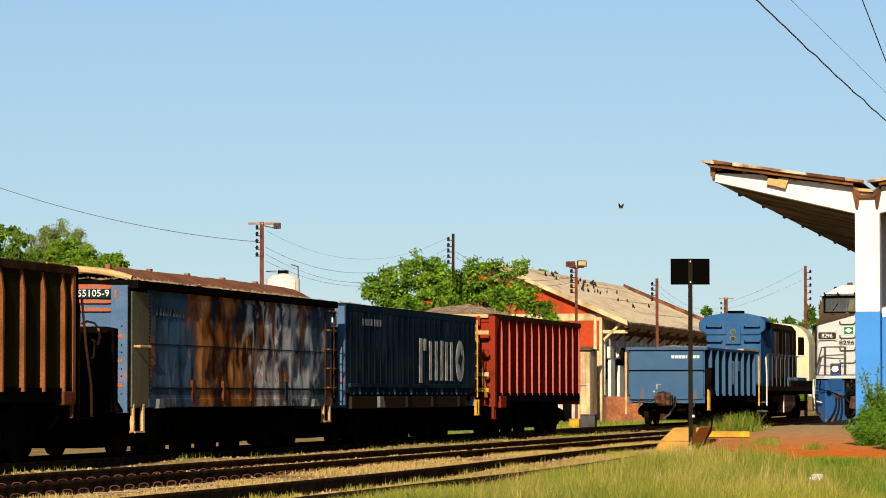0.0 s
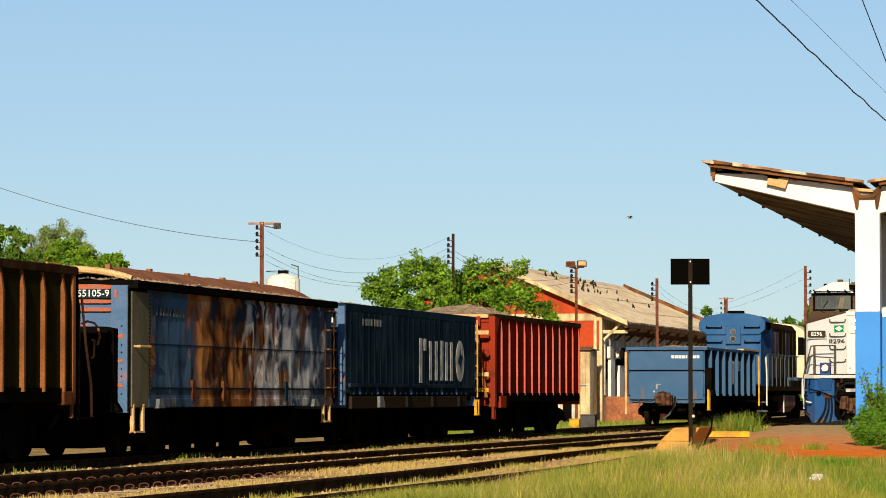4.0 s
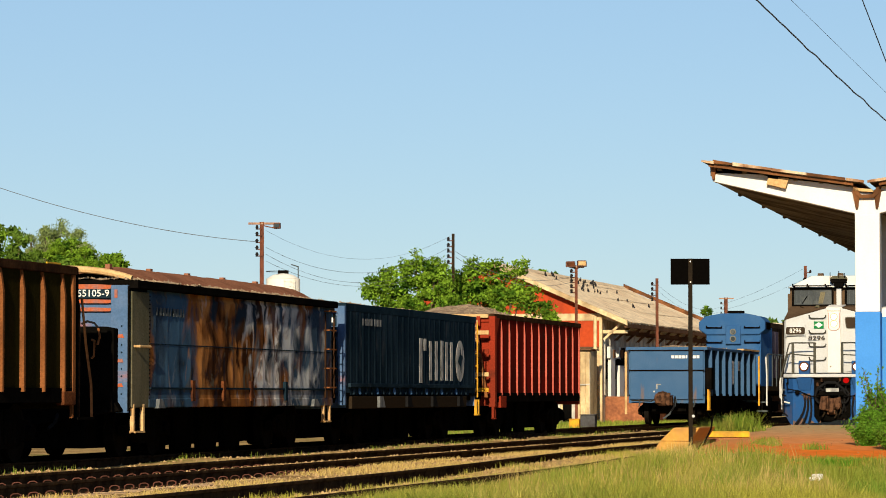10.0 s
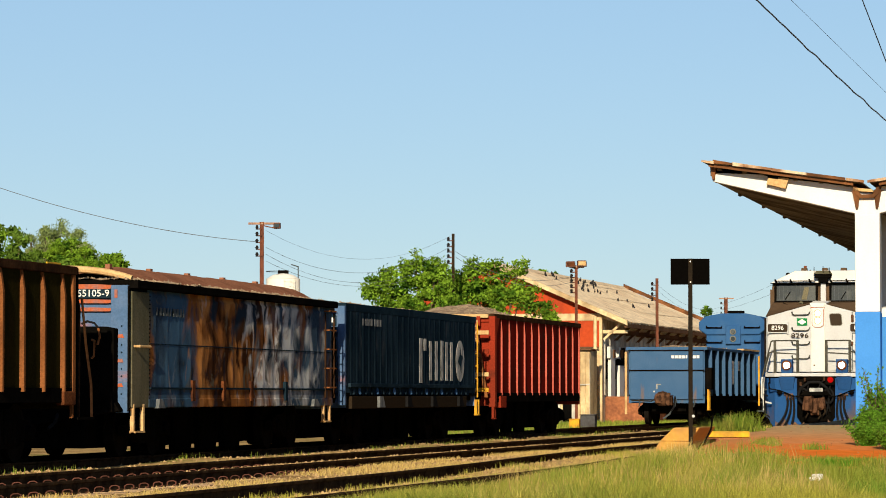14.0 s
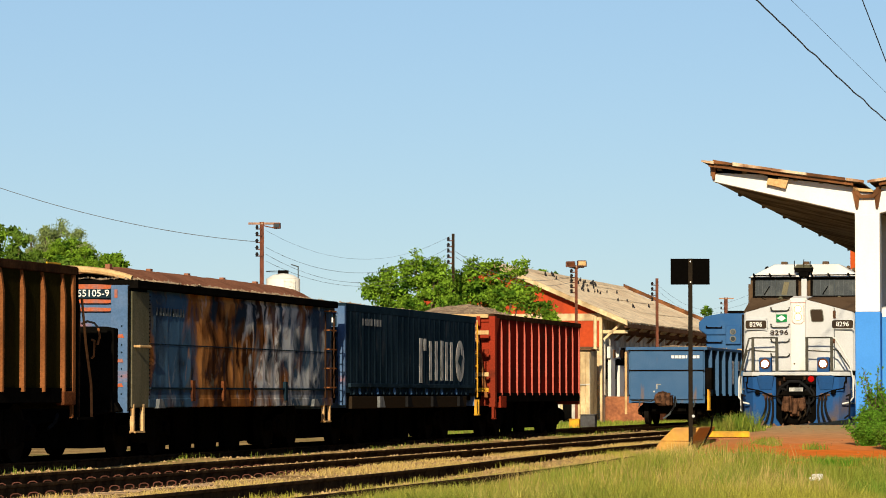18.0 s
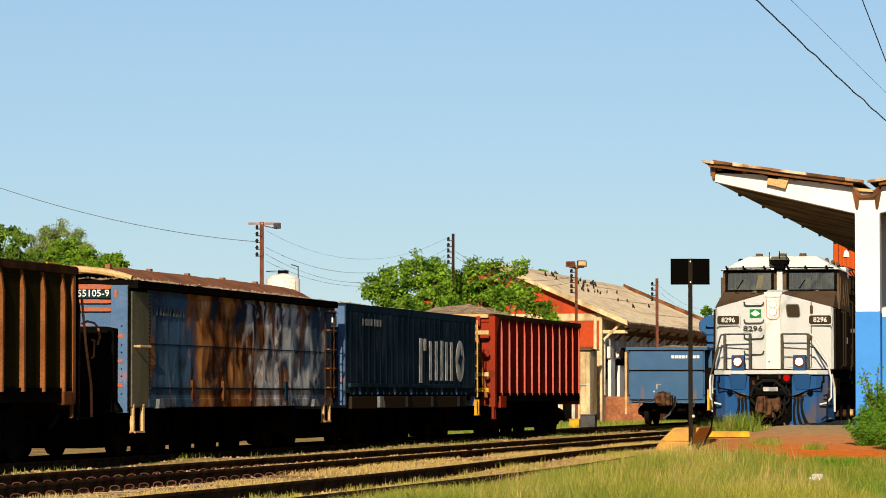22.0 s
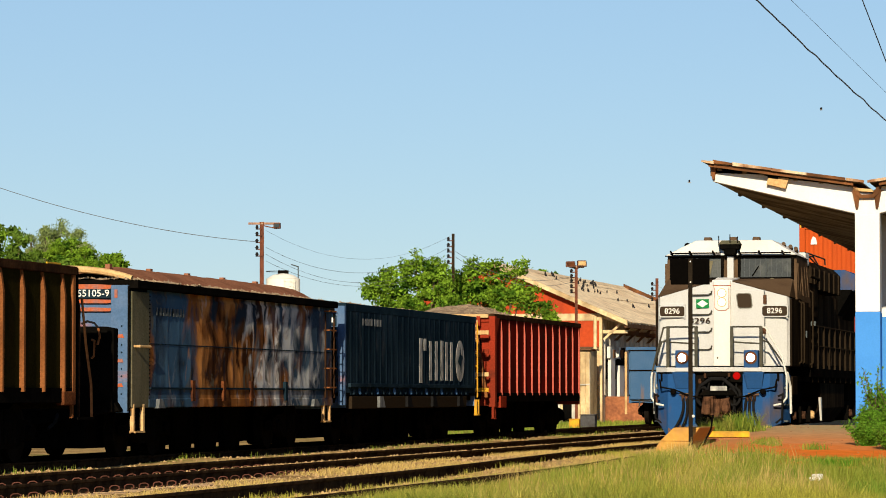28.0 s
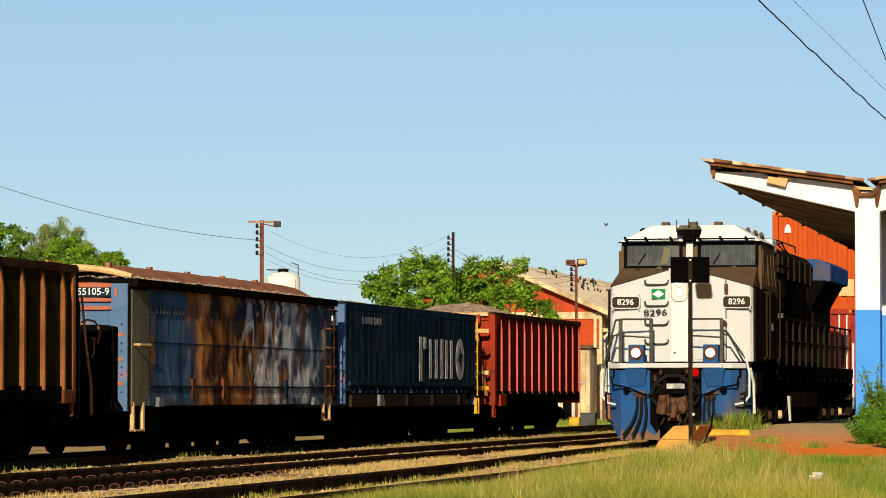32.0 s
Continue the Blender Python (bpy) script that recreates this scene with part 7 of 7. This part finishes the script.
for i, (x, y) in enumerate(((1340, 548), (1375, 545), (1405, 552), (1440, 542), (1462, 534), (1490, 546), (1300, 560))):
    tree(x, 240 + 6 * i, y, 34, 16, .34, 1700, LEAF_B, "distant dark green tree behind the locomotives", 30 + i, .2)
for i, x in enumerate((1420, 1452)):
    tree(x, 212 + 4 * i, 600, 26, 14, .26, 1500, LEAF_A, "low green bush-like tree behind the running line", 50 + i, .12, low=.1)
for i in range(14):
    tree(-150 + i * 90 + (i * 37) % 40, 330 + (i * 53) % 60, 640 - (i * 29) % 22, 60, 14, .5, 900, LEAF_B, "distant dark green tree on the horizon", 70 + i, .25, low=.1)


# ---- sign, ramp, kerb, road edge ----
def build_sign():
    z = 47.0
    x = (1222 - 784) / 6200 * z
    g = thing("trackside_sign", pose(x, z, ground_z(x, z) - .05), "black rectangular trackside board on a dark steel post", "sign")
    b0 = ground_z(x, z) - .05
    zt, zb = 1 + (700 - 458) / 6200 * z - b0, 1 + (700 - 504) / 6200 * z - b0
    part("post", Shape().box(-.028, .028, -.02, .02, 0, zt), make_mat("dark_post_paint", (0.018, 0.014, 0.010), .6), g)
    part("board", Shape().box(-.262, .262, .022, .034, zb, zt), SIGN_BLACK, g, "black sheet metal board", bevel=0.004)
    for zz in (zt - .04, zb + .03):
        part("bolt", Shape().cone((0, -.02, zz), (0, -.032, zz), .012, .012, 8), RAIL_WHITE, g)
    part("white_knob", Shape().ball((.035, -.02, 1 + (700 - 737) / 6200 * z - b0), .022, 10, 6), RAIL_WHITE, g)
    x2, z2 = x + .30, z + .1
    s = thing("stay_stub", pose(x2 - .08, z2, ground_z(x2, z2) - .05), "short leaning dark stub beside the sign post", "post")
    part("stub", Shape().tube([(-.16, 0, 0), (-.04, .02, .12), (.06, .03, .3), (.09, .03, .5)], .013, 8), BLACK, s)


build_sign()


def build_ramp():
    z = 48.0
    k = z / 6200
    def P(x, y, dz=0):
        return ((x - 784) * k * (z + dz) / z, z + dz, 1 + (700 - y) * k * (z + dz) / z)
    g = thing("concrete_ramp_block", pose(0, 0, 0), "ochre painted sloping concrete block beside the track", "concrete block")
    a = [P(1192, 757), P(1238, 757), P(1221, 782), P(1167, 781)]
    low = [P(1167, 781), P(1221, 782), P(1219, 812), P(1148, 812)]
    def slab(f, off):
        return [(p[0] + off * SIN, p[1] + off * COS, p[2]) for p in f]
    part("upper_slope", Shape().hull(a, slab(a, 1.6)), CONCRETE_Y, g, bevel=0.015)
    part("lower_slope", Shape().hull([(p[0], p[1] - .02, p[2]) for p in low], slab(low, 1.6)), CONCRETE_Y, g, bevel=0.015)
    kz = 50.0
    x0, x1 = (1240 - 784) / 6200 * kz, (1326 - 784) / 6200 * kz
    h = thing("kerb_beam", pose(x0, kz, 0), "yellow painted concrete kerb beam lying on red earth", "kerb")
    part("beam", Shape().prism([(0, .0), (.22, .0), (.22, .065), (.19, .085), (.03, .085), (0, .065)], "x", 0, x1 - x0), YELLOW_KERB, h, at=pose(0, 0, 1 - 74 / 6200 * kz))
    part("beam_footing", Shape().box(.02, x1 - x0 - .02, .03, .2, -.1, 1 - 73.5 / 6200 * kz), BRICKY, h)


build_ramp()


def litter():
    x, z = (1443 - 784) / 6200 * 36.5, 36.5
    g = thing("plastic_scrap", pose(x, z, ground_z(x, z) + .05), "crumpled white plastic scrap lying in the grass", "litter")
    rng = random.Random(4)
    s = Shape()
    for i in range(7):
        c = (rng.uniform(-.05, .05), rng.uniform(-.03, .03), rng.uniform(0, .05))
        s.ball(c, (rng.uniform(.02, .05), rng.uniform(.02, .04), rng.uniform(.01, .03)), 7, 4)
    part("scrap", s, PLASTIC, g)


litter()


# ---- grass and weeds ----
def blades(name, xy, h_lo, h_hi, width, material, label, seed, spread=.35, near_track=False):
    rng = np.random.default_rng(seed)
    k = len(xy)
    base = np.array([(x, y, ground_z(x, y) - .01) for x, y in xy])
    d = np.array([(x - (TAN * y - track_c(y))) * COS for x, y in xy])
    h = rng.uniform(h_lo, h_hi, k) * (np.clip(.25 + .75 * (d - 1.2) / 2.6, .25, 1) if near_track else 1)
    a = rng.uniform(0, 2 * np.pi, k)
    lean = rng.uniform(.05, spread, k) * h
    side = np.stack([np.cos(a + 1.57), np.sin(a + 1.57) * .4, np.zeros(k)], 1) * (width * rng.uniform(.6, 1.3, k))[:, None]
    way = np.stack([np.cos(a), np.sin(a), np.zeros(k)], 1)
    mid = base + way * (lean * .35)[:, None] + np.array([0, 0, 1]) * (h * .6)[:, None]
    tip = base + way * lean[:, None] + np.array([0, 0, 1]) * h[:, None]
    co = np.stack([base - side, base + side, mid + side * .8, mid - side * .8, tip], 1).reshape(-1, 3)
    o = np.arange(k)[:, None] * 5
    loops = np.concatenate([o + np.array([0, 1, 2, 3]), o + np.array([3, 2, 4])], 1).ravel()
    me = bpy.data.meshes.new(name)
    me.vertices.add(5 * k), me.loops.add(7 * k), me.polygons.add(2 * k)
    me.vertices.foreach_set("co", co.ravel())
    me.loops.foreach_set("vertex_index", loops)
    me.polygons.foreach_set("loop_start", (np.arange(k)[:, None] * 7 + np.array([0, 4])).ravel())
    me.update(calc_edges=True)
    me.materials.append(material)
    tagged(part(name, me, material), label, "grass", kind="stuff")


def scatter(n, z0, z1, d0, d1, seed, keep=lambda x, y, d, r: True, power=1.0):
    rng = np.random.default_rng(seed)
    out = []
    while len(out) < n:
        z = z0 + (z1 - z0) * rng.random() ** power
        d = rng.uniform(d0, d1)
        x, y = TAN * z - track_c(z) + d * COS, z - d * SIN
        if keep(x, y, d, rng.random()):
            out.append((x, y))
    return out


def lawn(x, y, d, r):
    px = 784 + x / y * 6200
    if abs(px - 1443) < 17 and 31.0 < y < 36.6 and r > .04:
        return False                                # trampled round the plastic scrap
    edge = 46.0 - 6.6 * smooth01((px - 1240) / 200) + 2.6 * noise.noise((x * 1.6, y * .25, 1))
    bare = px > 1225 and (y > edge or (y > edge - 5 and r > .25 + .5 * noise.noise((x * 2.2, y * .7, 6))))
    return not bare and y > 24 and (noise.noise((x * .9, y * .5, 2)) > -.45 + r * .4 or r < .3)


LAWN = scatter(135000, 27, 58, 1.0, 9.5, 1, lawn, 1.5)
GREENER = [p[0] / p[1] * 6200 + 60 * noise.noise((p[0] * 1.5, p[1] * .5, 4)) > 600 - 25 * (p[1] - 34) for p in LAWN]
blades("tall_grass", [p for p, q in zip(LAWN, GREENER) if not q], .06, .30, .0032, GRASS, "tall yellow-green grass on the bank beside the track", 2, 1.0, near_track=True)
blades("short_grass", [p for p, q in zip(LAWN, GREENER) if q], .05, .22, .0036, GREEN_GRASS, "shorter fresh green grass below the red earth", 12, 1.0, near_track=True)
blades("rail_straw", scatter(14000, 28, 90, -.75, 1.5, 13, lambda x, y, d, r: noise.noise((x * .9, y * .4, 21)) > -.15), .03, .09, .004, DRY_GRASS, "short dry straw between the running rails", 14, .9)
STALKS = scatter(5200, 29, 47, 1.4, 9.5, 23, lambda x, y, d, r: lawn(x, y, d, r) and noise.noise((x * 1.1, y * .45, 51)) > .12)
blades("seed_stalks", STALKS, .16, .42, .0024, DRY_GRASS, "wispy pale seed stalks standing above the grass", 24, .8, near_track=True)
CLUMPS = scatter(16000, 29, 50, 1.6, 9.5, 25, lambda x, y, d, r: lawn(x, y, d, r) and noise.noise((x * 1.4, y * .5, 61)) > .18)
blades("grass_clumps", CLUMPS, .12, .34, .0036, GREEN_GRASS, "taller green clumps in the grass", 26, .9, near_track=True)
EDGE = scatter(22000, 35.0, 42, 2.0, 11, 19, lambda x, y, d, r: 470 < x / y * 6200 < 810 and not (abs(x / y * 6200 - 659) < 14 and y < 36.7) and y < 39.4 + .9 * noise.noise((x * 1.1, .5, 41)))
blades("edge_grass", EDGE, .04, .16, .0036, GREEN_GRASS, "short grass thinning out at the red earth", 20, 1.0)
blades("track_grass", scatter(12000, 30, 100, -1.2, 1.4, 3, lambda x, y, d, r: noise.noise((x * .8, y * .4, 5)) > .05), .03, .13, .004, GRASS, "sparse grass growing between the running rails", 4)
blades("dry_grass", scatter(32000, 28, 90, -3.4, -.9, 5, lambda x, y, d, r: noise.noise((x * .7, y * .3, 9)) > -.1), .02, .08, .005, DRY_GRASS, "short dry straw grass between the tracks", 6, .8)
blades("shoulder_grass", scatter(5000, 34, 140, -9.5, -5.2, 7, lambda x, y, d, r: noise.noise((x * .7, y * .3, 13)) > .0), .03, .13, .0045, GREEN_GRASS, "patchy grass along the siding", 8)
blades("far_grass", scatter(8000, 95, 150, -16, -9.4, 9, lambda x, y, d, r: True), .06, .20, .012, GREEN_GRASS, "bright grass strip beside the siding", 10)


def slope(x, y, d, r):
    px = 784 + x / y * 6200
    if px > 1390 and y > 41.5:
        return False
    return 1235 < px < 1580 and noise.noise((x * 1.6, y * .55, 31)) > .12 + .25 * min(1, max(0, (px - 1330) / 160)) + (y > 47) * .12


blades("slope_weeds", scatter(5000, 38.5, 56, 2.0, 11, 15, slope), .015, .075, .004, GREEN_GRASS, "sparse short weeds creeping over the red earth", 16, .9)
blades("slope_straw", scatter(1400, 38.5, 56, 2.0, 11, 17, slope), .02, .09, .0035, DRY_GRASS, "sparse dry stalks on the red earth", 18, .9)


def tuft(name, x, z, n, radius, h0, h1, seed, material, label):
    rng = np.random.default_rng(seed)
    pts = [(x + rng.normal() * radius, z + rng.normal() * radius * .8) for _ in range(n)]
    blades(name, pts, h0, h1, .0042, material, label, seed, .9)


tuft("grass_tuft", 3.85, 52.2, 2000, .2, .15, .40, 21, GRASS, "feathery grass tuft behind the yellow kerb")
tuft("grass_tuft", 4.3, 52.6, 1600, .2, .12, .36, 22, GREEN_GRASS, "feathery grass tuft behind the yellow kerb")
tuft("grass_tuft", 3.45, 50.5, 260, .1, .12, .34, 23, GRASS, "thin grass tuft beside the sign post")
tuft("grass_tuft", 4.55, 49.0, 150, .09, .03, .10, 24, GREEN_GRASS, "low weed tuft on the red earth")
tuft("grass_tuft", 4.94, 46.6, 170, .08, .04, .13, 25, GREEN_GRASS, "low weed tuft on the red earth")
tuft("grass_tuft", 4.62, 43.5, 600, .2, .03, .09, 26, GREEN_GRASS, "creeping green weeds on the red earth")
tuft("grass_tuft", 5.0, 42.3, 900, .26, .04, .13, 27, GREEN_GRASS, "low green weeds at the edge of the red earth")
tuft("grass_tuft", 4.75, 42.0, 700, .22, .04, .12, 28, LEAF_D, "low green weeds at the edge of the red earth")
tuft("grass_tuft", 5.3, 41.6, 900, .2, .05, .15, 29, GRASS, "low green weeds at the edge of the red earth")


def bush(name, x, z, h, w, count, leaf, material, label, seed, stalks=9):
    rng = np.random.default_rng(seed)
    b = ground_z(x, z) - .03
    g = thing(name, pose(x, z, b), label, "bush", "weeds by the canopy")
    st, C, U, V = Shape(), [], [], []
    for i in range(stalks):
        a = rng.uniform(0, 2 * math.pi)
        tip = Vector((w * rng.uniform(.2, 1) * math.cos(a), w * rng.uniform(.2, 1) * math.sin(a), h * rng.uniform(.55, 1)))
        mid = tip * .5 + Vector((0, 0, h * .12))
        st.cone((0, 0, 0), mid, .012, .009, 5).cone(mid, tip, .009, .004, 5)
        for _ in range(count // stalks):
            t = rng.uniform(.15, 1.02)
            p = (Vector((0, 0, 0)).lerp(mid, t * 2) if t < .5 else mid.lerp(tip, t * 2 - 1)) + Vector(rng.normal(size=3) * w * .12)
            p.z = max(p.z, .02)
            u = rng.normal(size=3)
            u /= np.linalg.norm(u)
            v = np.cross(u, rng.normal(size=3))
            v /= np.linalg.norm(v)
            s = leaf * rng.uniform(.6, 1.3)
            C.append(p), U.append(u * s), V.append(v * s * .6)
    part("stems", st, BARK, g)
    quads("leaves", [tuple(c) for c in C], U, V, material, g)


bush("weed_bush", 6.2, 50.2, 1.05, .26, 620, .028, LEAF_D, "leafy green weed bush with thin stalks at the post", 31, 12)
bush("weed_bush", 6.42, 49.8, .8, .3, 1500, .03, LEAF_D, "leafy green weed bush at the foot of the post", 32, 14)
bush("weed_bush", 5.98, 49.0, .50, .25, 6500, .021, LEAF_D, "low dense green weeds on the bank", 33, 18)
bush("weed_bush", 6.12, 48.2, .48, .34, 8000, .021, LEAF_D, "low dense green weeds on the bank", 34, 18)


bush("weed_bush", 5.75, 47.6, .34, .3, 5200, .02, LEAF_D, "low dense green weeds on the bank", 38, 16)
bush("weed_bush", 6.0, 46.6, .3, .36, 5200, .02, LEAF_D, "low dense green weeds on the bank", 39, 16)
bush("weed_bush", 6.36, 50.6, .62, .36, 3200, .024, LEAF_D, "dense green weeds at the foot of the post", 37, 20)


def clods():
    rng = np.random.default_rng(17)
    s = Shape()
    for _ in range(260):
        y = rng.uniform(38, 62)
        x = rng.uniform(4.2, 8.0) * (y / 50)
        r = rng.uniform(.004, .012) * (1 + (rng.random() > .985) * 3)
        h = ground_z(x, y) + r * .3
        j = rng.uniform(.6, 1.4, 5) * r
        s.add([(x + j[0], y, h), (x, y + j[1], h), (x - j[2], y, h), (x, y - j[3], h), (x, y, h + j[4]), (x, y, h - r)],
              [(0, 1, 4), (1, 2, 4), (2, 3, 4), (3, 0, 4), (1, 0, 5), (2, 1, 5), (3, 2, 5), (0, 3, 5)])
    m = make_mat("red_earth_clods", (0.44, 0.19, 0.09), 0.95, grain=0.3, island=0.4, bump=0.0)
    tagged(part("soil_clods", s, m), "loose red earth clods and pebbles on the slope", "soil", kind="stuff")


clods()


# ---- birds ----
def bird_shape(name, m, label, flying, group):
    g = thing(name, m, label, "bird", group)
    if flying:
        part("body", Shape().ball((0, 0, 0), (.17, .06, .055), 10, 6).ball((.17, 0, .03), .04, 8, 5).hull([(-.14, -.03, 0), (-.14, .03, 0), (-.32, .05, .01), (-.32, -.05, .01)], [(-.14, -.03, .02), (-.14, .03, .02), (-.32, .05, .018), (-.32, -.05, .018)]), FEATHER_PALE, g)
        ws = []
        for s in (-1, 1):
            wng = Shape().hull([(.08, 0, -.006), (.12, s * .2, -.006), (.02, s * .46, -.006), (-.06, s * .3, -.006), (-.09, 0, -.006)],
                               [(.08, 0, .008), (.12, s * .2, .008), (.02, s * .46, .004), (-.06, s * .3, .006), (-.09, 0, .008)])
            ws.append(part("wing", wng, FEATHER_DARK, g, at=pose(0, s * .04, .03)))
        return g, ws
    part("body", Shape().ball((0, 0, .13), (.065, .055, .10), 8, 6).ball((.02, 0, .235), .038, 8, 5), FEATHER_DARK, g)
    part("tail", Shape().hull([(-.03, -.03, .1), (-.03, .03, .1), (-.12, .03, -.02), (-.12, -.03, -.02)], [(-.05, -.03, .14), (-.05, .03, .14), (-.14, .03, 0), (-.14, -.03, 0)]), FEATHER_DARK, g)
    part("legs", Shape().cone((0, -.02, 0), (0, -.02, .06), .008, .008, 5).cone((0, .02, 0), (0, .02, .06), .008, .008, 5), FEATHER_DARK, g)
    return g, []


BIRDS = [bird_shape("flying_bird", pose(0, 0, 0), "grey bird flapping across the sky", True, "birds in flight") for _ in range(3)]


def perch():
    rng = random.Random(8)
    spots = [(rng.uniform(.02, .3), rng.uniform(.28, .66)) for _ in range(24)] + [(rng.uniform(.2, .6), rng.uniform(.3, .75)) for _ in range(10)]
    first = None
    for i, (u, v) in enumerate(spots):
        p = WAREHOUSE.matrix_basis @ (Vector(ROOF_AT(u, v)) + Vector((0, 0, .04)))
        m = Matrix.Translation(p) @ pose(0, 0, 0, 0, 0, (i * 77) % 360)
        if first is None:
            first, _ = bird_shape("perched_bird", m, "dark bird perched on the warehouse roof", False, "birds on the roof")
        else:
            copy_thing(first, m @ Matrix.Scale(.6 + .1 * (i % 3), 4))


perch()


# ---- what moves ----
def motions():
    rows = [(0, 109.87), (2, 108.51), (4, 106.93), (6, 105.2), (8, 103.35), (10, 101.42), (12, 99.39), (14, 97.25), (16, 94.99), (18, 92.58),
            (20, 90.01), (22, 87.26), (24, 84.36), (26, 81.31), (28, 78.17), (30, 75.01), (32, 71.95)]
    for ob, back, h in TRAIN:
        line = 10.55 if back < 1 else 10.25                # the line bends a little behind the locomotive
        walk(ob, [(t, on_line(line, z + (back - 2.0) * COS, h)) for t, z in rows])
    flights = [
        [(0, 1100, 369), (.5, 968, 338), (1, 912, 308), (1.5, 908, 303), (2, 928, 308), (2.5, 960, 327), (3, 1008, 342), (3.5, 1056, 363), (5.5, 1327, 430), (6, 1387, 439), (6.2, 1405, 452), (6.4, 1415, 466), (6.6, 1417, 479), (6.8, 1415, 493), (7, 1404, 501), (7.5, 1373, 511), (8.2, 1325, 518), (9.5, 1215, 530), (11, 1100, 575), (32, 980, 640)],
        [(0, -3000, -300), (22, -400, -60), (24, 280, 24), (24.5, 444, 52), (25, 612, 80), (25.5, 776, 110), (26.8, 1120, 152), (28, 1455, 194), (29, 1750, 230), (32, 2600, 300)],
        [(0, 6000, 250), (22, 2800, 280), (26, 1800, 300), (28, 1221, 323), (28.5, 1103, 327), (29, 997, 328), (29.5, 930, 333), (30, 909, 336), (30.5, 921, 345), (31, 960, 365), (32, 1073, 403)]]
    for (ob, wings), path, z in zip(BIRDS, flights, (240, 430, 400)):
        last, out = 0.0, []
        for i, (t, x, y) in enumerate(path):
            q = path[min(i + 1, len(path) - 1)]
            r = path[max(i - 1, 0)]
            a = math.degrees(math.atan2(90, q[1] - r[1]))
            a = min(last + 80, max(last - 80, a)) if i else a
            last = a
            out.append((t, Matrix.Translation(at_px(x, z, y)) @ pose(0, 0, 0, 0, 0, a)))
        walk(ob, out)
        for s, wng in zip((-1, 1), wings):
            beat = []
            for i in range(129):
                t = i * .25
                up = (48, -18)[i % 2] if (ob is not BIRDS[0][0] or t < 1.3 or t > 9) else (14, 4)[i % 2]
                beat.append((t, pose(0, s * .04, .03, s * up, 0, 0)))
            walk(wng, beat)


motions()
